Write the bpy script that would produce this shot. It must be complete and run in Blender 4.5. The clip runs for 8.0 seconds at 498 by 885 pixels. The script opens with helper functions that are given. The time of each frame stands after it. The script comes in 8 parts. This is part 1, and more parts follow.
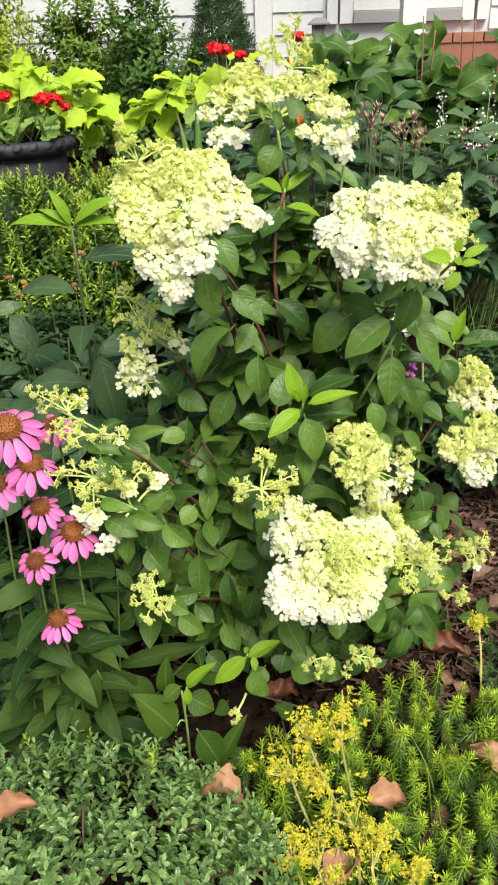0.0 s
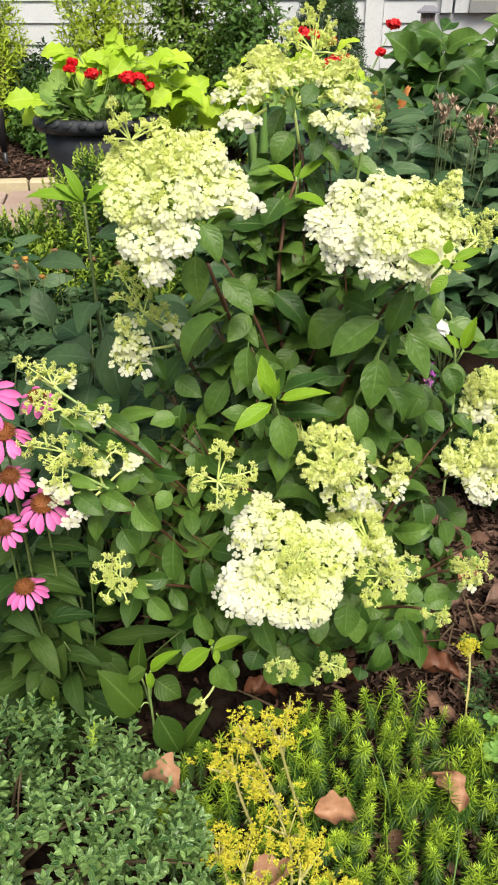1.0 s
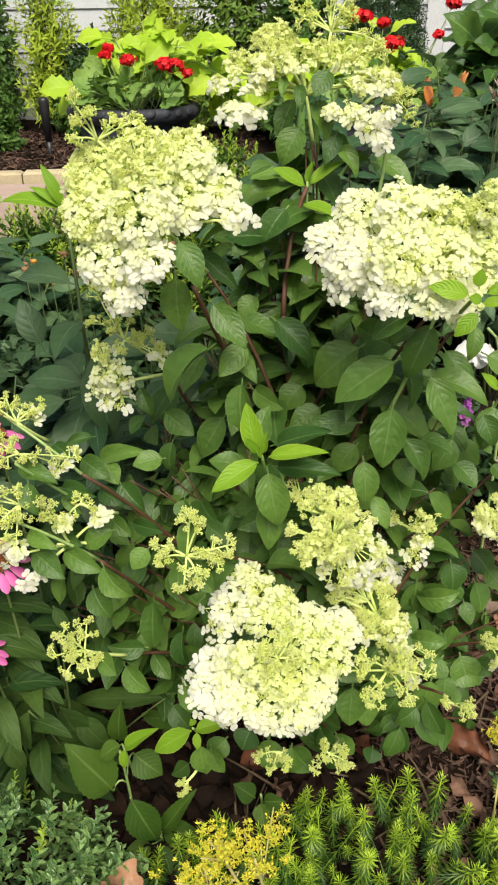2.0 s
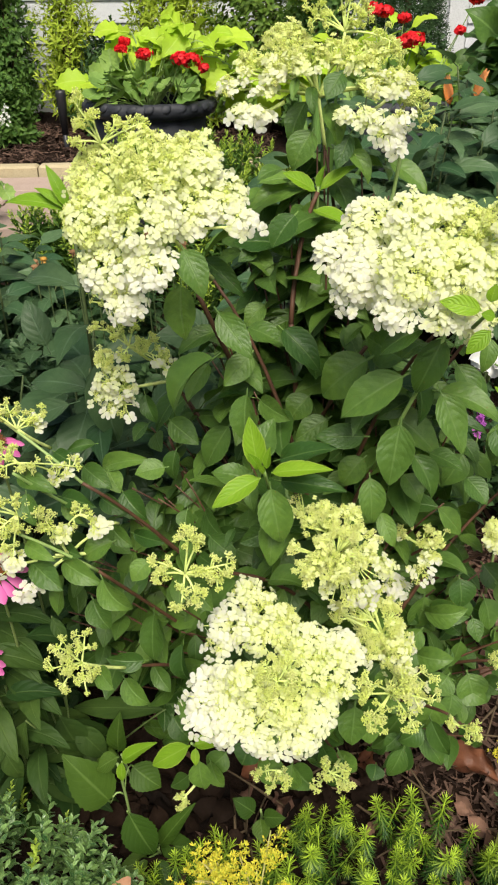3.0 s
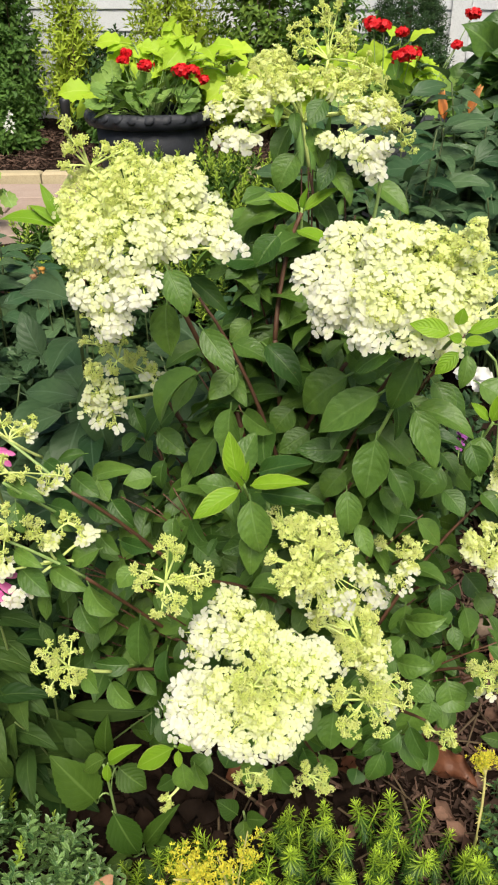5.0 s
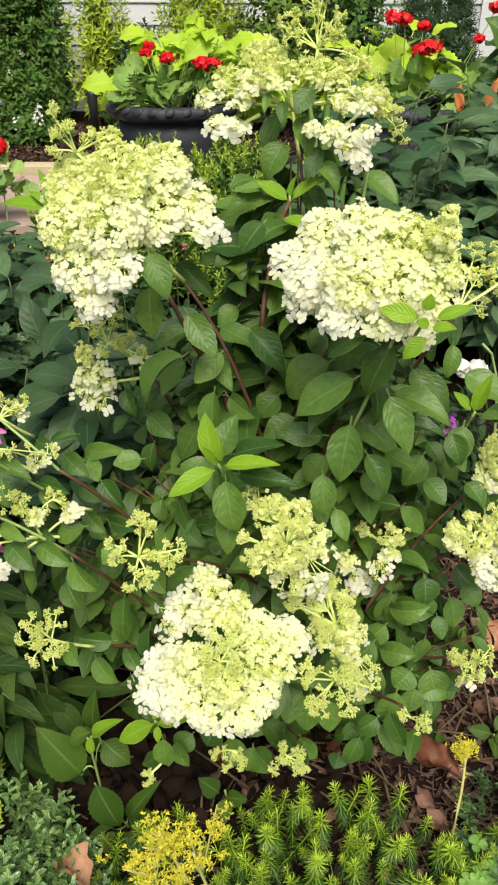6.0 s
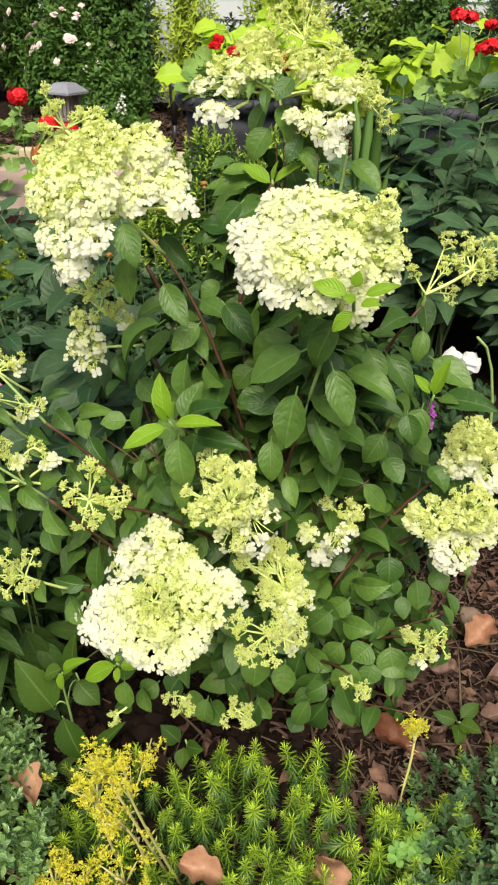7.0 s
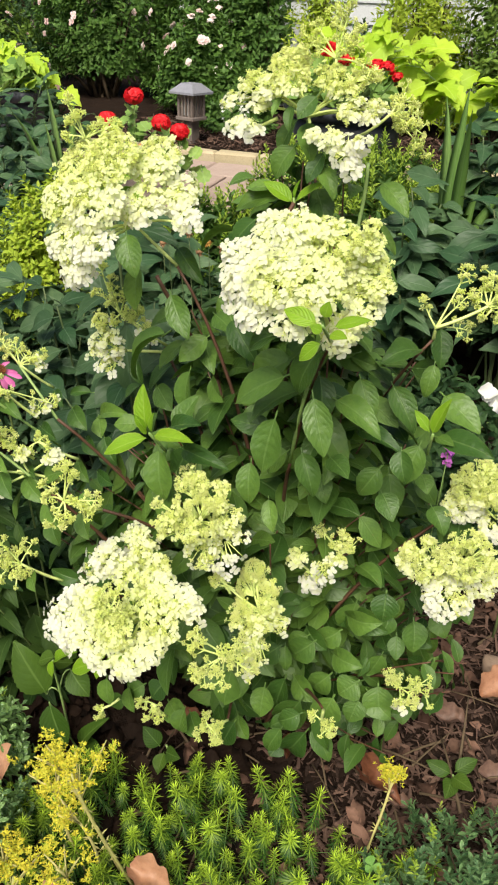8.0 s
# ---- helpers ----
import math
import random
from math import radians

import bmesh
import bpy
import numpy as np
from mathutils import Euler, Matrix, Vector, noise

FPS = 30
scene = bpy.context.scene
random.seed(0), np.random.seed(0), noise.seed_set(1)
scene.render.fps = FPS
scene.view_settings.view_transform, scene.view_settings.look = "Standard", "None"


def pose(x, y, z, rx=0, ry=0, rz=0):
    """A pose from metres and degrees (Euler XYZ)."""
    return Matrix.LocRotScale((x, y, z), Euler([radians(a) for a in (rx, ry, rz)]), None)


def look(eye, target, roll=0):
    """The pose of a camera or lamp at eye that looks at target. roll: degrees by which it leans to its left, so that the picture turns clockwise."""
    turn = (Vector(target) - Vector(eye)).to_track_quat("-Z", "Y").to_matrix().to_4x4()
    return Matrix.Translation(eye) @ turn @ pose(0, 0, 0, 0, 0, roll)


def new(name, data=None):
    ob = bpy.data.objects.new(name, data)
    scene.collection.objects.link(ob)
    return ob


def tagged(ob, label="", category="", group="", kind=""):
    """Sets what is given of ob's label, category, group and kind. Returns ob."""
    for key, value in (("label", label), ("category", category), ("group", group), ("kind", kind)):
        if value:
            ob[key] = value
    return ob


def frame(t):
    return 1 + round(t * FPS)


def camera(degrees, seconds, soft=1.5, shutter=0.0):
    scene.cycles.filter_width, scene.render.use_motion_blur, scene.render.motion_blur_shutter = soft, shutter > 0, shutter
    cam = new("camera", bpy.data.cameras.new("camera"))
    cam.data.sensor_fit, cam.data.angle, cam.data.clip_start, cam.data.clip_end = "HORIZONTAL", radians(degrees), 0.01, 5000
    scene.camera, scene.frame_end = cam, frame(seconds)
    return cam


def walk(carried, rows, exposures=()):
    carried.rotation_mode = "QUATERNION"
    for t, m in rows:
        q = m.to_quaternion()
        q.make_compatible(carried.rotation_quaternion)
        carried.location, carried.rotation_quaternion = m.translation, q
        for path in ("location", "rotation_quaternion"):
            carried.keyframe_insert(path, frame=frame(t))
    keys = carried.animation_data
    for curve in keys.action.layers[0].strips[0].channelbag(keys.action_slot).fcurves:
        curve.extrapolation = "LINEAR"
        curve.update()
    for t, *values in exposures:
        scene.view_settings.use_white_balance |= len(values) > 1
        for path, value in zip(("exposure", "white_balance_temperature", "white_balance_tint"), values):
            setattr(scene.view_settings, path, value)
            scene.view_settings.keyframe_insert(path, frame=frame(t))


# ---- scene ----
cam = camera(37.2, 8.0, soft=2.1)
METRES, EYE, TILT, LEAN, TURN = 1.1, 1.38, -28.5, 1.6, 0.0
ROWS = [
    (0.0, 0.0, 0.0, 0.0, 0.0, 0.0, -0.0),
    (0.5, 0.1324, 0.0089, 0.0091, 3.39, -0.35, -3.51),
    (1.0, 0.1875, 0.0351, 0.0137, 7.29, -1.18, -5.76),
    (1.5, 0.2304, 0.1609, 0.0689, 10.06, -1.93, -6.75),
    (3.0, 0.2456, 0.2695, 0.1383, 12.81, -3.19, -8.38),
    (3.5, 0.2295, 0.2526, 0.1462, 12.89, -3.12, -8.65),
    (4.0, 0.2439, 0.2423, 0.1452, 12.89, -2.96, -8.81),
    (4.5, 0.2673, 0.2445, 0.1573, 12.93, -2.88, -8.87),
    (6.0, 0.3484, 0.24, 0.15, 15.35, -3.6, -10.21),
    (6.5, 0.4586, 0.2375, 0.1476, 18.17, -4.25, -11.96),
    (7.0, 0.5361, 0.2285, 0.1459, 21.8, -5.15, -14.19),
    (7.5, 0.6016, 0.2553, 0.1694, 26.38, -6.39, -16.81),
    (8.0, 0.6805, 0.3151, 0.2238, 31.57, -7.91, -19.52),
]
walk(cam, [(t, pose(0, 0, EYE, TILT, LEAN, TURN) @ pose(METRES * x, METRES * y, METRES * z, 90 + pitch, roll, yaw)) for t, x, y, z, yaw, pitch, roll in ROWS],
     [(0.0, 0.73), (1.0, 0.61), (3.0, 0.46), (6.0, 0.5), (8.0, 0.57)])


# ---- light ----
world = bpy.data.worlds.new("sky")
scene.world = world
world.use_nodes = True
wn = world.node_tree.nodes
sky = wn.new("ShaderNodeTexSky")
sky.sky_type, sky.sun_disc = "NISHITA", False
sky.sun_elevation, sky.sun_rotation = radians(53), radians(158)
sky.air_density, sky.dust_density, sky.ozone_density = 1.0, 3.5, 1.0
wn["Background"].inputs["Strength"].default_value = 0.084
world.node_tree.links.new(sky.outputs[0], wn["Background"].inputs["Color"])
sun = new("sun", bpy.data.lights.new("sun", "SUN"))
sun.data.energy, sun.data.angle, sun.data.color = 3.8, radians(34), (1.0, 0.95, 0.82)
sun.matrix_world = look((1.4, -1.75, 4.5), (0.15, 1.4, 0.0))

# ---- geometry helpers ----
TAU = 2 * math.pi
GOLD = 2.39996


class Geo:
    """Collects vertices, quads, triangles and surface coordinates for one mesh."""

    def __init__(self):
        self.v, self.q, self.t, self.uv, self.n = [], [], [], [], 0

    def add(self, V, Q=None, T=None, UV=None):
        V = np.asarray(V, float).reshape(-1, 3)
        self.v.append(V)
        self.uv.append(np.zeros((len(V), 2)) if UV is None else np.asarray(UV, float))
        if Q is not None and len(Q):
            self.q.append(np.asarray(Q, int).reshape(-1, 4) + self.n)
        if T is not None and len(T):
            self.t.append(np.asarray(T, int).reshape(-1, 3) + self.n)
        self.n += len(V)
        return self

    def scatter(self, tpl, mats, tint=None):
        V, Q, T, UV = tpl
        k, m = len(mats), len(V)
        if k == 0:
            return self
        W = np.einsum("kij,mj->kmi", mats[:, :3, :3], V) + mats[:, None, :3, 3]
        off = (np.arange(k) * m)[:, None, None]
        U = np.tile(UV, (k, 1))
        if tint is not None:
            U[:, 0] = np.repeat(tint, m)
        return self.add(W, (Q[None] + off).reshape(-1, 4) if len(Q) else None, (T[None] + off).reshape(-1, 3) if len(T) else None, U)

    def mesh(self, name, material, smooth=True):
        me = bpy.data.meshes.new(name)
        V, UV = np.concatenate(self.v), np.concatenate(self.uv)
        Q = np.concatenate(self.q) if self.q else np.zeros((0, 4), int)
        T = np.concatenate(self.t) if self.t else np.zeros((0, 3), int)
        loops = np.concatenate([Q.ravel(), T.ravel()]).astype(np.int32)
        starts = np.concatenate([np.arange(len(Q)) * 4, len(Q) * 4 + np.arange(len(T)) * 3]).astype(np.int32)
        me.vertices.add(len(V))
        me.vertices.foreach_set("co", V.astype(np.float32).ravel())
        me.loops.add(len(loops))
        me.loops.foreach_set("vertex_index", loops)
        me.polygons.add(len(starts))
        me.polygons.foreach_set("loop_start", starts)
        me.update(calc_edges=True)
        me.polygons.foreach_set("use_smooth", np.full(len(starts), smooth))
        layer = me.uv_layers.new(name="uv")
        layer.data.foreach_set("uv", UV[loops].astype(np.float32).ravel())
        me.materials.append(material)
        me.validate()
        return me


def thing(name, at, label, category, group="", kind=""):
    ob = new(name)
    ob.empty_display_size = 0.05
    ob.location = at
    return tagged(ob, label, category, group, kind)


PLACE = {}


def under(ob, parent, m=None):
    """Hang ob under parent with its own pose m in the world."""
    if parent is not None:
        ob.parent = parent
        ob.matrix_parent_inverse = (PLACE[parent.name] if parent.name in PLACE else Matrix.Translation(parent.location)).inverted()
    ob.matrix_basis = m if m is not None else Matrix()
    PLACE[ob.name] = ob.matrix_basis.copy()
    return ob


def part(name, geo, material, parent, label="", smooth=True):
    ob = new(name, geo.mesh(name, material, smooth) if isinstance(geo, Geo) else geo)
    return tagged(under(ob, parent), label)


def piece(name, me, parent, m):
    return under(new(name, me), parent, m)


def unit(a):
    a = np.asarray(a, float)
    return a / np.maximum(np.linalg.norm(a, axis=-1, keepdims=True), 1e-9)


def frames(P, Y, Z, S):
    """Poses with the y axis along Y and z near Z, scaled by S."""
    P, Y, Z = np.atleast_2d(P), unit(np.atleast_2d(Y)), np.atleast_2d(Z)
    X = unit(np.cross(Y, Z))
    Z = np.cross(X, Y)
    M = np.zeros((len(P), 4, 4))
    S = np.broadcast_to(np.asarray(S, float), (len(P),))[:, None]
    M[:, :3, 0], M[:, :3, 1], M[:, :3, 2], M[:, :3, 3], M[:, 3, 3] = X * S, Y * S, Z * S, P, 1
    return M


def leaf(L, W, rows=6, cols=2, fold=0.25, curl=0.5, peak=0.42, point=1.0, wave=0.0, teeth=0.0, stalk=0.0):
    """A leaf blade along y: width W, folded at the midrib and arched downwards."""
    a = math.log(0.5) / math.log(peak)
    V, UV, y, z = [], [], stalk, 0.0
    for i in range(rows + 1):
        t = i / rows
        if i:
            th = curl * (t - 0.5 / rows) - 0.15 * curl
            y, z = y + L / rows * math.cos(th), z - L / rows * math.sin(th)
        w = W / 2 * max(math.sin(math.pi * min(max(t, 0.012), 0.985) ** a), 0.0) ** point
        if teeth and i % 2:
            w *= 1 - teeth
        for j in range(cols + 1):
            s = 2 * j / cols - 1
            V.append((s * w, y, z + fold * abs(s) ** 1.3 * w + wave * W * math.sin(t * 9 + (2 if s > 0 else 0)) * abs(s)))
            UV.append((0.5 + 0.5 * s, t))
    Q = [(i * (cols + 1) + j, i * (cols + 1) + j + 1, (i + 1) * (cols + 1) + j + 1, (i + 1) * (cols + 1) + j) for i in range(rows) for j in range(cols)]
    T = np.zeros((0, 3), int)
    if stalk:
        k, r = len(V), W * 0.03
        V += [(-r, 0, 0), (r, 0, 0), (r, stalk + L * 0.05, 0), (-r, stalk + L * 0.05, 0), (0, 0, -r * 1.6), (0, stalk + L * 0.05, -r * 1.6)]
        UV += [(0.5, 0.0)] * 6
        Q += [(k, k + 1, k + 2, k + 3), (k + 1, k + 4, k + 5, k + 2), (k + 4, k, k + 3, k + 5)]
    return np.array(V), np.array(Q), T, np.array(UV)


def bez(a, b, c, n):
    a, b, c = (np.asarray(p, float) for p in (a, b, c))
    t = np.linspace(0, 1, n)[:, None]
    return (1 - t) ** 2 * a + 2 * t * (1 - t) * b + t * t * c


def tube(geo, pts, r0, r1, sides=6):
    """A tapered stem along pts with closed ends."""
    pts = np.asarray(pts, float)
    n = len(pts)
    d = unit(np.gradient(pts, axis=0))
    ref = np.where(np.abs(d[:, 2:3]) > 0.9, np.array([[1.0, 0, 0]]), np.array([[0, 0, 1.0]]))
    x = unit(np.cross(d, ref))
    y = np.cross(d, x)
    r = np.linspace(r0, r1, n)[:, None, None]
    a = np.arange(sides) * TAU / sides
    ring = pts[:, None] + r * (np.cos(a)[None, :, None] * x[:, None] + np.sin(a)[None, :, None] * y[:, None])
    V = np.concatenate([ring.reshape(-1, 3), pts[:1], pts[-1:]])
    Q = [(i * sides + j, i * sides + (j + 1) % sides, (i + 1) * sides + (j + 1) % sides, (i + 1) * sides + j) for i in range(n - 1) for j in range(sides)]
    k = n * sides
    T = [(k, (j + 1) % sides, j) for j in range(sides)] + [(k + 1, (n - 1) * sides + j, (n - 1) * sides + (j + 1) % sides) for j in range(sides)]
    UV = np.zeros((len(V), 2))
    UV[:k, 0], UV[:k, 1] = np.tile(np.arange(sides) / sides, n), np.repeat(np.linspace(0, 1, n), sides)
    return geo.add(V, Q, T, UV)


def box(geo, lo, hi, bevel=0.0, jitter=0.0, rng=None):
    """A block from corner lo to corner hi, its top edges chamfered."""
    lo, hi = np.array(lo, float), np.array(hi, float)
    b = min(bevel, 0.45 * float((hi - lo)[:2].min()), 0.45 * float(hi[2] - lo[2]))
    rings = [(lo[2], 0.0), (hi[2] - b, 0.0), (hi[2], b)] if b > 0 else [(lo[2], 0.0), (hi[2], 0.0)]
    V = []
    for z, i in rings:
        V += [(lo[0] + i, lo[1] + i, z), (hi[0] - i, lo[1] + i, z), (hi[0] - i, hi[1] - i, z), (lo[0] + i, hi[1] - i, z)]
    V = np.array(V)
    if jitter:
        V += rng.uniform(-jitter, jitter, V.shape)
    Q = [(3, 2, 1, 0), tuple(range(len(V) - 4, len(V)))]
    for k in range(len(rings) - 1):
        Q += [(4 * k + j, 4 * k + (j + 1) % 4, 4 * k + 4 + (j + 1) % 4, 4 * k + 4 + j) for j in range(4)]
    return geo.add(V, Q, None, np.tile([[0.5, 0.5]], (len(V), 1)))


def lathe(geo, profile, seg=40, at=(0, 0, 0), ripple=None):
    """Turn a profile of (radius, height) round the z axis."""
    n = len(profile)
    a = np.arange(seg) * TAU / seg
    V, UV = [], []
    for i, (r, z) in enumerate(profile):
        for j, ang in enumerate(a):
            k = ripple(i, j) if ripple else 0.0
            V.append((at[0] + (r + k) * math.cos(ang), at[1] + (r + k) * math.sin(ang), at[2] + z))
            UV.append((j / seg, i / max(n - 1, 1)))
    Q = [(i * seg + j, i * seg + (j + 1) % seg, (i + 1) * seg + (j + 1) % seg, (i + 1) * seg + j) for i in range(n - 1) for j in range(seg)]
    return geo.add(V, Q, None, UV)


def ball(rings=3, seg=6, squash=1.0):
    """A small closed bud of radius 1."""
    V = [(0, 0, squash)]
    for i in range(1, rings):
        th = math.pi * i / rings
        V += [(math.sin(th) * math.cos(TAU * j / seg), math.sin(th) * math.sin(TAU * j / seg), squash * math.cos(th)) for j in range(seg)]
    V.append((0, 0, -squash))
    e = len(V) - 1
    T = [(0, 1 + j, 1 + (j + 1) % seg) for j in range(seg)] + [(e, e - seg + (j + 1) % seg, e - seg + j) for j in range(seg)]
    Q = [(1 + i * seg + j, 1 + (i + 1) * seg + j, 1 + (i + 1) * seg + (j + 1) % seg, 1 + i * seg + (j + 1) % seg) for i in range(rings - 2) for j in range(seg)]
    return np.array(V, float), np.array(Q, int).reshape(-1, 4), np.array(T, int), np.full((len(V), 2), 0.5)


def sprigs(geo, rng, P, D, length, count, tpl, size, lift=0.6, wild=0.25, tint=None):
    """Twig ends at P that point along D, each with count leaves set spirally round it."""
    P, D = np.asarray(P, float), unit(np.asarray(D, float))
    n = len(P)
    ref = np.where(np.abs(D[:, 2:3]) > 0.9, np.array([[1.0, 0, 0]]), np.array([[0, 0, 1.0]]))
    X = unit(np.cross(D, ref))
    Y = np.cross(D, X)
    start = rng.uniform(0, TAU, n)
    for j in range(count):
        f = (j + 0.5) / count
        a = (start + j * GOLD + rng.normal(0, wild, n))[:, None]
        rad = np.cos(a) * X + np.sin(a) * Y
        up = np.clip(lift * (0.35 + 1.0 * f) + rng.normal(0, wild, n), -0.6, 1.35)[:, None]
        Yd = rad * np.cos(up) + D * np.sin(up)
        Zd = D * np.cos(up) - rad * np.sin(up) + rng.normal(0, wild * 0.5, (n, 3))
        pos = P + D * (np.asarray(length) * (f - 1) + 0 * start)[:, None]
        geo.scatter(tpl, frames(pos, Yd, Zd, size * rng.uniform(0.7, 1.15, n) * (1 - 0.35 * f ** 3)), tint)
    return geo


def lump(rng, n, low=-0.15, lobes=9, depth=0.28):
    """Directions over a dome, with an uneven reach for each of them."""
    d = unit(rng.normal(0, 1, (n * 3, 3)))
    d = d[d[:, 2] > low][:n]
    c = unit(rng.normal(0, 1, (lobes, 3)) + np.array([0, 0, 0.4]))
    near = (d @ c.T).max(axis=1)
    return d, 1 - depth * np.clip((1 - near) * 3.0, 0, 1)


def shrub(name, label, category, at, radii, n, tpl, size, per, material, bark, seed, twig=0.05, lift=0.6, layers=(1.0, 0.86, 0.7), rise=0.5, low=-0.15, depth=0.28, tips=None, leaf_name="foliage", group="", lobes=9, wild=0.25):
    """A leafy shrub: stems from one foot and leafy twig ends over an uneven dome."""
    rng = np.random.default_rng(seed)
    root = thing(name, at, label, category, group)
    at, radii = np.array(at, float), np.array(radii, float)
    c = at + np.array([0, 0, radii[2] * 0.28])
    r3 = radii * np.array([1, 1, 0.72])
    stem, fol = Geo(), Geo()
    tip_geo = Geo() if tips else None
    for li, f in enumerate(layers):
        k = int(n * (1.0 if li == 0 else 0.48))
        d, reach = lump(rng, k, low, lobes, depth)
        P = c + d * r3 * (reach * f * rng.uniform(0.92, 1.06, len(d)))[:, None]
        keep = P[:, 2] > at[2] + 0.02
        P, d = P[keep], d[keep]
        D = d * np.array([1, 1, 0.7]) + np.array([0, 0, rise]) + rng.normal(0, 0.25, d.shape)
        sprigs(fol, rng, P, D, twig, per, tpl, size, lift, wild)
        if tips and li == 0:
            sel = rng.random(len(P)) < tips[1]
            sprigs(tip_geo, rng, P[sel] + unit(D[sel]) * twig * 0.5, D[sel] + np.array([0, 0, 1.0]), twig * 0.8, per + 5, tpl, size * 0.6, 0.9)
        if li == 0:
            for i in rng.choice(len(P), min(26, len(P)), replace=False):
                base = at + np.array([*(rng.normal(0, 0.12, 2) * radii[:2]), -0.02])
                tube(stem, bez(base, (base + P[i]) / 2 + np.array([0, 0, 0.1 * radii[2]]), P[i] - unit(D[i]) * twig * 1.2, 6), 0.011 * radii[2] + 0.002, 0.0015, 5)
    part("stem_frame", stem, bark, root)
    tagged(part(leaf_name, fol, material, root), kind="stuff")
    if tips:
        tagged(part("tip_mass", tip_geo, tips[0], root, "bright yellow-green young twig tips"), kind="stuff")
    return root


# ---- materials ----
def nodes_of(name):
    m = bpy.data.materials.new(name)
    m.use_nodes = True
    t = m.node_tree
    return m, t, t.nodes["Principled BSDF"], t.nodes["Material Output"]


def put(t, node_type, **values):
    n = t.nodes.new(node_type)
    for k, v in values.items():
        n.inputs[k].default_value = v
    return n


def math_node(t, op, a, b=None, clamp=False):
    n = t.nodes.new("ShaderNodeMath")
    n.operation, n.use_clamp = op, clamp
    for i, v in enumerate((a, b)):
        if v is None:
            continue
        if isinstance(v, (int, float)):
            n.inputs[i].default_value = v
        else:
            t.links.new(v, n.inputs[i])
    return n.outputs[0]


def mix_colour(t, f, a, b, blend="MIX"):
    n = t.nodes.new("ShaderNodeMix")
    n.data_type, n.blend_type = "RGBA", blend
    for sock, v in ((n.inputs[0], f), (n.inputs[6], a), (n.inputs[7], b)):
        if isinstance(v, (int, float)):
            sock.default_value = v
        elif isinstance(v, tuple):
            sock.default_value = (*v[:3], 1)
        else:
            t.links.new(v, sock)
    return n.outputs[2]


def noise_of(t, scale, detail=4.0, rough=0.6, vector=None):
    n = put(t, "ShaderNodeTexNoise", Scale=scale, Detail=detail, Roughness=rough)
    if vector is None:
        vector = t.nodes.new("ShaderNodeTexCoord").outputs["Object"]
    t.links.new(vector, n.inputs["Vector"])
    return n.outputs["Fac"]


def spread(t, v, lo, hi):
    n = t.nodes.new("ShaderNodeMapRange")
    t.links.new(v, n.inputs[0])
    n.inputs[1].default_value, n.inputs[2].default_value = lo, hi
    return n.outputs[0]


def chance(t):
    """A value of its own for each piece or island."""
    a = t.nodes.new("ShaderNodeNewGeometry").outputs["Random Per Island"]
    b = t.nodes.new("ShaderNodeObjectInfo").outputs["Random"]
    return math_node(t, "FRACT", math_node(t, "ADD", a, b))


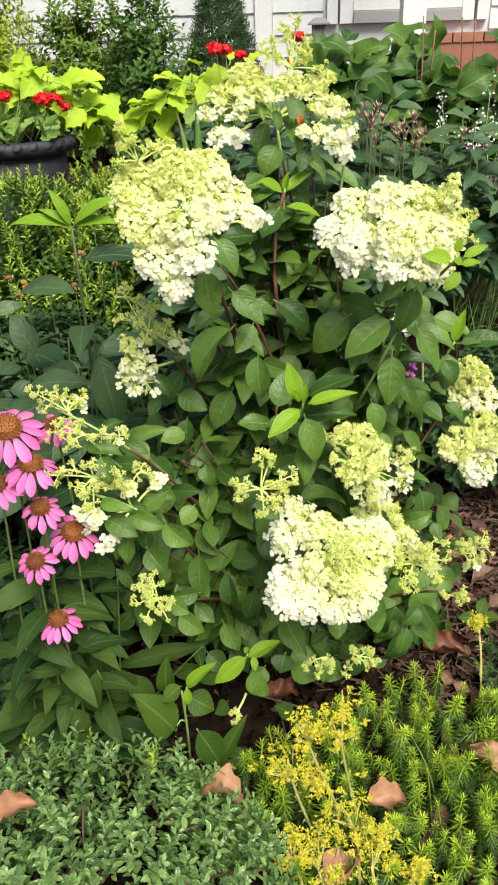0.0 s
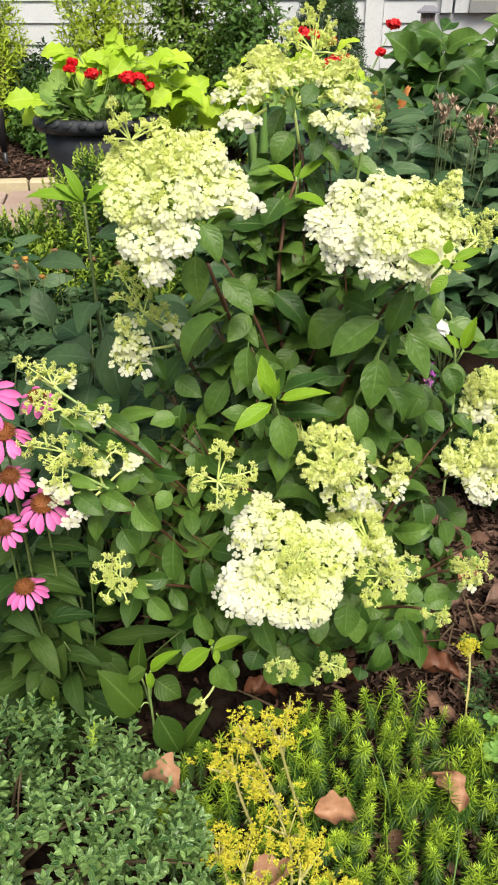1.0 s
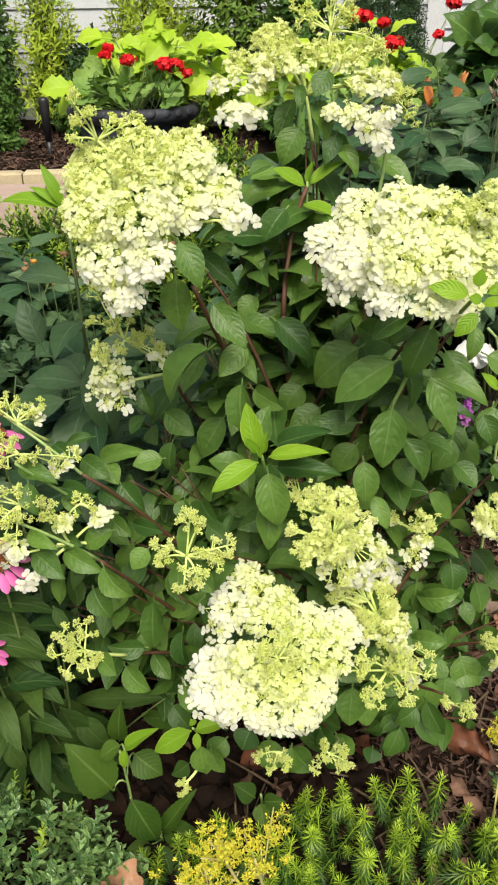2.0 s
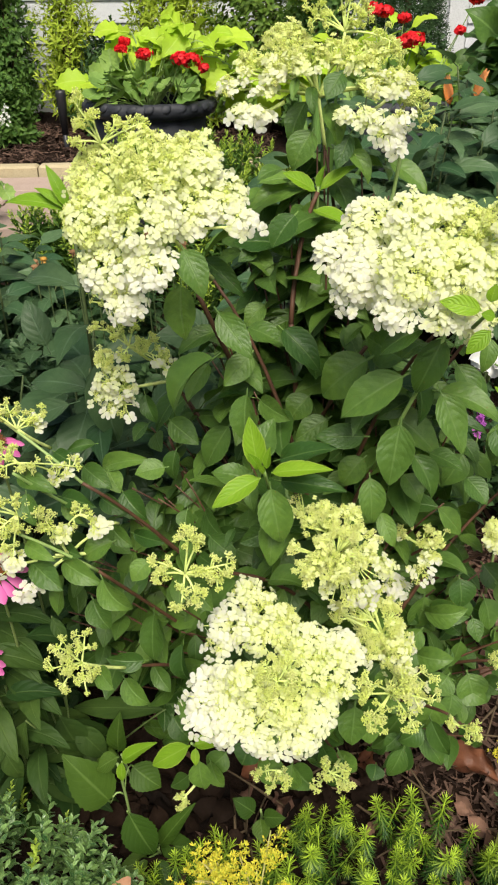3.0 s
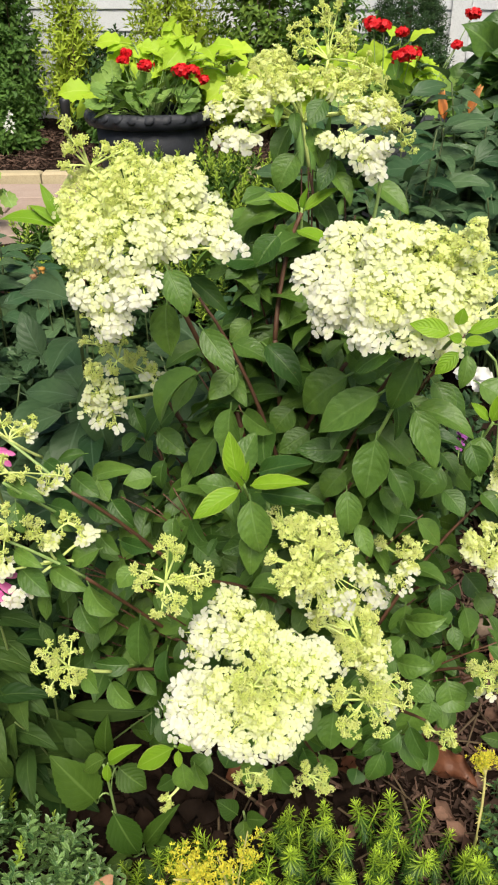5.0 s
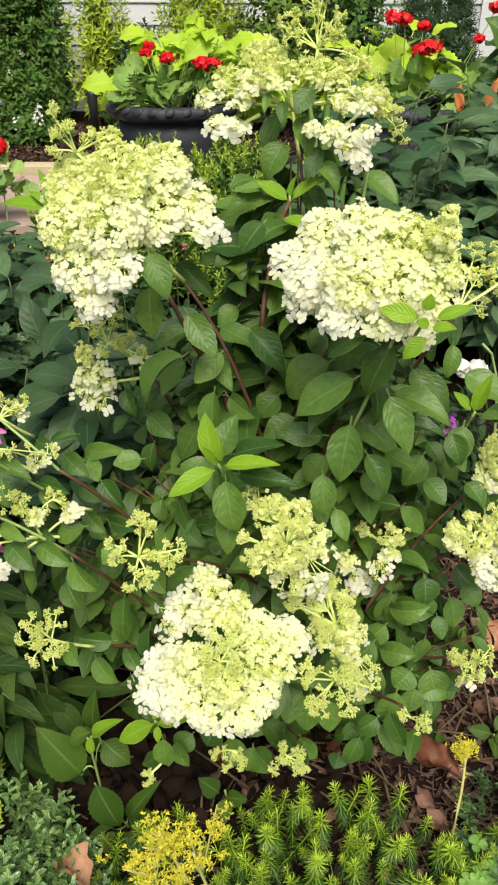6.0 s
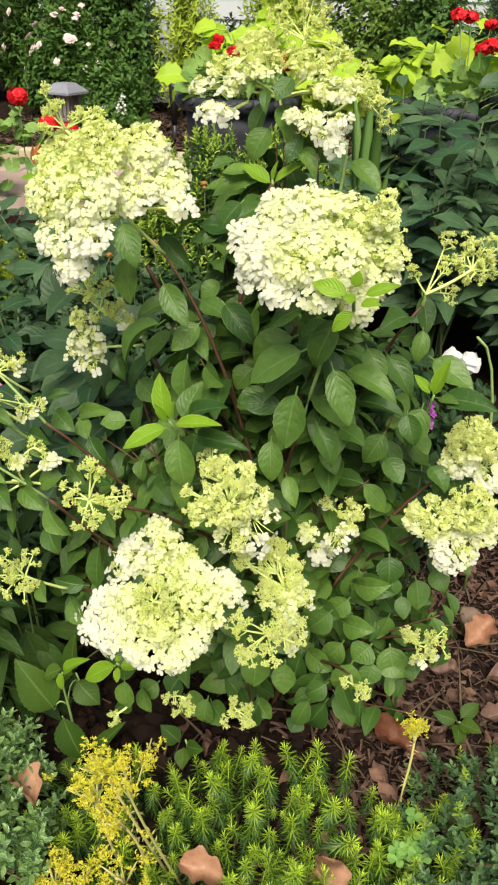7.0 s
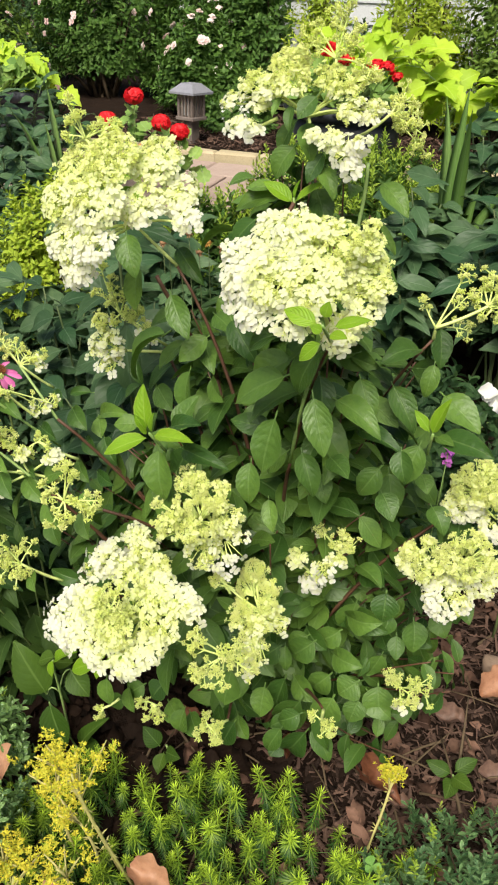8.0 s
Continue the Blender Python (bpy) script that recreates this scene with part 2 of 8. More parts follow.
def leaf_material(name, dark, light, vein=(0.2, 0.32, 0.08), veins=7.0, rough=0.5, through_light=0.24, vein_mix=0.35, edge=None, spots=0.0, edge_from=0.3, sheen=0.24, relief=0.0014, quilt=1.2, net=0.4):
    m, t, p, out = nodes_of(name)
    uv = t.nodes.new("ShaderNodeSeparateXYZ")
    t.links.new(t.nodes.new("ShaderNodeUVMap").outputs[0], uv.inputs[0])
    off = math_node(t, "ABSOLUTE", math_node(t, "SUBTRACT", uv.outputs[0], 0.5))
    col = mix_colour(t, chance(t), dark, light)
    col = mix_colour(t, spread(t, noise_of(t, 60.0), 0.3, 0.75), col, mix_colour(t, 0.5, col, dark))
    rib = math_node(t, "SUBTRACT", 1.0, spread(t, off, 0.012, 0.045), True)
    arch = math_node(t, "MULTIPLY", math_node(t, "MULTIPLY", off, math_node(t, "ADD", off, 0.45)), veins * 0.8)
    swell = math_node(t, "ABSOLUTE", math_node(t, "SUBTRACT", math_node(t, "FRACT", math_node(t, "SUBTRACT", math_node(t, "MULTIPLY", uv.outputs[1], veins), arch)), 0.5))
    side = math_node(t, "SUBTRACT", 1.0, spread(t, swell, 0.01, 0.1), True)
    lines = math_node(t, "MAXIMUM", rib, math_node(t, "MULTIPLY", side, 0.13), True)
    col = mix_colour(t, math_node(t, "MULTIPLY", lines, vein_mix), col, vein)
    if edge:
        col = mix_colour(t, math_node(t, "MULTIPLY", spread(t, off, edge_from, 0.5), 0.8), col, edge)
    if spots:
        col = mix_colour(t, math_node(t, "MULTIPLY", spread(t, noise_of(t, 160.0, 2.0), 0.68, 0.76), spots), col, (0.16, 0.1, 0.03))
    t.links.new(col, p.inputs["Base Color"])
    rg = spread(t, noise_of(t, 25.0), 0.2, 0.8)
    t.links.new(math_node(t, "ADD", math_node(t, "MULTIPLY", rg, 0.18), rough - 0.09), p.inputs["Roughness"])
    p.inputs["Specular IOR Level"].default_value = sheen
    bump = put(t, "ShaderNodeBump", Strength=0.7, Distance=relief)
    t.links.new(math_node(t, "ADD", math_node(t, "ADD", math_node(t, "MULTIPLY", lines, -0.7), math_node(t, "MULTIPLY", swell, quilt)), math_node(t, "MULTIPLY", noise_of(t, 220.0, 2.0), net)), bump.inputs["Height"])
    t.links.new(bump.outputs[0], p.inputs["Normal"])
    tr = t.nodes.new("ShaderNodeBsdfTranslucent")
    t.links.new(mix_colour(t, 0.6, col, mix_colour(t, 1.0, col, (1.0, 1.0, 0.35), "MULTIPLY")), tr.inputs["Color"])
    mx = t.nodes.new("ShaderNodeMixShader")
    mx.inputs[0].default_value = through_light
    t.links.new(p.outputs[0], mx.inputs[1])
    t.links.new(tr.outputs[0], mx.inputs[2])
    t.links.new(mx.outputs[0], out.inputs["Surface"])
    return m


def petal_material(name, young, ripe, rough=0.55, through_light=0.3):
    """A petal whose tint runs from young to ripe with its own age."""
    m, t, p, out = nodes_of(name)
    uv = t.nodes.new("ShaderNodeSeparateXYZ")
    t.links.new(t.nodes.new("ShaderNodeUVMap").outputs[0], uv.inputs[0])
    age = math_node(t, "ADD", uv.outputs[0], math_node(t, "MULTIPLY", math_node(t, "SUBTRACT", chance(t), 0.5), 0.3), True)
    col = mix_colour(t, age, young, ripe)
    col = mix_colour(t, math_node(t, "SUBTRACT", 0.35, math_node(t, "MULTIPLY", uv.outputs[1], 0.5), True), col, young)
    col = mix_colour(t, spread(t, noise_of(t, 180.0, 2.0), 0.62, 0.9), col, mix_colour(t, 0.3, col, (0.35, 0.3, 0.1)))
    t.links.new(col, p.inputs["Base Color"])
    p.inputs["Roughness"].default_value = rough
    p.inputs["Specular IOR Level"].default_value = 0.25
    tr = t.nodes.new("ShaderNodeBsdfTranslucent")
    t.links.new(col, tr.inputs["Color"])
    mx = t.nodes.new("ShaderNodeMixShader")
    mx.inputs[0].default_value = through_light
    t.links.new(p.outputs[0], mx.inputs[1])
    t.links.new(tr.outputs[0], mx.inputs[2])
    t.links.new(mx.outputs[0], out.inputs["Surface"])
    return m


def plain_material(name, a, b, scale=12.0, rough=0.7, bump=0.3, distance=0.004, fine=120.0, metal=0.0, stain=None, by_piece=0.6):
    """A rough surface with two tones, fine grain, and stains if given."""
    m, t, p, out = nodes_of(name)
    n1 = spread(t, noise_of(t, scale, 5.0), 0.3, 0.7)
    f = math_node(t, "ADD", math_node(t, "MULTIPLY", n1, 1 - by_piece), math_node(t, "MULTIPLY", chance(t), by_piece))
    col = mix_colour(t, f, a, b)
    grain = noise_of(t, fine, 3.0)
    col = mix_colour(t, math_node(t, "MULTIPLY", spread(t, grain, 0.45, 0.75), 0.35), col, mix_colour(t, 1.0, col, (0.45, 0.45, 0.45), "MULTIPLY"))
    if stain:
        col = mix_colour(t, spread(t, noise_of(t, scale * 0.35, 3.0), 0.52, 0.7), col, stain)
    t.links.new(col, p.inputs["Base Color"])
    t.links.new(math_node(t, "ADD", math_node(t, "MULTIPLY", grain, 0.25), rough - 0.12), p.inputs["Roughness"])
    p.inputs["Metallic"].default_value = metal
    p.inputs["Specular IOR Level"].default_value = 0.12 if rough > 0.7 else 0.4
    bm = put(t, "ShaderNodeBump", Strength=bump, Distance=distance)
    t.links.new(math_node(t, "ADD", grain, n1), bm.inputs["Height"])
    t.links.new(bm.outputs[0], p.inputs["Normal"])
    return m


HYD_LEAF = leaf_material("hydrangea_leaf", (0.032, 0.084, 0.014), (0.15, 0.262, 0.043), (0.19, 0.30, 0.09), veins=7.0, rough=0.4, spots=0.5, edge=(0.13, 0.21, 0.055), edge_from=0.475, sheen=0.36, relief=0.0012, quilt=0.6, net=0.9)
YOUNG_LEAF = leaf_material("young_leaf", (0.15, 0.3, 0.015), (0.25, 0.41, 0.025), (0.36, 0.5, 0.1), rough=0.42, through_light=0.3, edge=(0.34, 0.44, 0.08), edge_from=0.43, relief=0.0011)
FLORET = petal_material("floret", (0.84, 0.90, 0.36), (0.855, 0.84, 0.765), 0.6, 0.55)
BUD = petal_material("flower_bud", (0.86, 0.92, 0.32), (0.93, 0.94, 0.52), 0.6, 0.58)
BRANCHLET = plain_material("lime_branchlet", (0.55, 0.66, 0.17), (0.68, 0.76, 0.28), 40, 0.55, 0.1, 0.001)
STALK_GREEN = plain_material("green_stalk", (0.2, 0.32, 0.08), (0.32, 0.43, 0.15), 40, 0.5, 0.1, 0.001)
HYD_STEM = plain_material("red_brown_stem", (0.06, 0.028, 0.016), (0.13, 0.058, 0.03), 30, 0.6, 0.3, 0.001)
CONE_STEM = plain_material("coneflower_stem", (0.09, 0.14, 0.035), (0.15, 0.2, 0.06), 40, 0.55, 0.2, 0.001)
DARK_STALK = plain_material("dark_stalk", (0.05, 0.08, 0.025), (0.1, 0.13, 0.045), 40, 0.6, 0.2, 0.001)
BARK = plain_material("twig_bark", (0.07, 0.05, 0.03), (0.14, 0.1, 0.06), 30, 0.8, 0.4, 0.002)
PINK = petal_material("pink_petal", (0.60, 0.10, 0.34), (0.82, 0.24, 0.53), 0.5, 0.25)
CONE = plain_material("cone_disc", (0.055, 0.02, 0.006), (0.3, 0.095, 0.018), 300, 0.7, 0.4, 0.001)
CONE_LEAF = leaf_material("coneflower_leaf", (0.018, 0.047, 0.010), (0.06, 0.104, 0.02), (0.1, 0.16, 0.04), veins=4, rough=0.55, sheen=0.15, relief=0.0012)
BOX_LEAF = leaf_material("small_grey_green_leaf", (0.025, 0.084, 0.02), (0.25, 0.40, 0.115), (0.4, 0.52, 0.24), veins=2, rough=0.3, through_light=0.12, edge=(0.26, 0.4, 0.12), edge_from=0.34, sheen=0.5)
BOX_DARK = leaf_material("small_dark_leaf", (0.026, 0.08, 0.026), (0.15, 0.26, 0.09), (0.24, 0.34, 0.15), veins=2, rough=0.4, through_light=0.12, edge=(0.2, 0.3, 0.12), edge_from=0.36, sheen=0.3)
BOX_TIP = leaf_material("small_bright_leaf", (0.28, 0.42, 0.04), (0.46, 0.58, 0.09), (0.5, 0.6, 0.15), veins=3, rough=0.4)
# the dark first tone also holds the shade between the sedum sprigs
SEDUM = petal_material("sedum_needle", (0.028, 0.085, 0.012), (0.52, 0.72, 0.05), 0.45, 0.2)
SEDUM_FLOWER = petal_material("sedum_flower", (0.36, 0.42, 0.035), (0.76, 0.60, 0.05), 0.6, 0.2)
STRAW = plain_material("straw_stalk", (0.36, 0.36, 0.1), (0.5, 0.43, 0.17), 60, 0.6, 0.2, 0.001)
RUST_LEAF = plain_material("rust_leaf", (0.09, 0.032, 0.016), (0.2, 0.075, 0.036), 40, 0.5, 0.4, 0.002, by_piece=0.3)
FADED_LEAF = plain_material("faded_leaf", (0.08, 0.042, 0.028), (0.21, 0.125, 0.09), 40, 0.6, 0.4, 0.002, by_piece=0.3)
DRY_LEAF = plain_material("dry_leaf", (0.24, 0.1, 0.05), (0.42, 0.24, 0.14), 40, 0.55, 0.4, 0.002, by_piece=0.5)
# old brown leaves, with the shade under the hydrangea put into their colour
SHADE_TONED_LEAF = plain_material("shade_toned_old_leaf", (0.003, 0.002, 0.0015), (0.022, 0.012, 0.007), 40, 0.85, 0.4, 0.002, by_piece=0.8)
LITTER = plain_material("old_leaf_litter", (0.028, 0.015, 0.010), (0.215, 0.12, 0.083), 40, 0.75, 0.4, 0.002, by_piece=0.75)
MULCH = plain_material("bark_mulch", (0.008, 0.005, 0.004), (0.185, 0.112, 0.082), 60, 0.8, 0.6, 0.003, by_piece=0.85)
WEED_LEAF = leaf_material("weed_leaf", (0.036, 0.08, 0.010), (0.08, 0.14, 0.017), (0.18, 0.28, 0.07), rough=0.5, relief=0.001)
CLOVER = leaf_material("clover_leaflet", (0.17, 0.36, 0.07), (0.27, 0.47, 0.11), (0.32, 0.5, 0.18), veins=6, rough=0.5)
BLUE_LEAF = leaf_material("blue_green_leaf", (0.024, 0.062, 0.022), (0.078, 0.130, 0.055), (0.14, 0.22, 0.13), veins=5, rough=0.45)
PEONY_LEAF = leaf_material("peony_leaf", (0.035, 0.085, 0.035), (0.11, 0.18, 0.078), (0.16, 0.24, 0.13), veins=4, rough=0.4)
MID_LEAF = leaf_material("mid_green_leaf", (0.05, 0.12, 0.02), (0.12, 0.22, 0.04), (0.18, 0.28, 0.08), veins=4)
DARK_LEAF = leaf_material("dark_shrub_leaf", (0.02, 0.055, 0.018), (0.06, 0.115, 0.035), (0.1, 0.16, 0.06), veins=4)
YEW_LEAF = leaf_material("fresh_shrub_leaf", (0.08, 0.16, 0.02), (0.2, 0.3, 0.045), (0.25, 0.35, 0.1), veins=3)
GOLD_LEAF = leaf_material("golden_leaf", (0.28, 0.4, 0.03), (0.48, 0.56, 0.06), (0.5, 0.58, 0.15), veins=3, through_light=0.3)
LIME_LEAF = leaf_material("lime_leaf", (0.34, 0.52, 0.03), (0.52, 0.68, 0.06), (0.55, 0.7, 0.15), veins=5, through_light=0.35)
GERANIUM_LEAF = leaf_material("geranium_leaf", (0.11, 0.22, 0.045), (0.32, 0.46, 0.11), (0.32, 0.46, 0.2), veins=5, rough=0.5, edge=(0.36, 0.5, 0.16), edge_from=0.4)
HOSTA_LEAF = leaf_material("broad_leaf", (0.026, 0.074, 0.016), (0.12, 0.22, 0.035), (0.25, 0.4, 0.12), veins=9, rough=0.4)
IRIS_LEAF = leaf_material("iris_blade", (0.13, 0.25, 0.055), (0.26, 0.4, 0.12), (0.24, 0.36, 0.14), veins=0.5, rough=0.4)
RED = petal_material("red_petal", (0.62, 0.008, 0.012), (0.8, 0.02, 0.03), 0.5, 0.2)
ORANGE = petal_material("orange_petal", (0.76, 0.28, 0.07), (0.85, 0.42, 0.18), 0.5, 0.25)
WHITE_PETAL = petal_material("white_petal", (0.75, 0.75, 0.68), (0.85, 0.84, 0.82), 0.5, 0.25)
ROSE_PETAL = petal_material("pale_rose_petal", (0.75, 0.5, 0.48), (0.84, 0.78, 0.72), 0.5, 0.25)
PURPLE = petal_material("purple_petal", (0.36, 0.07, 0.42), (0.62, 0.17, 0.58), 0.5, 0.25)
SEED_BROWN = plain_material("spent_flower", (0.13, 0.06, 0.03), (0.34, 0.2, 0.1), 80, 0.8, 0.3, 0.001)
SEED_TAN = plain_material("dry_tan_flower", (0.24, 0.15, 0.1), (0.5, 0.39, 0.28), 80, 0.8, 0.3, 0.001)
SEED_GOLD = plain_material("golden_disc", (0.2, 0.09, 0.015), (0.46, 0.24, 0.035), 80, 0.7, 0.3, 0.001)
POT = plain_material("black_planter", (0.017, 0.018, 0.023), (0.034, 0.037, 0.045), 8, 0.62, 0.15, 0.002, stain=(0.04, 0.04, 0.048), by_piece=0.0)
SIDING = plain_material("white_siding", (0.56, 0.57, 0.6), (0.62, 0.63, 0.65), 5, 0.5, 0.1, 0.001, by_piece=0.3)
TRIM = plain_material("white_trim", (0.62, 0.63, 0.65), (0.68, 0.69, 0.7), 5, 0.45, 0.1, 0.001)
GREY_TRIM = plain_material("grey_weathered_sill", (0.24, 0.25, 0.25), (0.33, 0.33, 0.32), 12, 0.6, 0.2, 0.002)
BROWN = plain_material("brown_panel", (0.13, 0.06, 0.045), (0.2, 0.1, 0.075), 6, 0.5, 0.15, 0.002)
BRICK = plain_material("red_brick", (0.24, 0.1, 0.07), (0.36, 0.17, 0.12), 20, 0.85, 0.5, 0.004)
KERB = plain_material("tan_kerb_stone", (0.4, 0.33, 0.2), (0.52, 0.44, 0.3), 10, 0.85, 0.5, 0.004)
PAVER = plain_material("pink_paver", (0.32, 0.23, 0.19), (0.43, 0.33, 0.28), 9, 0.85, 0.4, 0.003)
STONE = plain_material("tan_stone", (0.2, 0.14, 0.1), (0.32, 0.23, 0.17), 14, 0.8, 0.5, 0.004)
SLATE = plain_material("slate_roof", (0.16, 0.16, 0.19), (0.24, 0.24, 0.27), 20, 0.55, 0.2, 0.002)
LANTERN_WOOD = plain_material("weathered_wood", (0.13, 0.1, 0.085), (0.23, 0.19, 0.17), 30, 0.75, 0.4, 0.003)
BLACK_PLASTIC = plain_material("black_plastic", (0.015, 0.015, 0.017), (0.03, 0.03, 0.033), 30, 0.4, 0.1, 0.001)


def ground_material():
    m, t, p, out = nodes_of("soil_and_mulch")
    big, mid, fine = noise_of(t, 3.0, 4.0), noise_of(t, 28.0, 6.0, 0.7), noise_of(t, 130.0, 4.0, 0.7)
    soil = mix_colour(t, spread(t, mid, 0.35, 0.7), (0.009, 0.006, 0.005), (0.03, 0.018, 0.012))
    soil = mix_colour(t, spread(t, fine, 0.5, 0.75), soil, (0.034, 0.022, 0.016))
    soil = mix_colour(t, math_node(t, "MULTIPLY", spread(t, big, 0.45, 0.7), 0.4), soil, (0.022, 0.016, 0.012))
    t.links.new(soil, p.inputs["Base Color"])
    p.inputs["Roughness"].default_value = 0.95
    p.inputs["Specular IOR Level"].default_value = 0.05
    b = put(t, "ShaderNodeBump", Strength=0.9, Distance=0.012)
    t.links.new(math_node(t, "ADD", mid, math_node(t, "MULTIPLY", fine, 0.6)), b.inputs["Height"])
    t.links.new(b.outputs[0], p.inputs["Normal"])
    return m


SOIL = ground_material()


# ---- the ground ----
KP, KD = np.array([-2.2, 4.8]), unit(np.array([0.94, 0.34]))
KN = np.array([-KD[1], KD[0]])


def ease(a):
    a = np.clip(a, 0, 1)
    return a * a * (3 - 2 * a)


def gz(x, y):
    """Height of the ground: the front bed is level, then it climbs to a terrace behind the kerb."""
    z = 0.41 * ease((np.asarray(y) - 1.8) / 1.9) + 0.1 * ease((np.asarray(y) - 4.6) / 2.0)
    s = (np.asarray(x) - KP[0]) * KN[0] + (np.asarray(y) - KP[1]) * KN[1]
    return z + 0.07 * ease((s - 0.03) / 0.1)


def build_ground():
    xs = np.concatenate([[-400, -150, -60, -25, -12, -8], np.arange(-6, 3.01, 0.09), [5, 8, 14, 30, 80, 200, 400]])
    ys = np.concatenate([[-400, -150, -60, -20, -8, -3, -1], np.arange(0, 8.01, 0.09), [10, 14, 25, 60, 150, 400]])
    X, Y = np.meshgrid(xs, ys)
    Z = gz(X, Y)
    for i in range(X.shape[0]):
        for j in range(X.shape[1]):
            Z[i, j] += 0.018 * noise.noise((X[i, j] * 5, Y[i, j] * 5, 0.3)) + 0.008 * noise.noise((X[i, j] * 17, Y[i, j] * 17, 1.3))
    n, m = X.shape
    g = Geo()
    Q = [(i * m + j, i * m + j + 1, (i + 1) * m + j + 1, (i + 1) * m + j) for i in range(n - 1) for j in range(m - 1)]
    g.add(np.stack([X, Y, Z], -1), Q, None, np.zeros((n * m, 2)))
    tagged(part("ground", g, SOIL, None), "dark brown garden soil under bark mulch", "ground", kind="structure")


build_ground()


def chip_tpl(rng, L, W, H):
    """A splinter of bark with ragged ends."""
    V = np.array([(-W, -L, 0), (W, -L * 0.8, 0), (W * 0.8, L, 0), (-W * 0.7, L * 0.9, 0), (-W * 0.7, -L * 0.8, H), (W * 0.6, -L * 0.9, H), (W * 0.5, L * 0.8, H), (-W * 0.8, L * 0.7, H)]) / 2
    V[:, :2] += rng.normal(0, W * 0.22, (8, 2)) + np.stack([V[:, 1] ** 2 / L * rng.normal(0, 0.8), np.zeros(8)], -1)
    V[[2, 3, 6, 7], 2] += rng.normal(0, H * 0.6)
    Q = np.array([(3, 2, 1, 0), (4, 5, 6, 7), (0, 1, 5, 4), (1, 2, 6, 5), (2, 3, 7, 6), (3, 0, 4, 7)])
    return V, Q, np.zeros((0, 3), int), np.full((8, 2), 0.5)


def build_mulch():
    rng = np.random.default_rng(11)
    g = Geo()
    for k in range(14):
        L = rng.uniform(0.012, 0.055)
        tpl = chip_tpl(rng, L, rng.uniform(0.0018, 0.0065) if k % 4 else rng.uniform(0.007, 0.011), rng.uniform(0.0015, 0.005))
        n = 3000
        P = np.stack([rng.uniform(-0.8, 1.7, n), rng.uniform(0.4, 2.5, n), np.zeros(n)], -1)
        # the chips thin out under the bushes; bare dark soil stands in for shade
        away = np.hypot((P[:, 0] - 0.4) / 1.15, (P[:, 1] - 1.45) / 1.0) + 0.12 * np.sin(P[:, 0] * 9) * np.cos(P[:, 1] * 7)
        P = P[(rng.random(n) < np.where((P[:, 0] < 0.3) & (P[:, 1] < 1.3), 0.03, np.clip((P[:, 0] - 0.05) / 0.35 + 0.28, 0.28, 1.0))) & (rng.random(n) > (away - 0.55) / 0.5)]
        n = len(P)
        P[:, 2] = gz(P[:, 0], P[:, 1]) + rng.uniform(0.002, 0.022, n)
        Y = rng.normal(0, 1, (n, 3)) * np.array([1, 1, 0.28])
        Z = rng.normal(0, 0.5, (n, 3)) + np.array([0, 0, 1.0])
        g.scatter(tpl, frames(P, Y, Z, rng.uniform(0.4, 1.15, n)))
        n = 420
        P = np.stack([rng.uniform(-3.9, -1.0, n), rng.uniform(4.6, 6.0, n), np.zeros(n)], -1)
        P = P[(P[:, 0] - KP[0]) * KN[0] + (P[:, 1] - KP[1]) * KN[1] > 0.12]
        n = len(P)
        P[:, 2] = gz(P[:, 0], P[:, 1]) + rng.uniform(0.005, 0.025, n)
        g.scatter(tpl, frames(P, rng.normal(0, 1, (n, 3)) * np.array([1, 1, 0.28]), rng.normal(0, 0.5, (n, 3)) + np.array([0, 0, 1.0]), rng.uniform(0.8, 1.8, n)))
    tagged(part("bark_mulch", g, MULCH, None, smooth=False), "red-brown shredded bark mulch on the bed", "mulch", kind="stuff")
    g = Geo()
    tpls = [leaf(0.022, 0.014, 4, 2, 0.5, 0.9, wave=0.25), leaf(0.035, 0.02, 4, 2, -0.5, -0.7, wave=0.3), leaf(0.05, 0.032, 6, 4, 0.6, 1.0, 0.5, 0.7, wave=0.2), leaf(0.06, 0.034, 6, 4, -0.4, -0.6, 0.5, 0.7, wave=0.25)]
    for tpl in tpls:
        P = np.stack([rng.uniform(-0.3, 1.2, 150), rng.uniform(0.9, 2.1, 150), np.zeros(150)], -1)
        P = P[(P[:, 0] > 0.3 + 0.1 * np.sin(P[:, 1] * 40)) | (rng.random(150) < 0.22)]
        n = len(P)
        P[:, 2] = gz(P[:, 0], P[:, 1]) + rng.uniform(0.012, 0.03, n)
        g.scatter(tpl, frames(P, rng.normal(0, 1, (n, 3)) * np.array([1, 1, 0.15]), rng.normal(0, 0.4, (n, 3)) + np.array([0, 0, 1.0]), rng.uniform(0.6, 1.3, n)))
    # old leaves under the bush; their near-black colour stands in for its shade
    shade_toned = Geo()
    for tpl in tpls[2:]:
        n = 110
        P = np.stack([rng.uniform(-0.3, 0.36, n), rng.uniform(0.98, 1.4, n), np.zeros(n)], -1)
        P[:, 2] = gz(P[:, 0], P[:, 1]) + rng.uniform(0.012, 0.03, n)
        shade_toned.scatter(tpl, frames(P, rng.normal(0, 1, (n, 3)) * np.array([1, 1, 0.15]), rng.normal(0, 0.4, (n, 3)) + np.array([0, 0, 1.0]), rng.uniform(0.9, 1.6, n)))
    tagged(part("leaf_litter", shade_toned, SHADE_TONED_LEAF, None), "old brown leaves on the soil, coloured near black for shade", "leaf litter", kind="stuff")
    tagged(part("leaf_litter", g, LITTER, None), "small dry brown leaf scraps among the mulch", "leaf litter", kind="stuff")
    g = Geo()
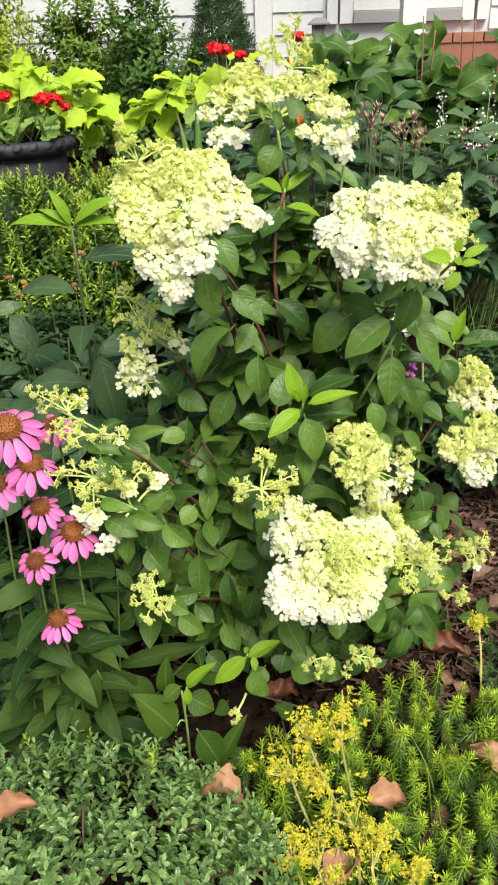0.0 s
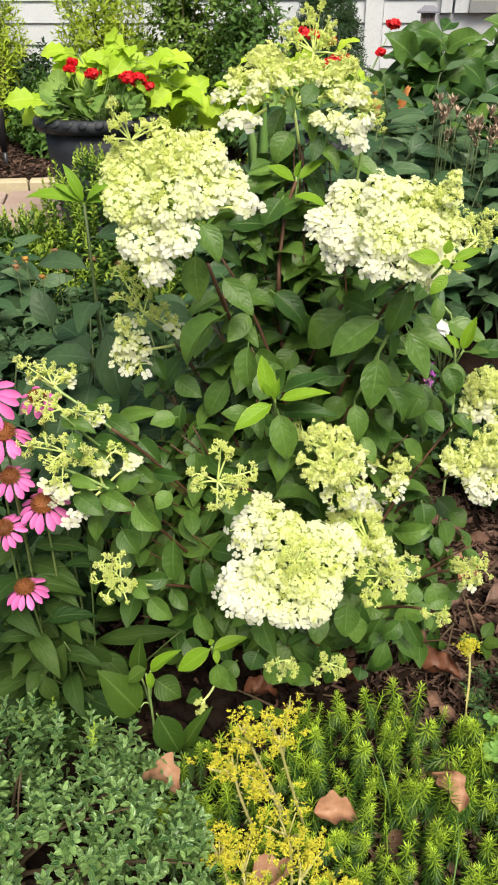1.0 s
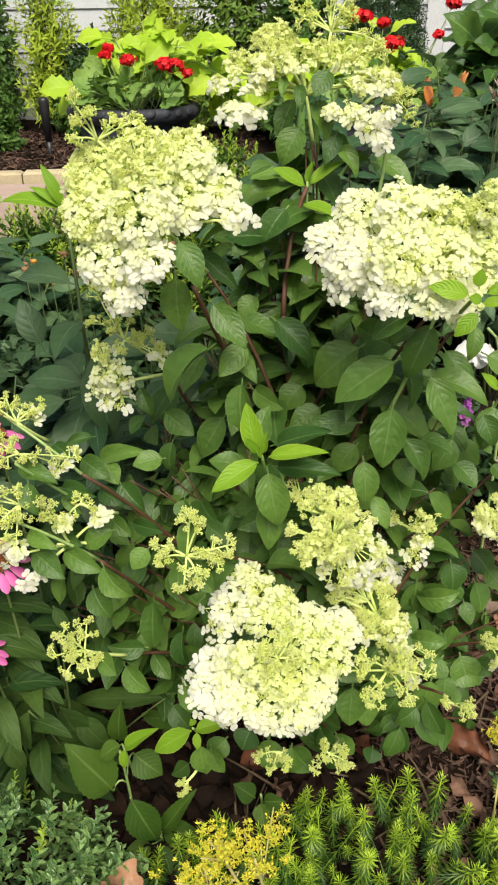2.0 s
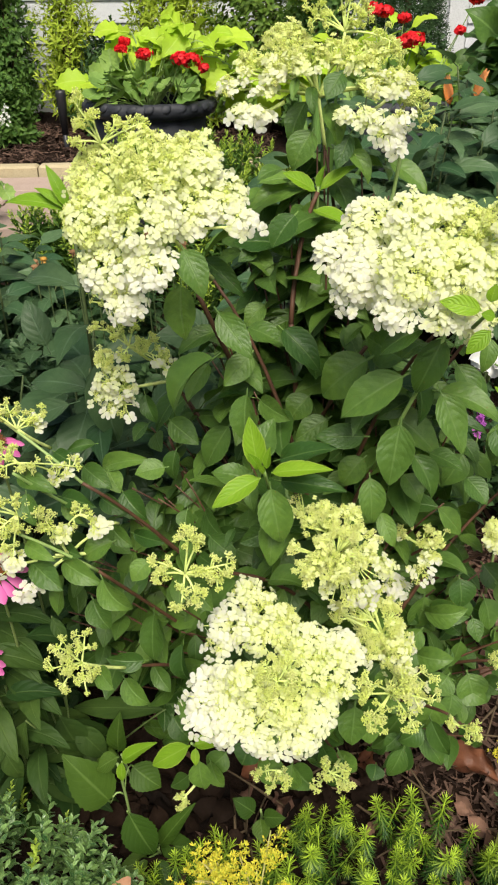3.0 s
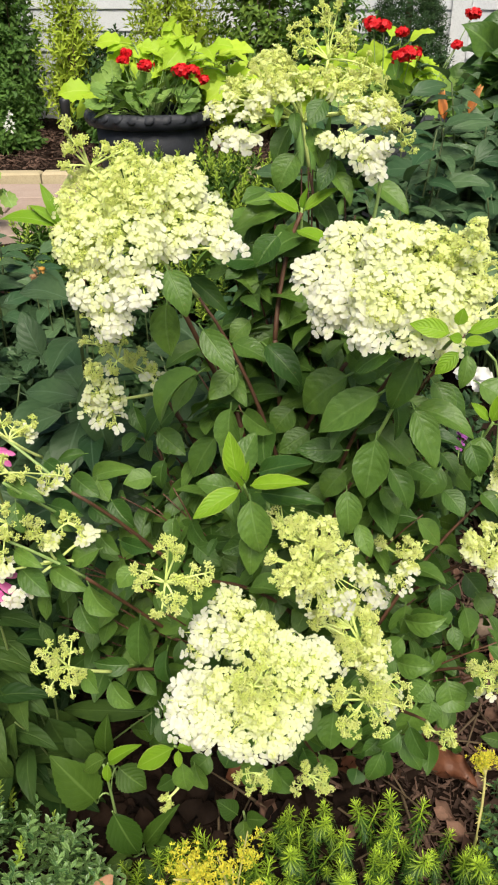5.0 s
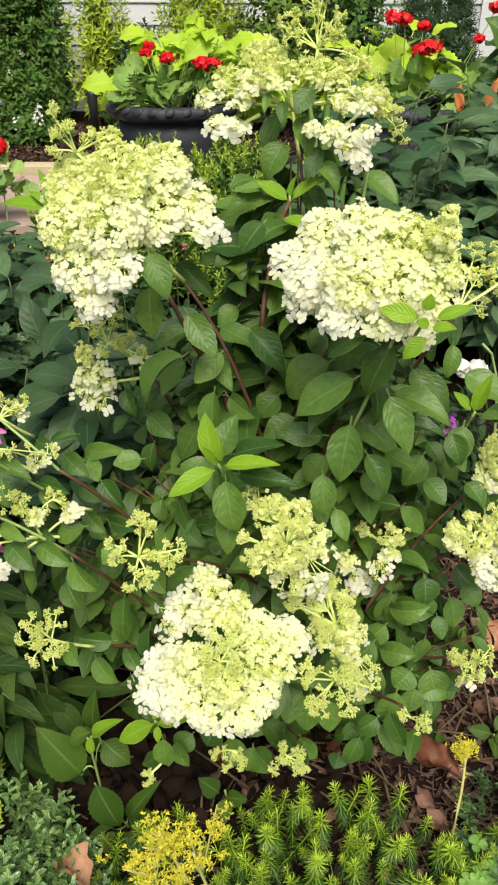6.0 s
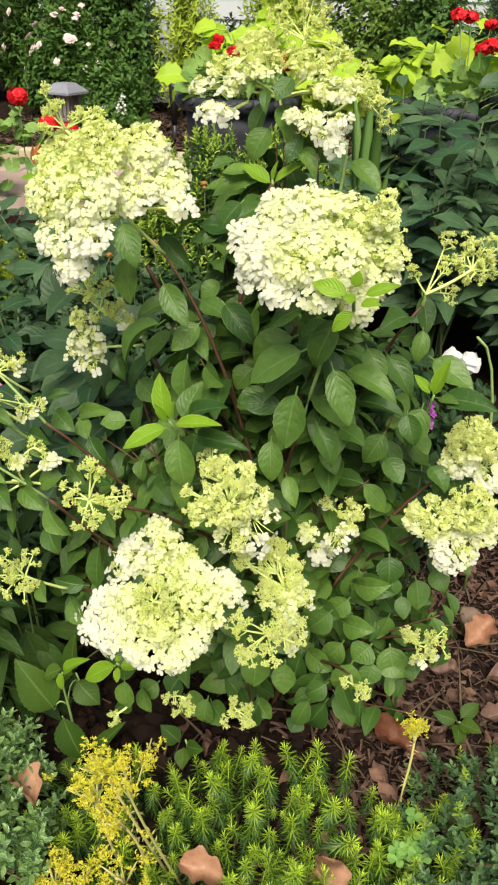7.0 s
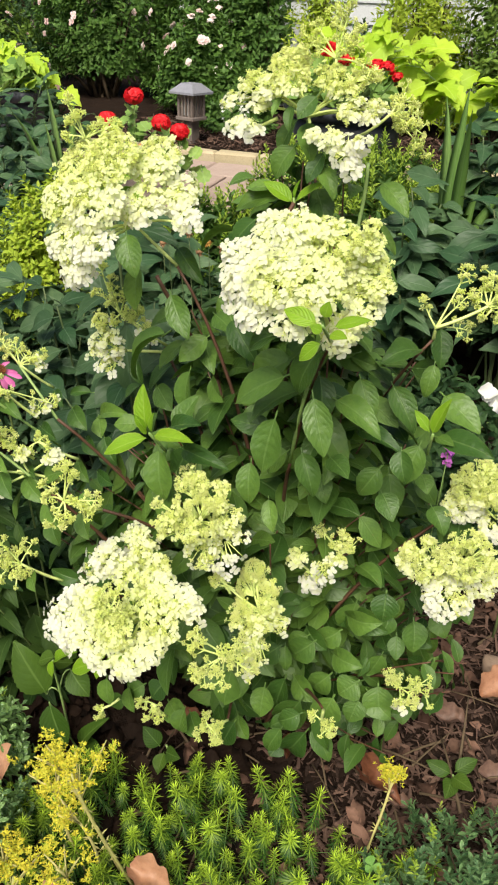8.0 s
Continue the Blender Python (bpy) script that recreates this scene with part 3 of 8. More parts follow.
    for i in range(190):
        a = np.array([rng.uniform(0.0, 1.1), rng.uniform(1.0, 2.1), 0])
        a[2] = gz(a[0], a[1]) + rng.uniform(0.015, 0.03)
        d = rng.normal(0, 1, 3) * np.array([1, 1, 0.08])
        L = rng.uniform(0.06, 0.2)
        tube(g, bez(a, a + unit(d) * L / 2 + np.array([0, 0, 0.012]), a + unit(d) * L, 5), rng.uniform(0.0018, 0.0048), 0.0014, 5)
    tagged(part("fallen_twigs", g, BARK, None), "thin brown twigs lying on the mulch", "twigs", kind="stuff")


build_mulch()


# ---- kerb and paving ----
def build_kerb():
    rng = np.random.default_rng(5)
    root = thing("kerb", (KP[0], KP[1], 0.43), "tan stone kerb blocks edging the raised bed", "kerb", kind="structure")
    s = -4.0
    while s < 5.0:
        L = rng.uniform(0.26, 0.34)
        g = Geo()
        box(g, (-L / 2 + 0.004, -0.055, -0.12), (L / 2 - 0.004, 0.055, 0.085), 0.014, 0.004, rng)
        p = KP + KD * (s + L / 2)
        me = g.mesh("block", KERB, False)
        piece("block", me, root, pose(p[0], p[1], float(gz(p[0] + KD[1] * 0.2, p[1] - KD[0] * 0.2)) + 0.01, rng.normal(0, 0.6), rng.normal(0, 0.6), math.degrees(math.atan2(KD[1], KD[0])) + rng.normal(0, 0.8)))
        s += L
    path = thing("pavement", (-2.3, 4.2, 0.41), "pinkish stone paving slabs along the kerb", "paving", kind="structure")
    for i in range(10):
        for j in range(3):
            w, d = 0.42, 0.4
            p = KP + KD * (-3.2 + i * (w + 0.012) + 0.2 * (j % 2)) - KN * (0.3 + j * (d + 0.012))
            if -1.25 < p[0] or p[1] < 2.6:
                continue
            g = Geo()
            box(g, (-w / 2, -d / 2, -0.05), (w / 2, d / 2, 0.022), 0.008, 0.003, rng)
            piece("slab", g.mesh("slab", PAVER, False), path, pose(p[0], p[1], float(gz(p[0], p[1])) + 0.016, math.degrees(math.atan((gz(*(p + KN * 0.2)) - gz(*(p - KN * 0.2))) / 0.4)), 0, math.degrees(math.atan2(KD[1], KD[0]))))


build_kerb()


# ---- the house ----
WALL_Y = 6.55


def build_house():
    house = thing("house", (0.0, WALL_Y, 0.5), "white lap-sided house with a porch post and door", "house")
    g = Geo()
    box(g, (-4.6, WALL_Y + 0.02, 0.3), (0.60, WALL_Y + 0.2, 4.2))
    box(g, (1.83, WALL_Y + 0.02, 0.3), (6.0, WALL_Y + 0.2, 4.2))
    box(g, (0.60, WALL_Y + 0.02, 0.3), (1.83, WALL_Y + 0.2, 1.47))
    box(g, (0.60, WALL_Y + 0.02, 3.6), (1.83, WALL_Y + 0.2, 4.2))
    box(g, (0.60, WALL_Y + 0.9, 1.2), (1.83, WALL_Y + 1.0, 3.6))
    part("wall", g, TRIM, house, smooth=False)
    # lap boards: each one leans out at its lower edge
    for x0, x1 in ((-4.6, 0.045), (0.185, 0.575), (1.855, 6.0)):
        V = [(x0, 0, 0), (x1, 0, 0), (x1, 0.024, 0), (x0, 0.024, 0), (x0, 0.016, 0.16), (x1, 0.016, 0.16), (x1, 0.024, 0.16), (x0, 0.024, 0.16)]
        gb = Geo().add(V, [(3, 2, 1, 0), (4, 5, 6, 7), (0, 1, 5, 4), (1, 2, 6, 5), (2, 3, 7, 6), (3, 0, 4, 7)])
        me = gb.mesh("siding_board", SIDING, False)
        for k in range(21):
            piece("siding_board", me, house, pose(0, WALL_Y - 0.006, 0.80 + 0.153 * k))
    g = Geo()
    box(g, (0.05, WALL_Y - 0.03, 0.7), (0.18, WALL_Y + 0.02, 4.1), 0.004)
    part("corner_board", g, TRIM, house, smooth=False)
    # porch: brick step and square post
    porch = Geo()
    box(porch, (1.16, 5.7, 0.3), (6.0, WALL_Y - 0.035, 1.33))
    pf = part("porch_floor", porch, BRICK, house, "red brick porch step", smooth=False)
    gb = Geo()
    box(gb, (-0.1, -0.05, 0), (0.1, 0.05, 0.06), 0.004)
    me = gb.mesh("brick", BRICK, False)
    for i in range(22):
        piece("brick", me, pf, pose(1.27 + 0.21 * i, 5.74, 1.332))
        piece("brick", me, pf, pose(1.37 + 0.21 * i, 5.85, 1.332))
    g = Geo()
    box(g, (1.00, 5.52, 0.6), (1.15, 5.67, 4.0), 0.01)
    part("porch_post", g, TRIM, house, smooth=False)
    # door: white frame, brown panes, grey weathered sill
    door = Geo()
    box(door, (0.60, WALL_Y - 0.05, 1.475), (0.68, WALL_Y + 0.06, 3.6), 0.003)
    box(door, (0.70, WALL_Y - 0.03, 1.475), (0.80, WALL_Y + 0.05, 3.6), 0.003)
    box(door, (1.63, WALL_Y - 0.03, 1.475), (1.72, WALL_Y + 0.05, 3.6), 0.003)
    box(door, (1.74, WALL_Y - 0.05, 1.475), (1.83, WALL_Y + 0.06, 3.6), 0.003)
    box(door, (0.803, WALL_Y - 0.028, 1.56), (1.627, WALL_Y + 0.048, 1.64), 0.003)
    box(door, (1.19, WALL_Y - 0.028, 1.643), (1.29, WALL_Y + 0.048, 3.6), 0.003)
    d1 = part("door_frame", door, TRIM, house, smooth=False)
    g = Geo()
    box(g, (0.803, WALL_Y - 0.05, 1.475), (1.627, WALL_Y + 0.045, 1.556), 0.006)
    part("sill", g, GREY_TRIM, d1, "grey weathered door sill", False)
    for x0, x1 in ((0.803, 1.187), (1.293, 1.627)):
        g = Geo()
        box(g, (x0, WALL_Y, 1.643), (x1, WALL_Y + 0.02, 3.6))
        part("pane", g, BROWN, d1, "dark brown door panel", False)
    g = Geo()
    box(g, (-4.9, 5.4, 4.1), (6.2, 10.5, 4.3))
    part("roof", g, SLATE, house, smooth=False)


build_house()


# ---- the panicle hydrangea ----
HYD = np.array([0.12, 1.46, 0.0])
hyd = thing("hydrangea", HYD, "green leafy panicle hydrangea with large lime-white flower heads", "shrub")
LOBES = []


def floret_tpl(k=0):
    """Four broad rounded petals in a shallow cup, radius about 1."""
    V, Q, UV = [], [], []
    for i in range(4):
        a = i * TAU / 4 + 0.12 * (-1) ** (i + k)
        c, s = math.cos(a), math.sin(a)
        lift = (0.0, 0.12, 0.05)[(i + k) % 3]
        for r, w, z in ((0.05, 0.05, 0.0), (0.34, 0.34, 0.03), (0.66, 0.48, 0.05), (0.92, 0.38, 0.04), (1.05, 0.13, 0.0)):
            for side in (-1, 0, 1):
                rr = r + (0.02 if side == 0 else 0.0)
                V.append((c * rr - s * w * side, s * rr + c * w * side, z + lift * r + 0.06 * w * abs(side) + 0.04 * side * (1 if k else -1)))
                UV.append((0.5, r))
        b = 15 * i
        Q += [(b + 3 * j + m, b + 3 * j + m + 1, b + 3 * j + m + 4, b + 3 * j + m + 3) for j in range(4) for m in (0, 1)]
    return np.array(V), np.array(Q), np.zeros((0, 3), int), np.array(UV)


FLORETS = [floret_tpl(0), floret_tpl(1)]
BUD_TPL = ball(2, 5)


def tuft_tpl(seed, stubs=7):
    """A forked tuft of flower buds, radius about 1, that opens along z."""
    rng = np.random.default_rng(seed)
    V, Q, T, UV, n = [], [], [], [], 0
    for j in range(stubs):
        a = j * GOLD + rng.uniform(0, 0.6)
        lean = 0.15 + 1.15 * (j + 0.5) / stubs
        d = np.array([math.sin(lean) * math.cos(a), math.sin(lean) * math.sin(a), math.cos(lean)])
        L = rng.uniform(0.65, 1.0)
        x = unit(np.cross(d, np.array([0.3, 0.5, 0.2])))
        y = np.cross(d, x)
        ring = [x * 0.09, -0.045 * x + 0.078 * y, -0.045 * x - 0.078 * y]
        V += [np.array(r) for r in ring] + [d * L + 0.8 * r for r in ring]
        Q += [(n + m, n + (m + 1) % 3, n + 3 + (m + 1) % 3, n + 3 + m) for m in range(3)]
        n += 6
        for m in range(3):
            p = d * (L * (1.0, 0.86, 0.72)[m]) + (x * math.cos(m * 2.4 + a) + y * math.sin(m * 2.4 + a)) * (0.06, 0.2, 0.22)[m]
            BV, BQ, BT, _ = BUD_TPL
            r = rng.uniform(0.10, 0.165)
            V += [p + b * r for b in BV]
            T += [tuple(n + i for i in tri) for tri in BT]
            n += len(BV)
    V = np.array(V)
    return V, np.array(Q), np.array(T), np.full((len(V), 2), 0.5)


TUFTS = [tuft_tpl(s) for s in range(5)]


def thinned(P, gap):
    """Indices of points that keep their own gap from all earlier ones."""
    kept = np.zeros((len(P), 3))
    idx = []
    for i in range(len(P)):
        k = len(idx)
        if k == 0 or ((kept[:k] - P[i]) ** 2).sum(1).min() > gap[i] ** 2:
            kept[k] = P[i]
            idx.append(i)
    return np.array(idx, int)


def on_lobes(rng, lobes, n, axis, flat, rough=0.10):
    """Points and normals over a cluster of flattened, rounded domes that face along axis."""
    lobes = np.array(lobes)
    w = lobes[:, 3] ** 2
    pick = rng.choice(len(lobes), n, p=w / w.sum())
    d = unit(rng.normal(0, 1, (n, 3)))
    ok = d @ axis > -0.15
    d, pick = d[ok], pick[ok]
    up = (d @ axis)[:, None] * axis
    N = unit(d - up + up / flat)
    off = (d - up + up * flat) * (lobes[pick, 3] * rng.uniform(0.94, 1.03, len(d)))[:, None]
    P = lobes[pick, :3] + off
    bumps = np.array([noise.noise(Vector(p * 34)) + 0.7 * noise.noise(Vector(p * 80)) for p in P])
    P = P + N * (lobes[pick, 3] * rough * bumps)[:, None]
    bad = np.zeros(len(P), bool)
    for c in lobes:
        q = P - c[:3]
        q = q + (q @ axis)[:, None] * axis * (1 / flat - 1)
        bad |= np.linalg.norm(q, axis=1) < c[3] * 0.8
    return P[~bad], N[~bad], lobes[pick[~bad], :3]


def scatter_tufts(geo, rng, P, D, size, tint=0.5):
    """Bud tufts at P that open along D."""
    for k in range(len(TUFTS)):
        s = np.arange(len(P)) % len(TUFTS) == k
        if s.any():
            Z = unit(D[s])
            geo.scatter(TUFTS[k], frames(P[s], np.cross(Z, rng.normal(0, 1, (s.sum(), 3))), Z, size * rng.uniform(0.8, 1.25, s.sum())), np.clip(rng.normal(tint, 0.22, s.sum()), 0, 1))


def panicle(seed, lobes, foot, ripe=0.5, flowers=1.0, buds=0.5, size=0.011, label="", axis=(0.12, -0.72, 0.68), flat=0.55, grow=(0.0, 0.0, -1.0), loose=0.12, lace=0.0, heart=None):
    """A flower head: domes of florets and bud tufts on branchlets that leave one stalk at foot. grow: the way in which it ripens."""
    rng = np.random.default_rng(seed)
    lobes, axis, grow = np.array(lobes, float), unit(np.array(axis, float)), unit(np.array(grow, float))
    LOBES.extend(lobes.tolist())
    foot = np.array(foot, float)
    mid = np.average(lobes[:, :3], axis=0, weights=lobes[:, 3]) - axis * 0.012
    head = part("flower_head", tube(Geo(), bez(foot, (foot + mid) / 2, mid, 6), 0.0035, 0.002, 6), BRANCHLET, hyd, label)
    twigs, fl, bd = Geo(), Geo(), Geo()
    area = float((lobes[:, 3] ** 2).sum()) * TAU
    span = max(float(np.ptp(lobes[:, :3] @ grow)) + float(lobes[:, 3].mean()), 0.02)
    centre = float((lobes[:, :3] @ grow).mean())

    def age_of(P):
        patch = np.array([noise.noise(Vector(p * 26 + axis)) for p in P]) if len(P) else np.zeros(0)
        age = ripe + 1.05 * (P @ grow - centre) / span + 0.38 * patch + rng.normal(0, 0.1, len(P))
        if heart:
            # the rim opens first, the heart stays in bud
            out = np.linalg.norm(P - np.array(heart), axis=1)
            age = 0.4 * age + 0.6 * (ripe + 1.5 * (out / np.linalg.norm(lobes[:, :3] - np.array(heart), axis=1).max() - 0.62))
        return np.clip(age, 0, 1)

    P, N, pick = on_lobes(rng, lobes, int(area * 5.0 / size ** 2) + 60, axis, flat)
    if lace:
        airy = np.array([noise.noise(Vector(p * 48 + axis * 5)) for p in P]) > lace - 0.5
        P, N, pick = P[airy], N[airy], pick[airy]
    age = age_of(P)
    rad = size * (0.44 + 0.66 * age) * rng.uniform(0.85, 1.15, len(P))
    keep = thinned(P, rad * (1.24 if flowers > 0.5 else 1.3))
    P, N, age, rad = P[keep], N[keep], age[keep], rad[keep]
    # young parts carry fewer open florets
    open_ = rng.random(len(P)) < flowers * np.clip(0.5 + 0.8 * age, 0, 1)
    shut = ~open_
    Pf, Nf, af, rf = P[open_], N[open_], age[open_], rad[open_]
    if len(Pf):
        far = np.where(rng.random(len(Pf)) < loose, rng.uniform(0.002, 0.011, len(Pf)), 0.0)[:, None]
        Pf = Pf + (Nf * 0.6 + unit(Pf - mid) * 0.6) * far
        for k in (0, 1):
            s = np.arange(len(Pf)) % 2 == k
            Z = Nf[s] * 0.55 + axis * 0.55 + rng.normal(0, 0.2, (s.sum(), 3))
            fl.scatter(FLORETS[k], frames(Pf[s], np.cross(Z, rng.normal(0, 1, (s.sum(), 3))), Z, rf[s]), af[s])
        if flowers > 0.85:
            # a second, younger layer fills the head behind the outer florets
            Pu = Pf - Nf * rng.uniform(0.006, 0.011, (len(Pf), 1)) + rng.normal(0, 0.004, Pf.shape)
            Zu = Nf * 0.5 + axis * 0.5 + rng.normal(0, 0.35, Pf.shape)
            fl.scatter(FLORETS[0], frames(Pu, np.cross(Zu, rng.normal(0, 1, Zu.shape)), Zu, rf * 0.95), np.clip(af - 0.12, 0, 1))
        for i in rng.choice(len(Pf), min(len(Pf), 90), replace=False):
            c = Pf[i] - Nf[i] * 0.016 - (Pf[i] - mid) * 0.25
            tube(twigs, bez(c, (c + Pf[i]) / 2, Pf[i] - Nf[i] * 0.002, 3), 0.0011, 0.0007, 4)
    if buds:
        Pb, Nb, _ = on_lobes(rng, lobes, int(buds * area * 34000) + 30, axis, flat, 0.2)
        if lace:
            airy = np.array([noise.noise(Vector(p * 48 + axis * 5)) for p in Pb]) > lace - 0.62
            Pb, Nb = Pb[airy], Nb[airy]
            Pb = Pb + Nb * rng.uniform(-0.010, 0.006, (len(Pb), 1))
        ab = age_of(Pb)
        Pb, Nb = Pb[ab < 0.75], Nb[ab < 0.75]
        keep = thinned(Pb, np.full(len(Pb), 0.0062 / math.sqrt(max(buds, 0.2))))
        Pb, Nb = np.concatenate([Pb[keep], P[shut]]), np.concatenate([Nb[keep], N[shut]])
        root = Pb - Nb * 0.0045
        scatter_tufts(bd, rng, root, Nb * 0.7 + axis * 0.3 + rng.normal(0, 0.25, Nb.shape), 0.0068, 0.6)
        for i in range(0, len(Pb), 2):
            c = root[i] - Nb[i] * 0.014 - (root[i] - mid) * 0.3
            tube(twigs, bez(c, (c + root[i]) / 2 - axis * 0.002, root[i], 3), 0.0012, 0.0008, 4)
    for i in range(len(lobes)):
        tube(twigs, bez(foot * 0.3 + mid * 0.7, (mid + lobes[i, :3]) / 2 - axis * 0.008, lobes[i, :3] - axis * 0.006, 5), 0.0026, 0.0016, 6)
    tagged(part("branchlet_frame", twigs, BRANCHLET, head), kind="stuff")
    if fl.n:
        tagged(part("floret_mass", fl, FLORET, head), kind="stuff")
    if bd.n:
        tagged(part("bud_mass", bd, BUD, head), kind="stuff")
    return foot


def bud_spray(seed, foot, node, arms, label="", tuft=0.0078, white=0):
    """An open spray: pale arms that fork into tufts of buds."""
    rng = np.random.default_rng(seed)
    foot, node, arms = np.array(foot, float), np.array(node, float), np.array(arms, float)
    LOBES.extend([[*(a[:3] * 0.75 + node * 0.25), float(np.linalg.norm(a[:3] - node)) * 0.35 + a[3] * 0.6] for a in arms])
    head = part("flower_head", tube(Geo(), bez(foot, (foot + node) / 2 + np.array([0, 0, -0.006]), node, 6), 0.003, 0.0024, 6), BRANCHLET, hyd, label)
    twigs, bd, fl = Geo(), Geo(), Geo()
    ends, ways = [], []
    for a in arms:
        tip, r = a[:3], a[3]
        pts = bez(node, (node + tip) / 2 + np.array([0, 0.0, 0.004]) + rng.normal(0, 0.003, 3), tip, 7)
        tube(twigs, pts, 0.0017, 0.0011, 5)
        way = unit(tip - node)
        L = float(np.linalg.norm(tip - node))
        for k in range(int(4 + 290 * r)):
            f = rng.uniform(max(0.3, 1 - 2.6 * r / max(L, 0.01)), 1.0)
            p = np.array([np.interp(f, np.linspace(0, 1, 7), pts[:, i]) for i in range(3)])
            side = rng.normal(0, 1, 3)
            side = unit(side - way * (side @ way) * 0.9 + np.array([0.02, -0.25, 0.25]))
            e = p + (side * rng.uniform(0.45, 1.05) + way * 0.3) * r * (1.15 - 0.5 * abs(f - 0.75))
            tube(twigs, np.array([p, e]), 0.0012, 0.001, 4)
            ends.append(e)
            ways.append(side + way * 0.7)
        ends.append(tip)
        ways.append(way + np.array([0, -0.2, 0.2]))
    ends, ways = np.array(ends), np.array(ways)
    scatter_tufts(bd, rng, ends - unit(ways) * 0.002, ways, tuft, 0.4)
    tagged(part("branchlet_frame", twigs, BRANCHLET, head), kind="stuff")
    tagged(part("bud_mass", bd, BUD, head), kind="stuff")
    if white:
        sel = np.argsort(ends[:, 2] + rng.normal(0, 0.01, len(ends)))[:white]
        Z = ways[sel] * 0.3 + np.array([0.1, -0.72, 0.68]) + rng.normal(0, 0.3, (len(sel), 3))
        fl.scatter(FLORETS[0], frames(ends[sel] + unit(ways[sel]) * 0.006, np.cross(Z, rng.normal(0, 1, (len(sel), 3))), Z, rng.uniform(0.007, 0.010, len(sel))), rng.uniform(0.5, 1.0, len(sel)))
        tagged(part("floret_mass", fl, FLORET, head), kind="stuff")
    return foot


FULL = "large full flower head of lime and creamy white florets"
GREEN = "half-open lime green flower head with few white florets"
SPRAY = "open spray of small green flower buds"
WHITE = "small loose cluster of creamy white florets"
feet = []
# the large heads
feet.append(panicle(1, [(-0.185, 1.267, 1.170, 0.047), (-0.117, 1.256, 1.191, 0.045), (-0.079, 1.315, 1.185, 0.042), (-0.036, 1.317, 1.142, 0.033), (-0.001, 1.298, 1.112, 0.022), (-0.177, 1.215, 1.130, 0.041), (-0.109, 1.216, 1.135, 0.045), (-0.071, 1.274, 1.131, 0.038), (-0.155, 1.199, 1.075, 0.039), (-0.095, 1.191, 1.079, 0.031), (-0.132, 1.185, 1.033, 0.027)], (-0.06, 1.34, 1.02), 0.58, 1.0, 0.22, 0.0079, FULL, flat=0.5, grow=(0.5, 0.0, -0.85)))
bud_spray(2, (-0.15, 1.29, 1.18), (-0.184, 1.270, 1.212), [(-0.211, 1.260, 1.263, 0.012), (-0.188, 1.260, 1.251, 0.009), (-0.212, 1.260, 1.239, 0.007), (-0.212, 1.250, 1.215, 0.009), (-0.164, 1.280, 1.237, 0.012), (-0.130, 1.290, 1.237, 0.012), (-0.151, 1.290, 1.239, 0.009)], SPRAY)
feet.append(panicle(4, [(0.136, 1.262, 1.089, 0.032), (0.171, 1.288, 1.126, 0.035), (0.226, 1.262, 1.140, 0.034), (0.275, 1.278, 1.133, 0.037), (0.315, 1.291, 1.107, 0.030), (0.176, 1.223, 1.083, 0.035), (0.233, 1.194, 1.097, 0.039), (0.286, 1.214, 1.096, 0.038), (0.327, 1.275, 1.064, 0.027), (0.219, 1.174, 1.056, 0.024), (0.272, 1.190, 1.056, 0.029), (0.312, 1.243, 1.025, 0.023), (0.159, 1.218, 1.052, 0.023), (0.300, 1.300, 1.126, 0.027), (0.309, 1.295, 1.075, 0.027), (0.307, 1.270, 1.029, 0.023), (0.311, 1.307, 1.096, 0.020), (0.243, 1.299, 1.139, 0.026), (0.328, 1.266, 1.170, 0.011), (0.324, 1.270, 1.147, 0.021), (0.348, 1.276, 1.092, 0.016)], (0.27, 1.30, 0.99), 0.55, 1.0, 0.22, 0.0079, FULL, flat=0.5, grow=(-0.65, 0.0, -0.75)))
feet.append(panicle(5, [(-0.007, 1.573, 1.317, 0.037), (-0.050, 1.532, 1.281, 0.033), (-0.079, 1.507, 1.261, 0.019), (-0.011, 1.521, 1.283, 0.031), (0.039, 1.510, 1.297, 0.028), (0.076, 1.559, 1.306, 0.026), (0.111, 1.561, 1.299, 0.031), (0.142, 1.568, 1.307, 0.022), (0.134, 1.539, 1.266, 0.025), (0.165, 1.554, 1.264, 0.024), (-0.025, 1.507, 1.258, 0.019)], (0.06, 1.56, 1.17), 0.40, 0.9, 0.6, 0.0082, "broad upright flower head of lime buds and cream florets", (0.05, -0.55, 0.83), lace=0.36))
bud_spray(6, (0.07, 1.565, 1.27), (0.080, 1.570, 1.332), [(0.037, 1.570, 1.378, 0.014), (0.025, 1.565, 1.360, 0.014), (0.039, 1.560, 1.350, 0.010), (0.078, 1.580, 1.390, 0.015), (0.103, 1.585, 1.380, 0.015), (0.116, 1.580, 1.361, 0.014), (0.106, 1.570, 1.349, 0.012), (0.064, 1.585, 1.402, 0.012), (0.091, 1.590, 1.412, 0.015), (0.152, 1.560, 1.319, 0.015)], SPRAY)
bud_spray(33, (0.12, 1.6, 1.22), (0.160, 1.620, 1.255), [(0.177, 1.660, 1.256, 0.017), (0.182, 1.650, 1.230, 0.017), (0.156, 1.680, 1.287, 0.017), (0.199, 1.680, 1.222, 0.019), (0.178, 1.700, 1.253, 0.019), (0.217, 1.660, 1.195, 0.015), (0.151, 1.700, 1.270, 0.019), (0.175, 1.620, 1.255, 0.020), (0.199, 1.640, 1.230, 0.017)], SPRAY)
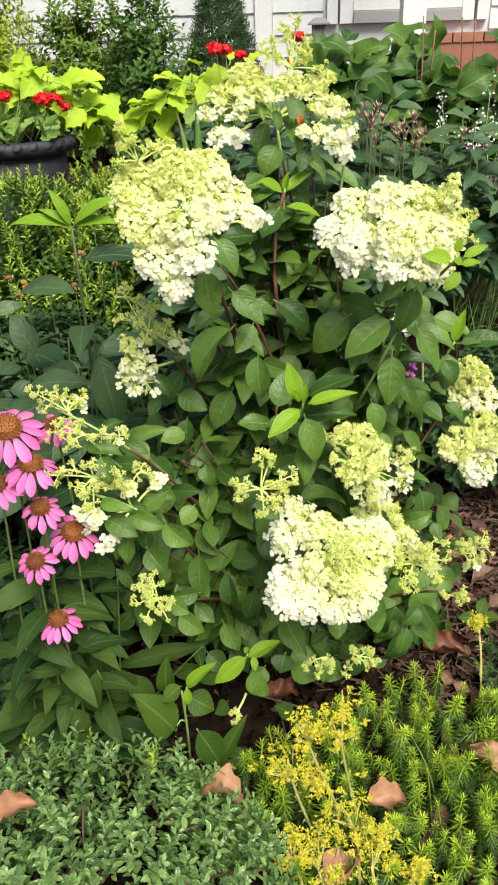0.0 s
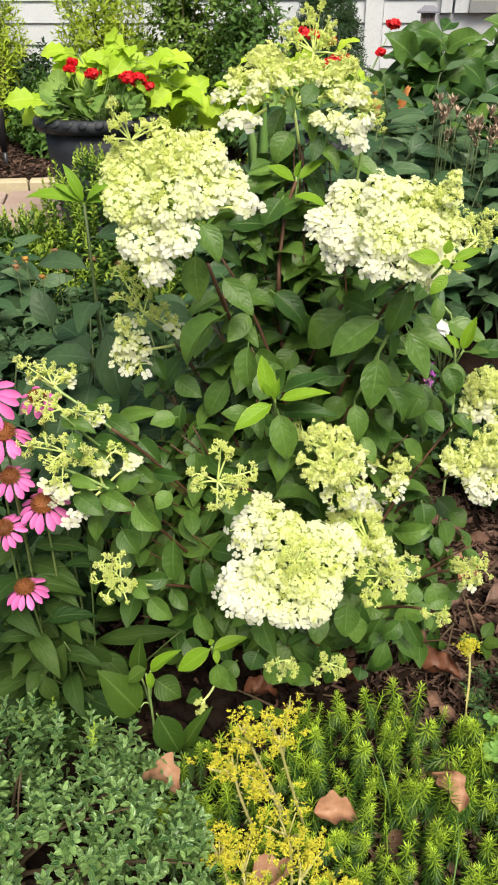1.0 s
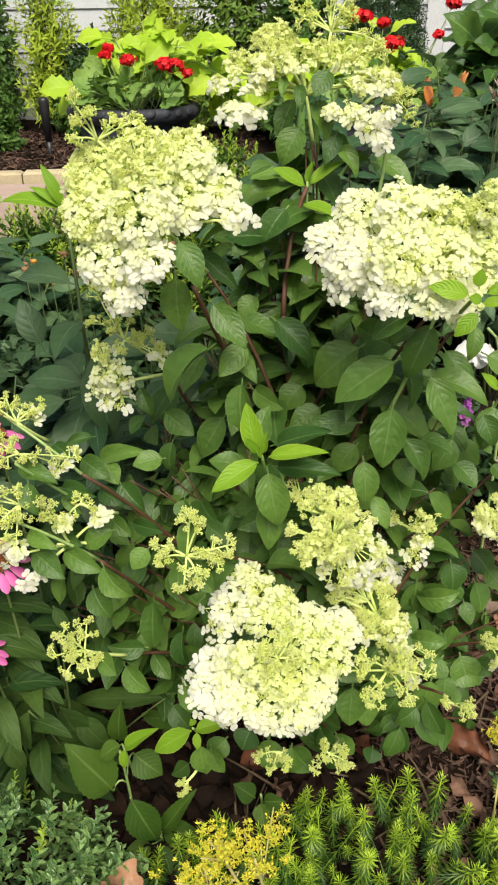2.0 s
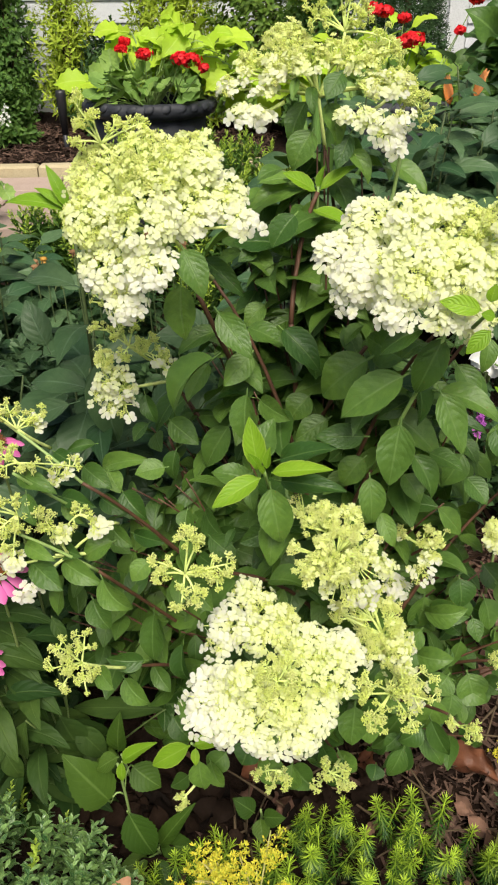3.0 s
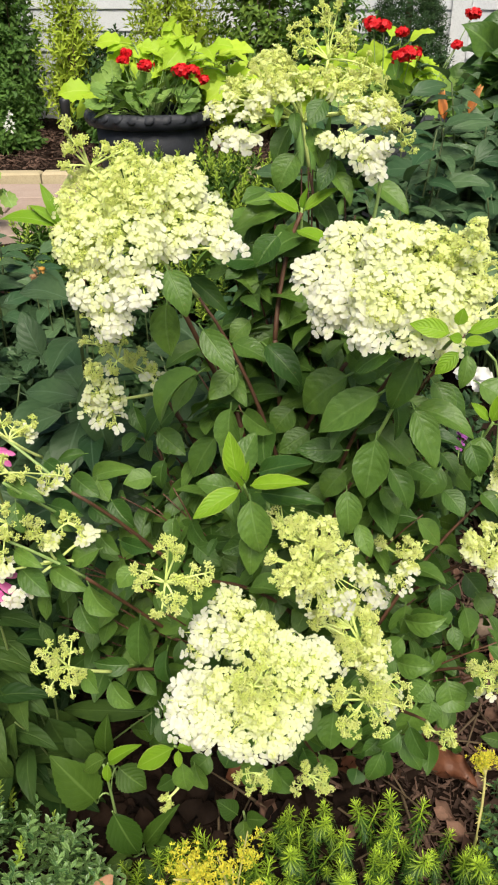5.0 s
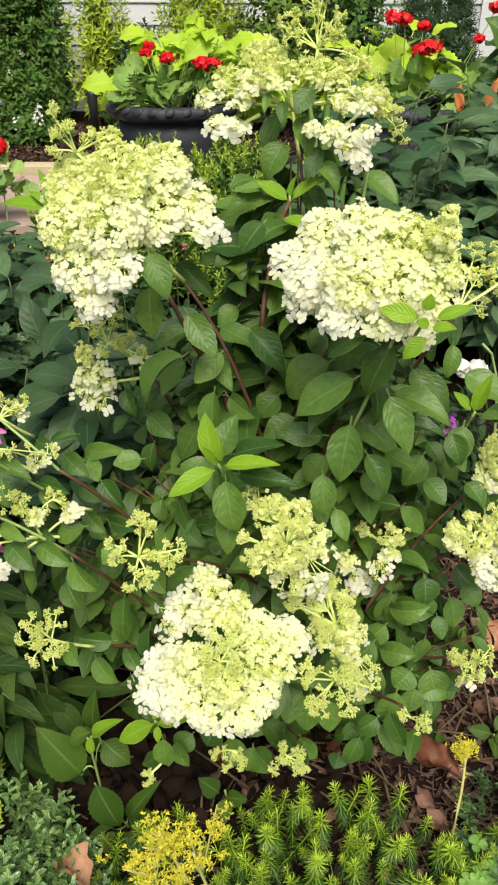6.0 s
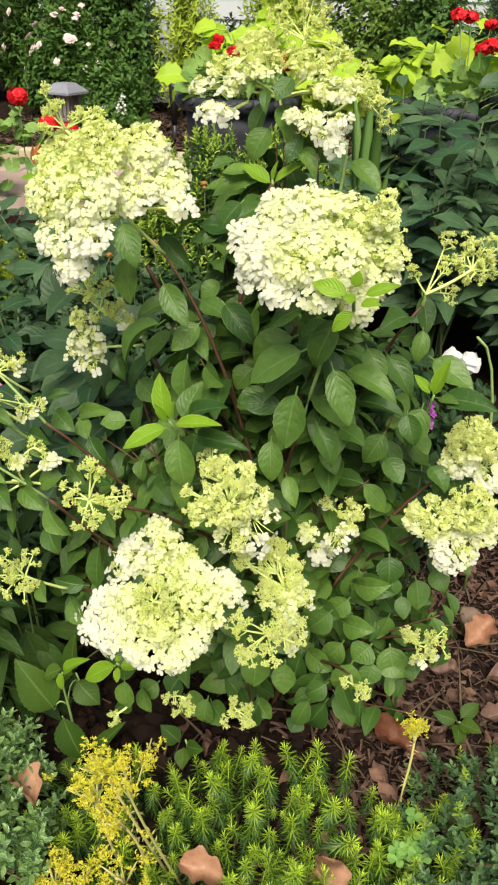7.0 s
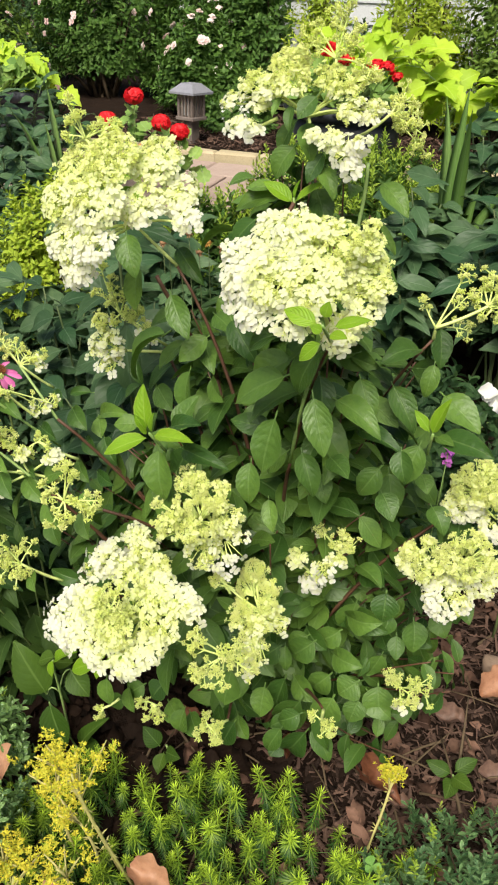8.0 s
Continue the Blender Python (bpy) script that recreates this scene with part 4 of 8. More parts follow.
panicle(23, [(-0.060, 1.497, 1.224, 0.019), (-0.029, 1.496, 1.223, 0.017)], (0.0, 1.53, 1.24), 0.95, 1.0, 0.0, 0.0084, WHITE)
panicle(24, [(0.097, 1.489, 1.229, 0.013), (0.131, 1.492, 1.223, 0.018), (0.162, 1.486, 1.209, 0.023), (0.175, 1.480, 1.189, 0.014), (0.181, 1.486, 1.224, 0.016)], (0.1, 1.56, 1.22), 0.85, 0.95, 0.25, 0.0084, WHITE)
# the lower cluster of heads
feet.append(panicle(7, [(0.041, 0.977, 0.579, 0.032), (0.092, 0.969, 0.618, 0.025), (0.074, 0.947, 0.570, 0.034), (0.120, 0.952, 0.559, 0.034), (0.164, 0.961, 0.556, 0.030), (0.140, 0.961, 0.603, 0.030), (0.181, 0.990, 0.572, 0.027), (0.182, 1.011, 0.619, 0.031), (0.197, 1.044, 0.633, 0.024), (0.159, 1.044, 0.633, 0.025), (0.200, 1.008, 0.605, 0.021), (0.040, 0.935, 0.567, 0.019), (0.211, 1.052, 0.616, 0.019), (0.140, 1.007, 0.622, 0.020), (0.029, 0.951, 0.584, 0.018), (0.062, 0.976, 0.610, 0.018)], (0.12, 1.14, 0.5), 0.56, 1.0, 0.24, 0.0074, FULL, flat=0.42, heart=(0.132, 0.975, 0.615), grow=(-0.45, 0.0, -0.8)))
panicle(28, [(0.043, 1.045, 0.630, 0.028), (0.074, 1.091, 0.629, 0.029), (0.110, 1.089, 0.618, 0.024), (0.035, 1.016, 0.624, 0.017), (0.084, 1.038, 0.631, 0.023), (0.127, 1.047, 0.623, 0.020), (0.054, 1.096, 0.652, 0.016)], (0.1, 1.14, 0.56), 0.66, 0.9, 0.4, 0.0076, "loose flower head of white florets", grow=(-0.9, 0.0, -0.3), loose=0.35)
bud_spray(25, (0.13, 1.06, 0.56), (0.132, 0.965, 0.638), [(0.115, 0.965, 0.664, 0.012), (0.145, 0.970, 0.673, 0.011), (0.127, 0.950, 0.625, 0.010), (0.160, 0.965, 0.644, 0.012), (0.112, 0.955, 0.646, 0.010)], SPRAY)
feet.append(panicle(8, [(0.109, 1.170, 0.762, 0.015), (0.151, 1.129, 0.772, 0.026), (0.187, 1.145, 0.761, 0.026), (0.210, 1.144, 0.729, 0.025), (0.144, 1.075, 0.754, 0.027), (0.178, 1.102, 0.740, 0.033), (0.184, 1.111, 0.683, 0.030), (0.149, 1.072, 0.728, 0.020), (0.216, 1.140, 0.693, 0.027), (0.214, 1.133, 0.661, 0.021)], (0.17, 1.2, 0.66), 0.40, 0.85, 0.8, 0.0070, GREEN, flat=0.45, heart=(0.165, 1.10, 0.775), grow=(0.5, 0.0, -0.85), lace=0.42))
feet.append(panicle(9, [(0.220, 1.200, 0.564, 0.026), (0.243, 1.178, 0.542, 0.035), (0.269, 1.198, 0.523, 0.023), (0.181, 1.156, 0.591, 0.015), (0.219, 1.207, 0.595, 0.019), (0.275, 1.138, 0.542, 0.024), (0.298, 1.113, 0.539, 0.023), (0.311, 1.082, 0.531, 0.019), (0.252, 1.198, 0.565, 0.021), (0.244, 1.137, 0.543, 0.020), (0.279, 1.087, 0.539, 0.019)], (0.23, 1.25, 0.5), 0.25, 0.65, 0.8, 0.0072, GREEN, grow=(0.8, 0.0, -0.3), lace=0.5))
bud_spray(29, (0.25, 1.2, 0.46), (0.271, 1.060, 0.551), [(0.311, 1.078, 0.589, 0.022), (0.323, 1.050, 0.563, 0.017), (0.302, 1.012, 0.559, 0.017), (0.257, 1.015, 0.527, 0.019), (0.219, 1.027, 0.572, 0.019), (0.242, 1.030, 0.593, 0.012), (0.287, 1.040, 0.587, 0.012), (0.248, 1.020, 0.541, 0.012)], "open lime green flower head still in bud", 0.0084)
feet.append(panicle(10, [(0.291, 1.359, 0.608, 0.025), (0.253, 1.364, 0.598, 0.012), (0.324, 1.357, 0.604, 0.019), (0.292, 1.312, 0.562, 0.021), (0.307, 1.335, 0.580, 0.015)], (0.3, 1.4, 0.55), 0.4, 0.65, 0.7, 0.0076, "small loose head of buds and white florets", loose=0.3, lace=0.52))
panicle(30, [(0.232, 1.316, 0.557, 0.017), (0.256, 1.341, 0.497, 0.020)], (0.27, 1.38, 0.48), 0.85, 0.9, 0.15, 0.0084, WHITE, loose=0.4)
# open sprays at the sides
feet.append(panicle(3, [(-0.243, 1.326, 0.877, 0.017), (-0.238, 1.329, 0.841, 0.024), (-0.254, 1.326, 0.817, 0.017), (-0.219, 1.333, 0.827, 0.022), (-0.214, 1.326, 0.794, 0.018), (-0.238, 1.321, 0.787, 0.015)], (-0.17, 1.43, 0.80), 0.7, 0.8, 0.6, 0.0088, "small loose head of white florets and buds", loose=0.4))
bud_spray(26, (-0.16, 1.42, 0.82), (-0.207, 1.345, 0.896), [(-0.247, 1.340, 0.983, 0.015), (-0.228, 1.340, 0.963, 0.015), (-0.252, 1.330, 0.934, 0.017), (-0.217, 1.340, 0.921, 0.015), (-0.192, 1.350, 0.946, 0.015), (-0.213, 1.330, 0.886, 0.013), (-0.184, 1.350, 0.891, 0.015), (-0.156, 1.360, 0.873, 0.018), (-0.142, 1.360, 0.854, 0.013), (-0.167, 1.360, 0.904, 0.013)], SPRAY, white=8)
feet.append(bud_spray(11, (0.01, 1.07, 0.70), (0.001, 1.005, 0.749), [(0.007, 1.010, 0.810, 0.011), (0.019, 1.015, 0.801, 0.007), (-0.044, 1.007, 0.760, 0.012), (-0.037, 1.000, 0.739, 0.010), (0.057, 1.025, 0.763, 0.012), (0.043, 1.020, 0.735, 0.010), (0.005, 0.977, 0.722, 0.012), (0.025, 0.980, 0.727, 0.010), (0.029, 1.015, 0.752, 0.009)], SPRAY, 0.0086))
feet.append(bud_spray(12, (-0.15, 1.1, 0.44), (-0.190, 1.040, 0.501), [(-0.204, 1.083, 0.516, 0.015), (-0.215, 1.020, 0.550, 0.012), (-0.219, 1.001, 0.520, 0.015), (-0.208, 1.005, 0.483, 0.013), (-0.170, 1.010, 0.476, 0.012), (-0.164, 1.030, 0.501, 0.012), (-0.206, 1.040, 0.517, 0.011), (-0.199, 1.010, 0.513, 0.010)], SPRAY, 0.0082))
bud_spray(13, (-0.33, 1.27, 0.73), (-0.346, 1.210, 0.796), [(-0.411, 1.215, 0.838, 0.014), (-0.365, 1.220, 0.834, 0.016), (-0.322, 1.250, 0.807, 0.015), (-0.395, 1.215, 0.810, 0.014), (-0.342, 1.230, 0.813, 0.014), (-0.328, 1.245, 0.787, 0.013)], SPRAY, white=5)
bud_spray(14, (-0.27, 1.18, 0.72), (-0.300, 1.130, 0.790), [(-0.338, 1.130, 0.811, 0.017), (-0.359, 1.125, 0.799, 0.014), (-0.327, 1.110, 0.777, 0.017), (-0.269, 1.120, 0.789, 0.016), (-0.245, 1.200, 0.749, 0.017), (-0.313, 1.130, 0.801, 0.014), (-0.268, 1.190, 0.734, 0.012)], SPRAY, white=8)
bud_spray(15, (-0.23, 1.13, 0.67), (-0.285, 1.085, 0.731), [(-0.360, 1.060, 0.752, 0.015), (-0.329, 1.070, 0.756, 0.015), (-0.293, 1.080, 0.756, 0.015), (-0.251, 1.090, 0.742, 0.015), (-0.307, 1.060, 0.713, 0.015), (-0.278, 1.070, 0.714, 0.013), (-0.244, 1.100, 0.715, 0.016), (-0.230, 1.100, 0.692, 0.012), (-0.304, 1.050, 0.680, 0.015), (-0.285, 1.050, 0.661, 0.014)], SPRAY, white=12)
bud_spray(27, (-0.18, 1.19, 0.66), (-0.210, 1.130, 0.714), [(-0.216, 1.140, 0.716, 0.012), (-0.192, 1.140, 0.687, 0.014), (-0.227, 1.110, 0.695, 0.014)], SPRAY, white=6)
panicle(31, [(-0.185, 1.139, 0.687, 0.012), (-0.231, 1.104, 0.687, 0.012), (-0.269, 1.054, 0.617, 0.012), (-0.293, 1.053, 0.660, 0.009)], (-0.2, 1.16, 0.62), 0.95, 1.0, 0.0, 0.0084, WHITE, loose=0.5)
bud_spray(16, (0.11, 1.1, 0.25), (0.113, 1.060, 0.327), [(0.083, 1.060, 0.304, 0.011), (0.105, 1.055, 0.284, 0.011), (0.124, 1.060, 0.320, 0.011), (0.130, 1.060, 0.297, 0.008)], SPRAY, 0.008)
feet.append(bud_spray(17, (0.2, 1.17, 0.24), (0.193, 1.120, 0.269), [(0.166, 1.120, 0.223, 0.010), (0.191, 1.115, 0.260, 0.010), (0.221, 1.120, 0.287, 0.011), (0.228, 1.110, 0.265, 0.011), (0.209, 1.110, 0.242, 0.010), (0.181, 1.130, 0.281, 0.009)], SPRAY, 0.008))
bud_spray(32, (-0.04, 1.12, 0.17), (-0.055, 1.090, 0.159), [(-0.071, 1.085, 0.147, 0.009), (-0.053, 1.085, 0.144, 0.009), (-0.061, 1.080, 0.128, 0.008)], SPRAY, 0.007)
feet.append(bud_spray(18, (0.44, 1.38, 0.33), (0.455, 1.345, 0.352), [(0.43, 1.32, 0.398, 0.015), (0.448, 1.33, 0.388, 0.018), (0.49, 1.34, 0.39, 0.02), (0.505, 1.345, 0.368, 0.018), (0.475, 1.32, 0.338, 0.018), (0.488, 1.335, 0.352, 0.018)], SPRAY, white=4))
feet.append(bud_spray(19, (0.37, 1.22, 0.35), (0.385, 1.185, 0.368), [(0.41, 1.175, 0.384, 0.015), (0.408, 1.17, 0.366, 0.013), (0.366, 1.18, 0.376, 0.008)], SPRAY, 0.0075))
feet.append(panicle(20, [(0.429, 1.41, 0.597, 0.04), (0.495, 1.44, 0.618, 0.044), (0.482, 1.41, 0.537, 0.04), (0.516, 1.46, 0.572, 0.038)], (0.45, 1.48, 0.53), 0.45, 0.9, 0.8, 0.0072, GREEN, flat=0.45, lace=0.34))
feet.append(panicle(21, [(0.47, 1.5, 0.719, 0.044), (0.452, 1.49, 0.681, 0.034), (0.506, 1.52, 0.654, 0.038)], (0.46, 1.55, 0.65), 0.45, 0.9, 0.8, 0.0072, GREEN, flat=0.45, lace=0.34))
feet.append(bud_spray(22, (0.345, 1.50, 0.95), (0.351, 1.485, 0.976), [(0.320, 1.492, 1.017, 0.012), (0.388, 1.535, 0.965, 0.012), (0.361, 1.555, 1.058, 0.014), (0.375, 1.54, 1.02, 0.014)], "flat open head of lime green buds"))
bud_spray(35, (0.351, 1.485, 0.976), (0.41, 1.535, 1.012), [(0.385, 1.555, 1.045, 0.016), (0.40, 1.56, 1.058, 0.016), (0.426, 1.57, 1.064, 0.016), (0.443, 1.57, 1.035, 0.018), (0.418, 1.545, 1.03, 0.016), (0.39, 1.535, 1.016, 0.016), (0.427, 1.545, 0.995, 0.018), (0.452, 1.575, 1.055, 0.014), (0.404, 1.535, 0.995, 0.014), (0.458, 1.565, 1.003, 0.018)], "flat open head of lime green buds")


def hydrangea_leaf(L, W, curl=0.7, fold=0.25, wave=0.02, twist=0.0, rows=18, cols=6, stalk=0.012):
    """An ovate leaf with a drawn-out tip, fine teeth and a quilted blade between sunken veins."""
    V, UV, y, z = [], [], stalk, 0.0
    for i in range(rows + 1):
        t = i / rows
        if i:
            th = curl * (t - 0.5 / rows) ** 1.3 - 0.12 * curl
            y, z = y + L / rows * math.cos(th), z - L / rows * math.sin(th)
        w = W / 2 * max(2.72 * max(t, 0.004) ** 0.62 * (1 - min(t, 0.992)) ** 0.86 * (1 - 0.22 * max(t - 0.6, 0) * 2.5 * (1 - t) * 4), 0.012)
        w *= 1 - 0.035 * (i % 2)
        tw = twist * (t - 0.3)
        for j in range(cols + 1):
            s = 2 * j / cols - 1
            q = abs(s)
            h = fold * q ** 1.25 * w + wave * W * math.sin(t * 8 + (2.2 if s > 0 else 0)) * q * q
            h += 0.034 * W * math.sin(math.pi * min(q * 1.15, 1)) * math.cos(TAU * (6.0 * t - 1.0 * q)) * math.sin(math.pi * min(t * 1.1, 1))
            V.append((s * w * math.cos(tw) - h * math.sin(tw), y, z + h * math.cos(tw) + s * w * math.sin(tw)))
            UV.append((0.5 + 0.5 * s, t))
    Q = [(i * (cols + 1) + j, i * (cols + 1) + j + 1, (i + 1) * (cols + 1) + j + 1, (i + 1) * (cols + 1) + j) for i in range(rows) for j in range(cols)]
    k, r = len(V), 0.0016
    V += [(-r, 0, 0), (r, 0, 0), (r, stalk + L * 0.06, 0), (-r, stalk + L * 0.06, 0), (0, 0, -r * 1.6), (0, stalk + L * 0.06, -r * 1.6)]
    UV += [(0.5, 0.0)] * 6
    Q += [(k, k + 1, k + 2, k + 3), (k + 1, k + 4, k + 5, k + 2), (k + 4, k, k + 3, k + 5)]
    return np.array(V), np.array(Q), np.zeros((0, 3), int), np.array(UV)


LEAF_TPL = [hydrangea_leaf(0.098, 0.050, 0.85, 0.36, 0.03, 0.4), hydrangea_leaf(0.086, 0.050, 0.6, 0.26, 0.045, -0.4),
            hydrangea_leaf(0.104, 0.050, 1.05, 0.44, 0.03, -0.25), hydrangea_leaf(0.078, 0.050, 0.4, 0.2, 0.05, 0.25), hydrangea_leaf(0.096, 0.050, 1.2, 0.5, 0.04, 0.6)]
LEAF_REACH = [float(np.linalg.norm(t[0][18 * 7 + 3])) for t in LEAF_TPL]
LEAF_MESH = [Geo().add(*t).mesh("leaf", HYD_LEAF) for t in LEAF_TPL]
LEAF_LOW = [leaf(0.098, 0.052, 5, 2, 0.28, 0.75, 0.45, 0.85), leaf(0.085, 0.048, 5, 2, 0.2, 0.5, 0.44, 0.85)]

# leaves that stand clear of the bush: foot, tip and width of each
CROWN_LEAVES = [
    ((-0.067, 1.231, 1.100), (-0.026, 1.199, 1.046), 0.041),
    ((-0.086, 1.276, 1.039), (-0.078, 1.244, 0.958), 0.054),
    ((-0.093, 1.376, 1.041), (-0.016, 1.344, 1.005), 0.033),
    ((-0.049, 1.306, 0.991), (0.016, 1.274, 0.931), 0.042),
    ((-0.037, 1.296, 0.925), (-0.137, 1.264, 0.842), 0.068),
    ((0.023, 1.446, 1.160), (-0.013, 1.414, 1.157), 0.034),
    ((0.049, 1.416, 1.107), (0.014, 1.384, 1.062), 0.047),
    ((0.050, 1.516, 1.208), (0.020, 1.484, 1.155), 0.048),
    ((0.107, 1.516, 1.206), (0.091, 1.484, 1.157), 0.030),
    ((0.104, 1.516, 1.181), (0.144, 1.484, 1.147), 0.030),
    ((0.067, 1.556, 1.140), (0.117, 1.524, 1.083), 0.044),
    ((0.023, 1.506, 1.278), (0.024, 1.474, 1.252), 0.015),
    ((0.043, 1.506, 1.267), (0.055, 1.474, 1.236), 0.019),
]
CROWN_LEAVES_B = [
    ((0.091, 1.506, 1.287), (0.073, 1.474, 1.253), 0.035),
    ((0.066, 1.516, 1.247), (0.096, 1.484, 1.194), 0.036),
    ((0.033, 1.546, 1.246), (0.006, 1.514, 1.187), 0.037),
    ((0.147, 1.636, 1.148), (0.226, 1.604, 1.113), 0.040),
    ((0.034, 1.366, 0.947), (0.109, 1.334, 0.902), 0.045),
    ((-0.031, 1.401, 0.928), (0.045, 1.369, 0.919), 0.041),
    ((0.183, 1.351, 0.921), (0.102, 1.319, 0.863), 0.066),
    ((-0.016, 1.436, 0.810), (0.056, 1.404, 0.846), 0.035),
    ((0.121, 1.436, 0.931), (0.156, 1.404, 0.895), 0.036),
    ((0.082, 1.406, 0.819), (0.050, 1.374, 0.783), 0.049),
    ((0.121, 1.386, 0.793), (0.067, 1.354, 0.758), 0.043),
    ((0.160, 1.416, 0.944), (0.130, 1.384, 0.929), 0.027),
    ((-0.002, 1.436, 0.957), (-0.032, 1.404, 0.927), 0.037),
]
SIDE_LEAVES = [
    ((0.243, 1.241, 0.952), (0.151, 1.209, 0.891), 0.057),
    ((0.280, 1.256, 1.005), (0.250, 1.224, 0.923), 0.042),
    ((0.278, 1.241, 0.937), (0.325, 1.209, 0.857), 0.043),
    ((0.257, 1.206, 1.029), (0.202, 1.174, 1.010), 0.033),
    ((0.297, 1.346, 0.929), (0.343, 1.314, 0.878), 0.038),
    ((0.193, 1.291, 0.818), (0.117, 1.259, 0.824), 0.039),
    ((0.185, 1.346, 0.752), (0.148, 1.314, 0.709), 0.046),
    ((0.238, 1.216, 0.899), (0.232, 1.184, 0.804), 0.051),
    ((0.253, 1.266, 0.819), (0.302, 1.234, 0.766), 0.038),
    ((0.203, 1.206, 0.810), (0.218, 1.174, 0.744), 0.039),
    ((0.218, 1.236, 0.730), (0.250, 1.204, 0.690), 0.028),
    ((0.242, 1.346, 0.730), (0.281, 1.314, 0.704), 0.038),
    ((0.321, 1.456, 0.717), (0.358, 1.424, 0.636), 0.049),
    ((0.370, 1.376, 0.815), (0.395, 1.344, 0.771), 0.037),
]
MIDDLE_LEAVES = [
    ((0.002, 1.301, 0.868), (0.003, 1.269, 0.782), 0.049),
    ((-0.048, 1.386, 0.760), (-0.096, 1.354, 0.676), 0.054),
    ((-0.147, 1.376, 0.699), (-0.154, 1.344, 0.645), 0.041),
    ((-0.172, 1.396, 0.744), (-0.105, 1.364, 0.719), 0.046),
    ((-0.203, 1.381, 0.799), (-0.178, 1.349, 0.756), 0.030),
    ((-0.198, 1.386, 0.737), (-0.224, 1.354, 0.717), 0.036),
    ((-0.144, 1.326, 0.689), (-0.194, 1.294, 0.688), 0.041),
    ((-0.286, 1.341, 0.650), (-0.192, 1.309, 0.715), 0.036),
    ((-0.256, 1.316, 0.676), (-0.221, 1.284, 0.650), 0.038),
    ((-0.269, 1.321, 0.719), (-0.315, 1.289, 0.721), 0.021),
    ((-0.276, 1.266, 0.709), (-0.216, 1.234, 0.695), 0.040),
    ((-0.326, 1.266, 0.728), (-0.269, 1.234, 0.729), 0.026),
    ((-0.224, 1.296, 0.649), (-0.172, 1.264, 0.614), 0.046),
    ((-0.185, 1.236, 0.608), (-0.115, 1.204, 0.622), 0.030),
]
LEFT_LEAVES = [
    ((-0.310, 1.136, 0.770), (-0.241, 1.104, 0.770), 0.031),
    ((-0.271, 1.096, 0.770), (-0.252, 1.064, 0.732), 0.033),
    ((-0.279, 1.186, 0.698), (-0.204, 1.154, 0.717), 0.031),
    ((-0.271, 1.186, 0.693), (-0.230, 1.154, 0.674), 0.024),
    ((-0.278, 1.136, 0.647), (-0.208, 1.104, 0.654), 0.032),
    ((-0.169, 1.156, 0.655), (-0.219, 1.124, 0.639), 0.038),
    ((-0.285, 1.086, 0.680), (-0.226, 1.054, 0.685), 0.025),
    ((-0.282, 1.086, 0.649), (-0.215, 1.054, 0.632), 0.040),
    ((-0.247, 1.116, 0.633), (-0.174, 1.084, 0.626), 0.037),
    ((-0.233, 1.106, 0.625), (-0.250, 1.074, 0.549), 0.041),
    ((-0.177, 1.106, 0.626), (-0.128, 1.074, 0.581), 0.049),
    ((-0.221, 1.146, 0.538), (-0.184, 1.114, 0.497), 0.047),
    ((-0.123, 1.176, 0.613), (-0.147, 1.144, 0.587), 0.037),
    ((-0.256, 1.276, 0.642), (-0.200, 1.244, 0.639), 0.032),
]
LOW_LEAVES = [
    ((-0.123, 1.171, 0.513), (-0.123, 1.139, 0.415), 0.044),
    ((-0.065, 1.146, 0.480), (-0.064, 1.114, 0.402), 0.036),
    ((-0.118, 1.121, 0.444), (-0.178, 1.089, 0.456), 0.036),
    ((-0.172, 1.051, 0.490), (-0.135, 1.019, 0.482), 0.035),
    ((-0.169, 1.121, 0.394), (-0.118, 1.089, 0.365), 0.046),
    ((-0.144, 1.184, 0.369), (-0.100, 1.152, 0.337), 0.036),
    ((-0.110, 1.316, 0.619), (-0.107, 1.284, 0.586), 0.036),
    ((-0.214, 1.216, 0.639), (-0.165, 1.184, 0.618), 0.034),
    ((-0.010, 1.046, 0.709), (0.031, 1.014, 0.685), 0.035),
    ((0.020, 1.166, 0.708), (0.014, 1.134, 0.698), 0.013),
    ((-0.086, 1.176, 0.325), (-0.053, 1.144, 0.264), 0.043),
    ((-0.081, 1.216, 0.165), (-0.149, 1.184, 0.129), 0.044),
    ((-0.058, 1.266, 0.606), (-0.004, 1.234, 0.594), 0.038),
    ((-0.009, 1.286, 0.571), (-0.040, 1.254, 0.558), 0.035),
]
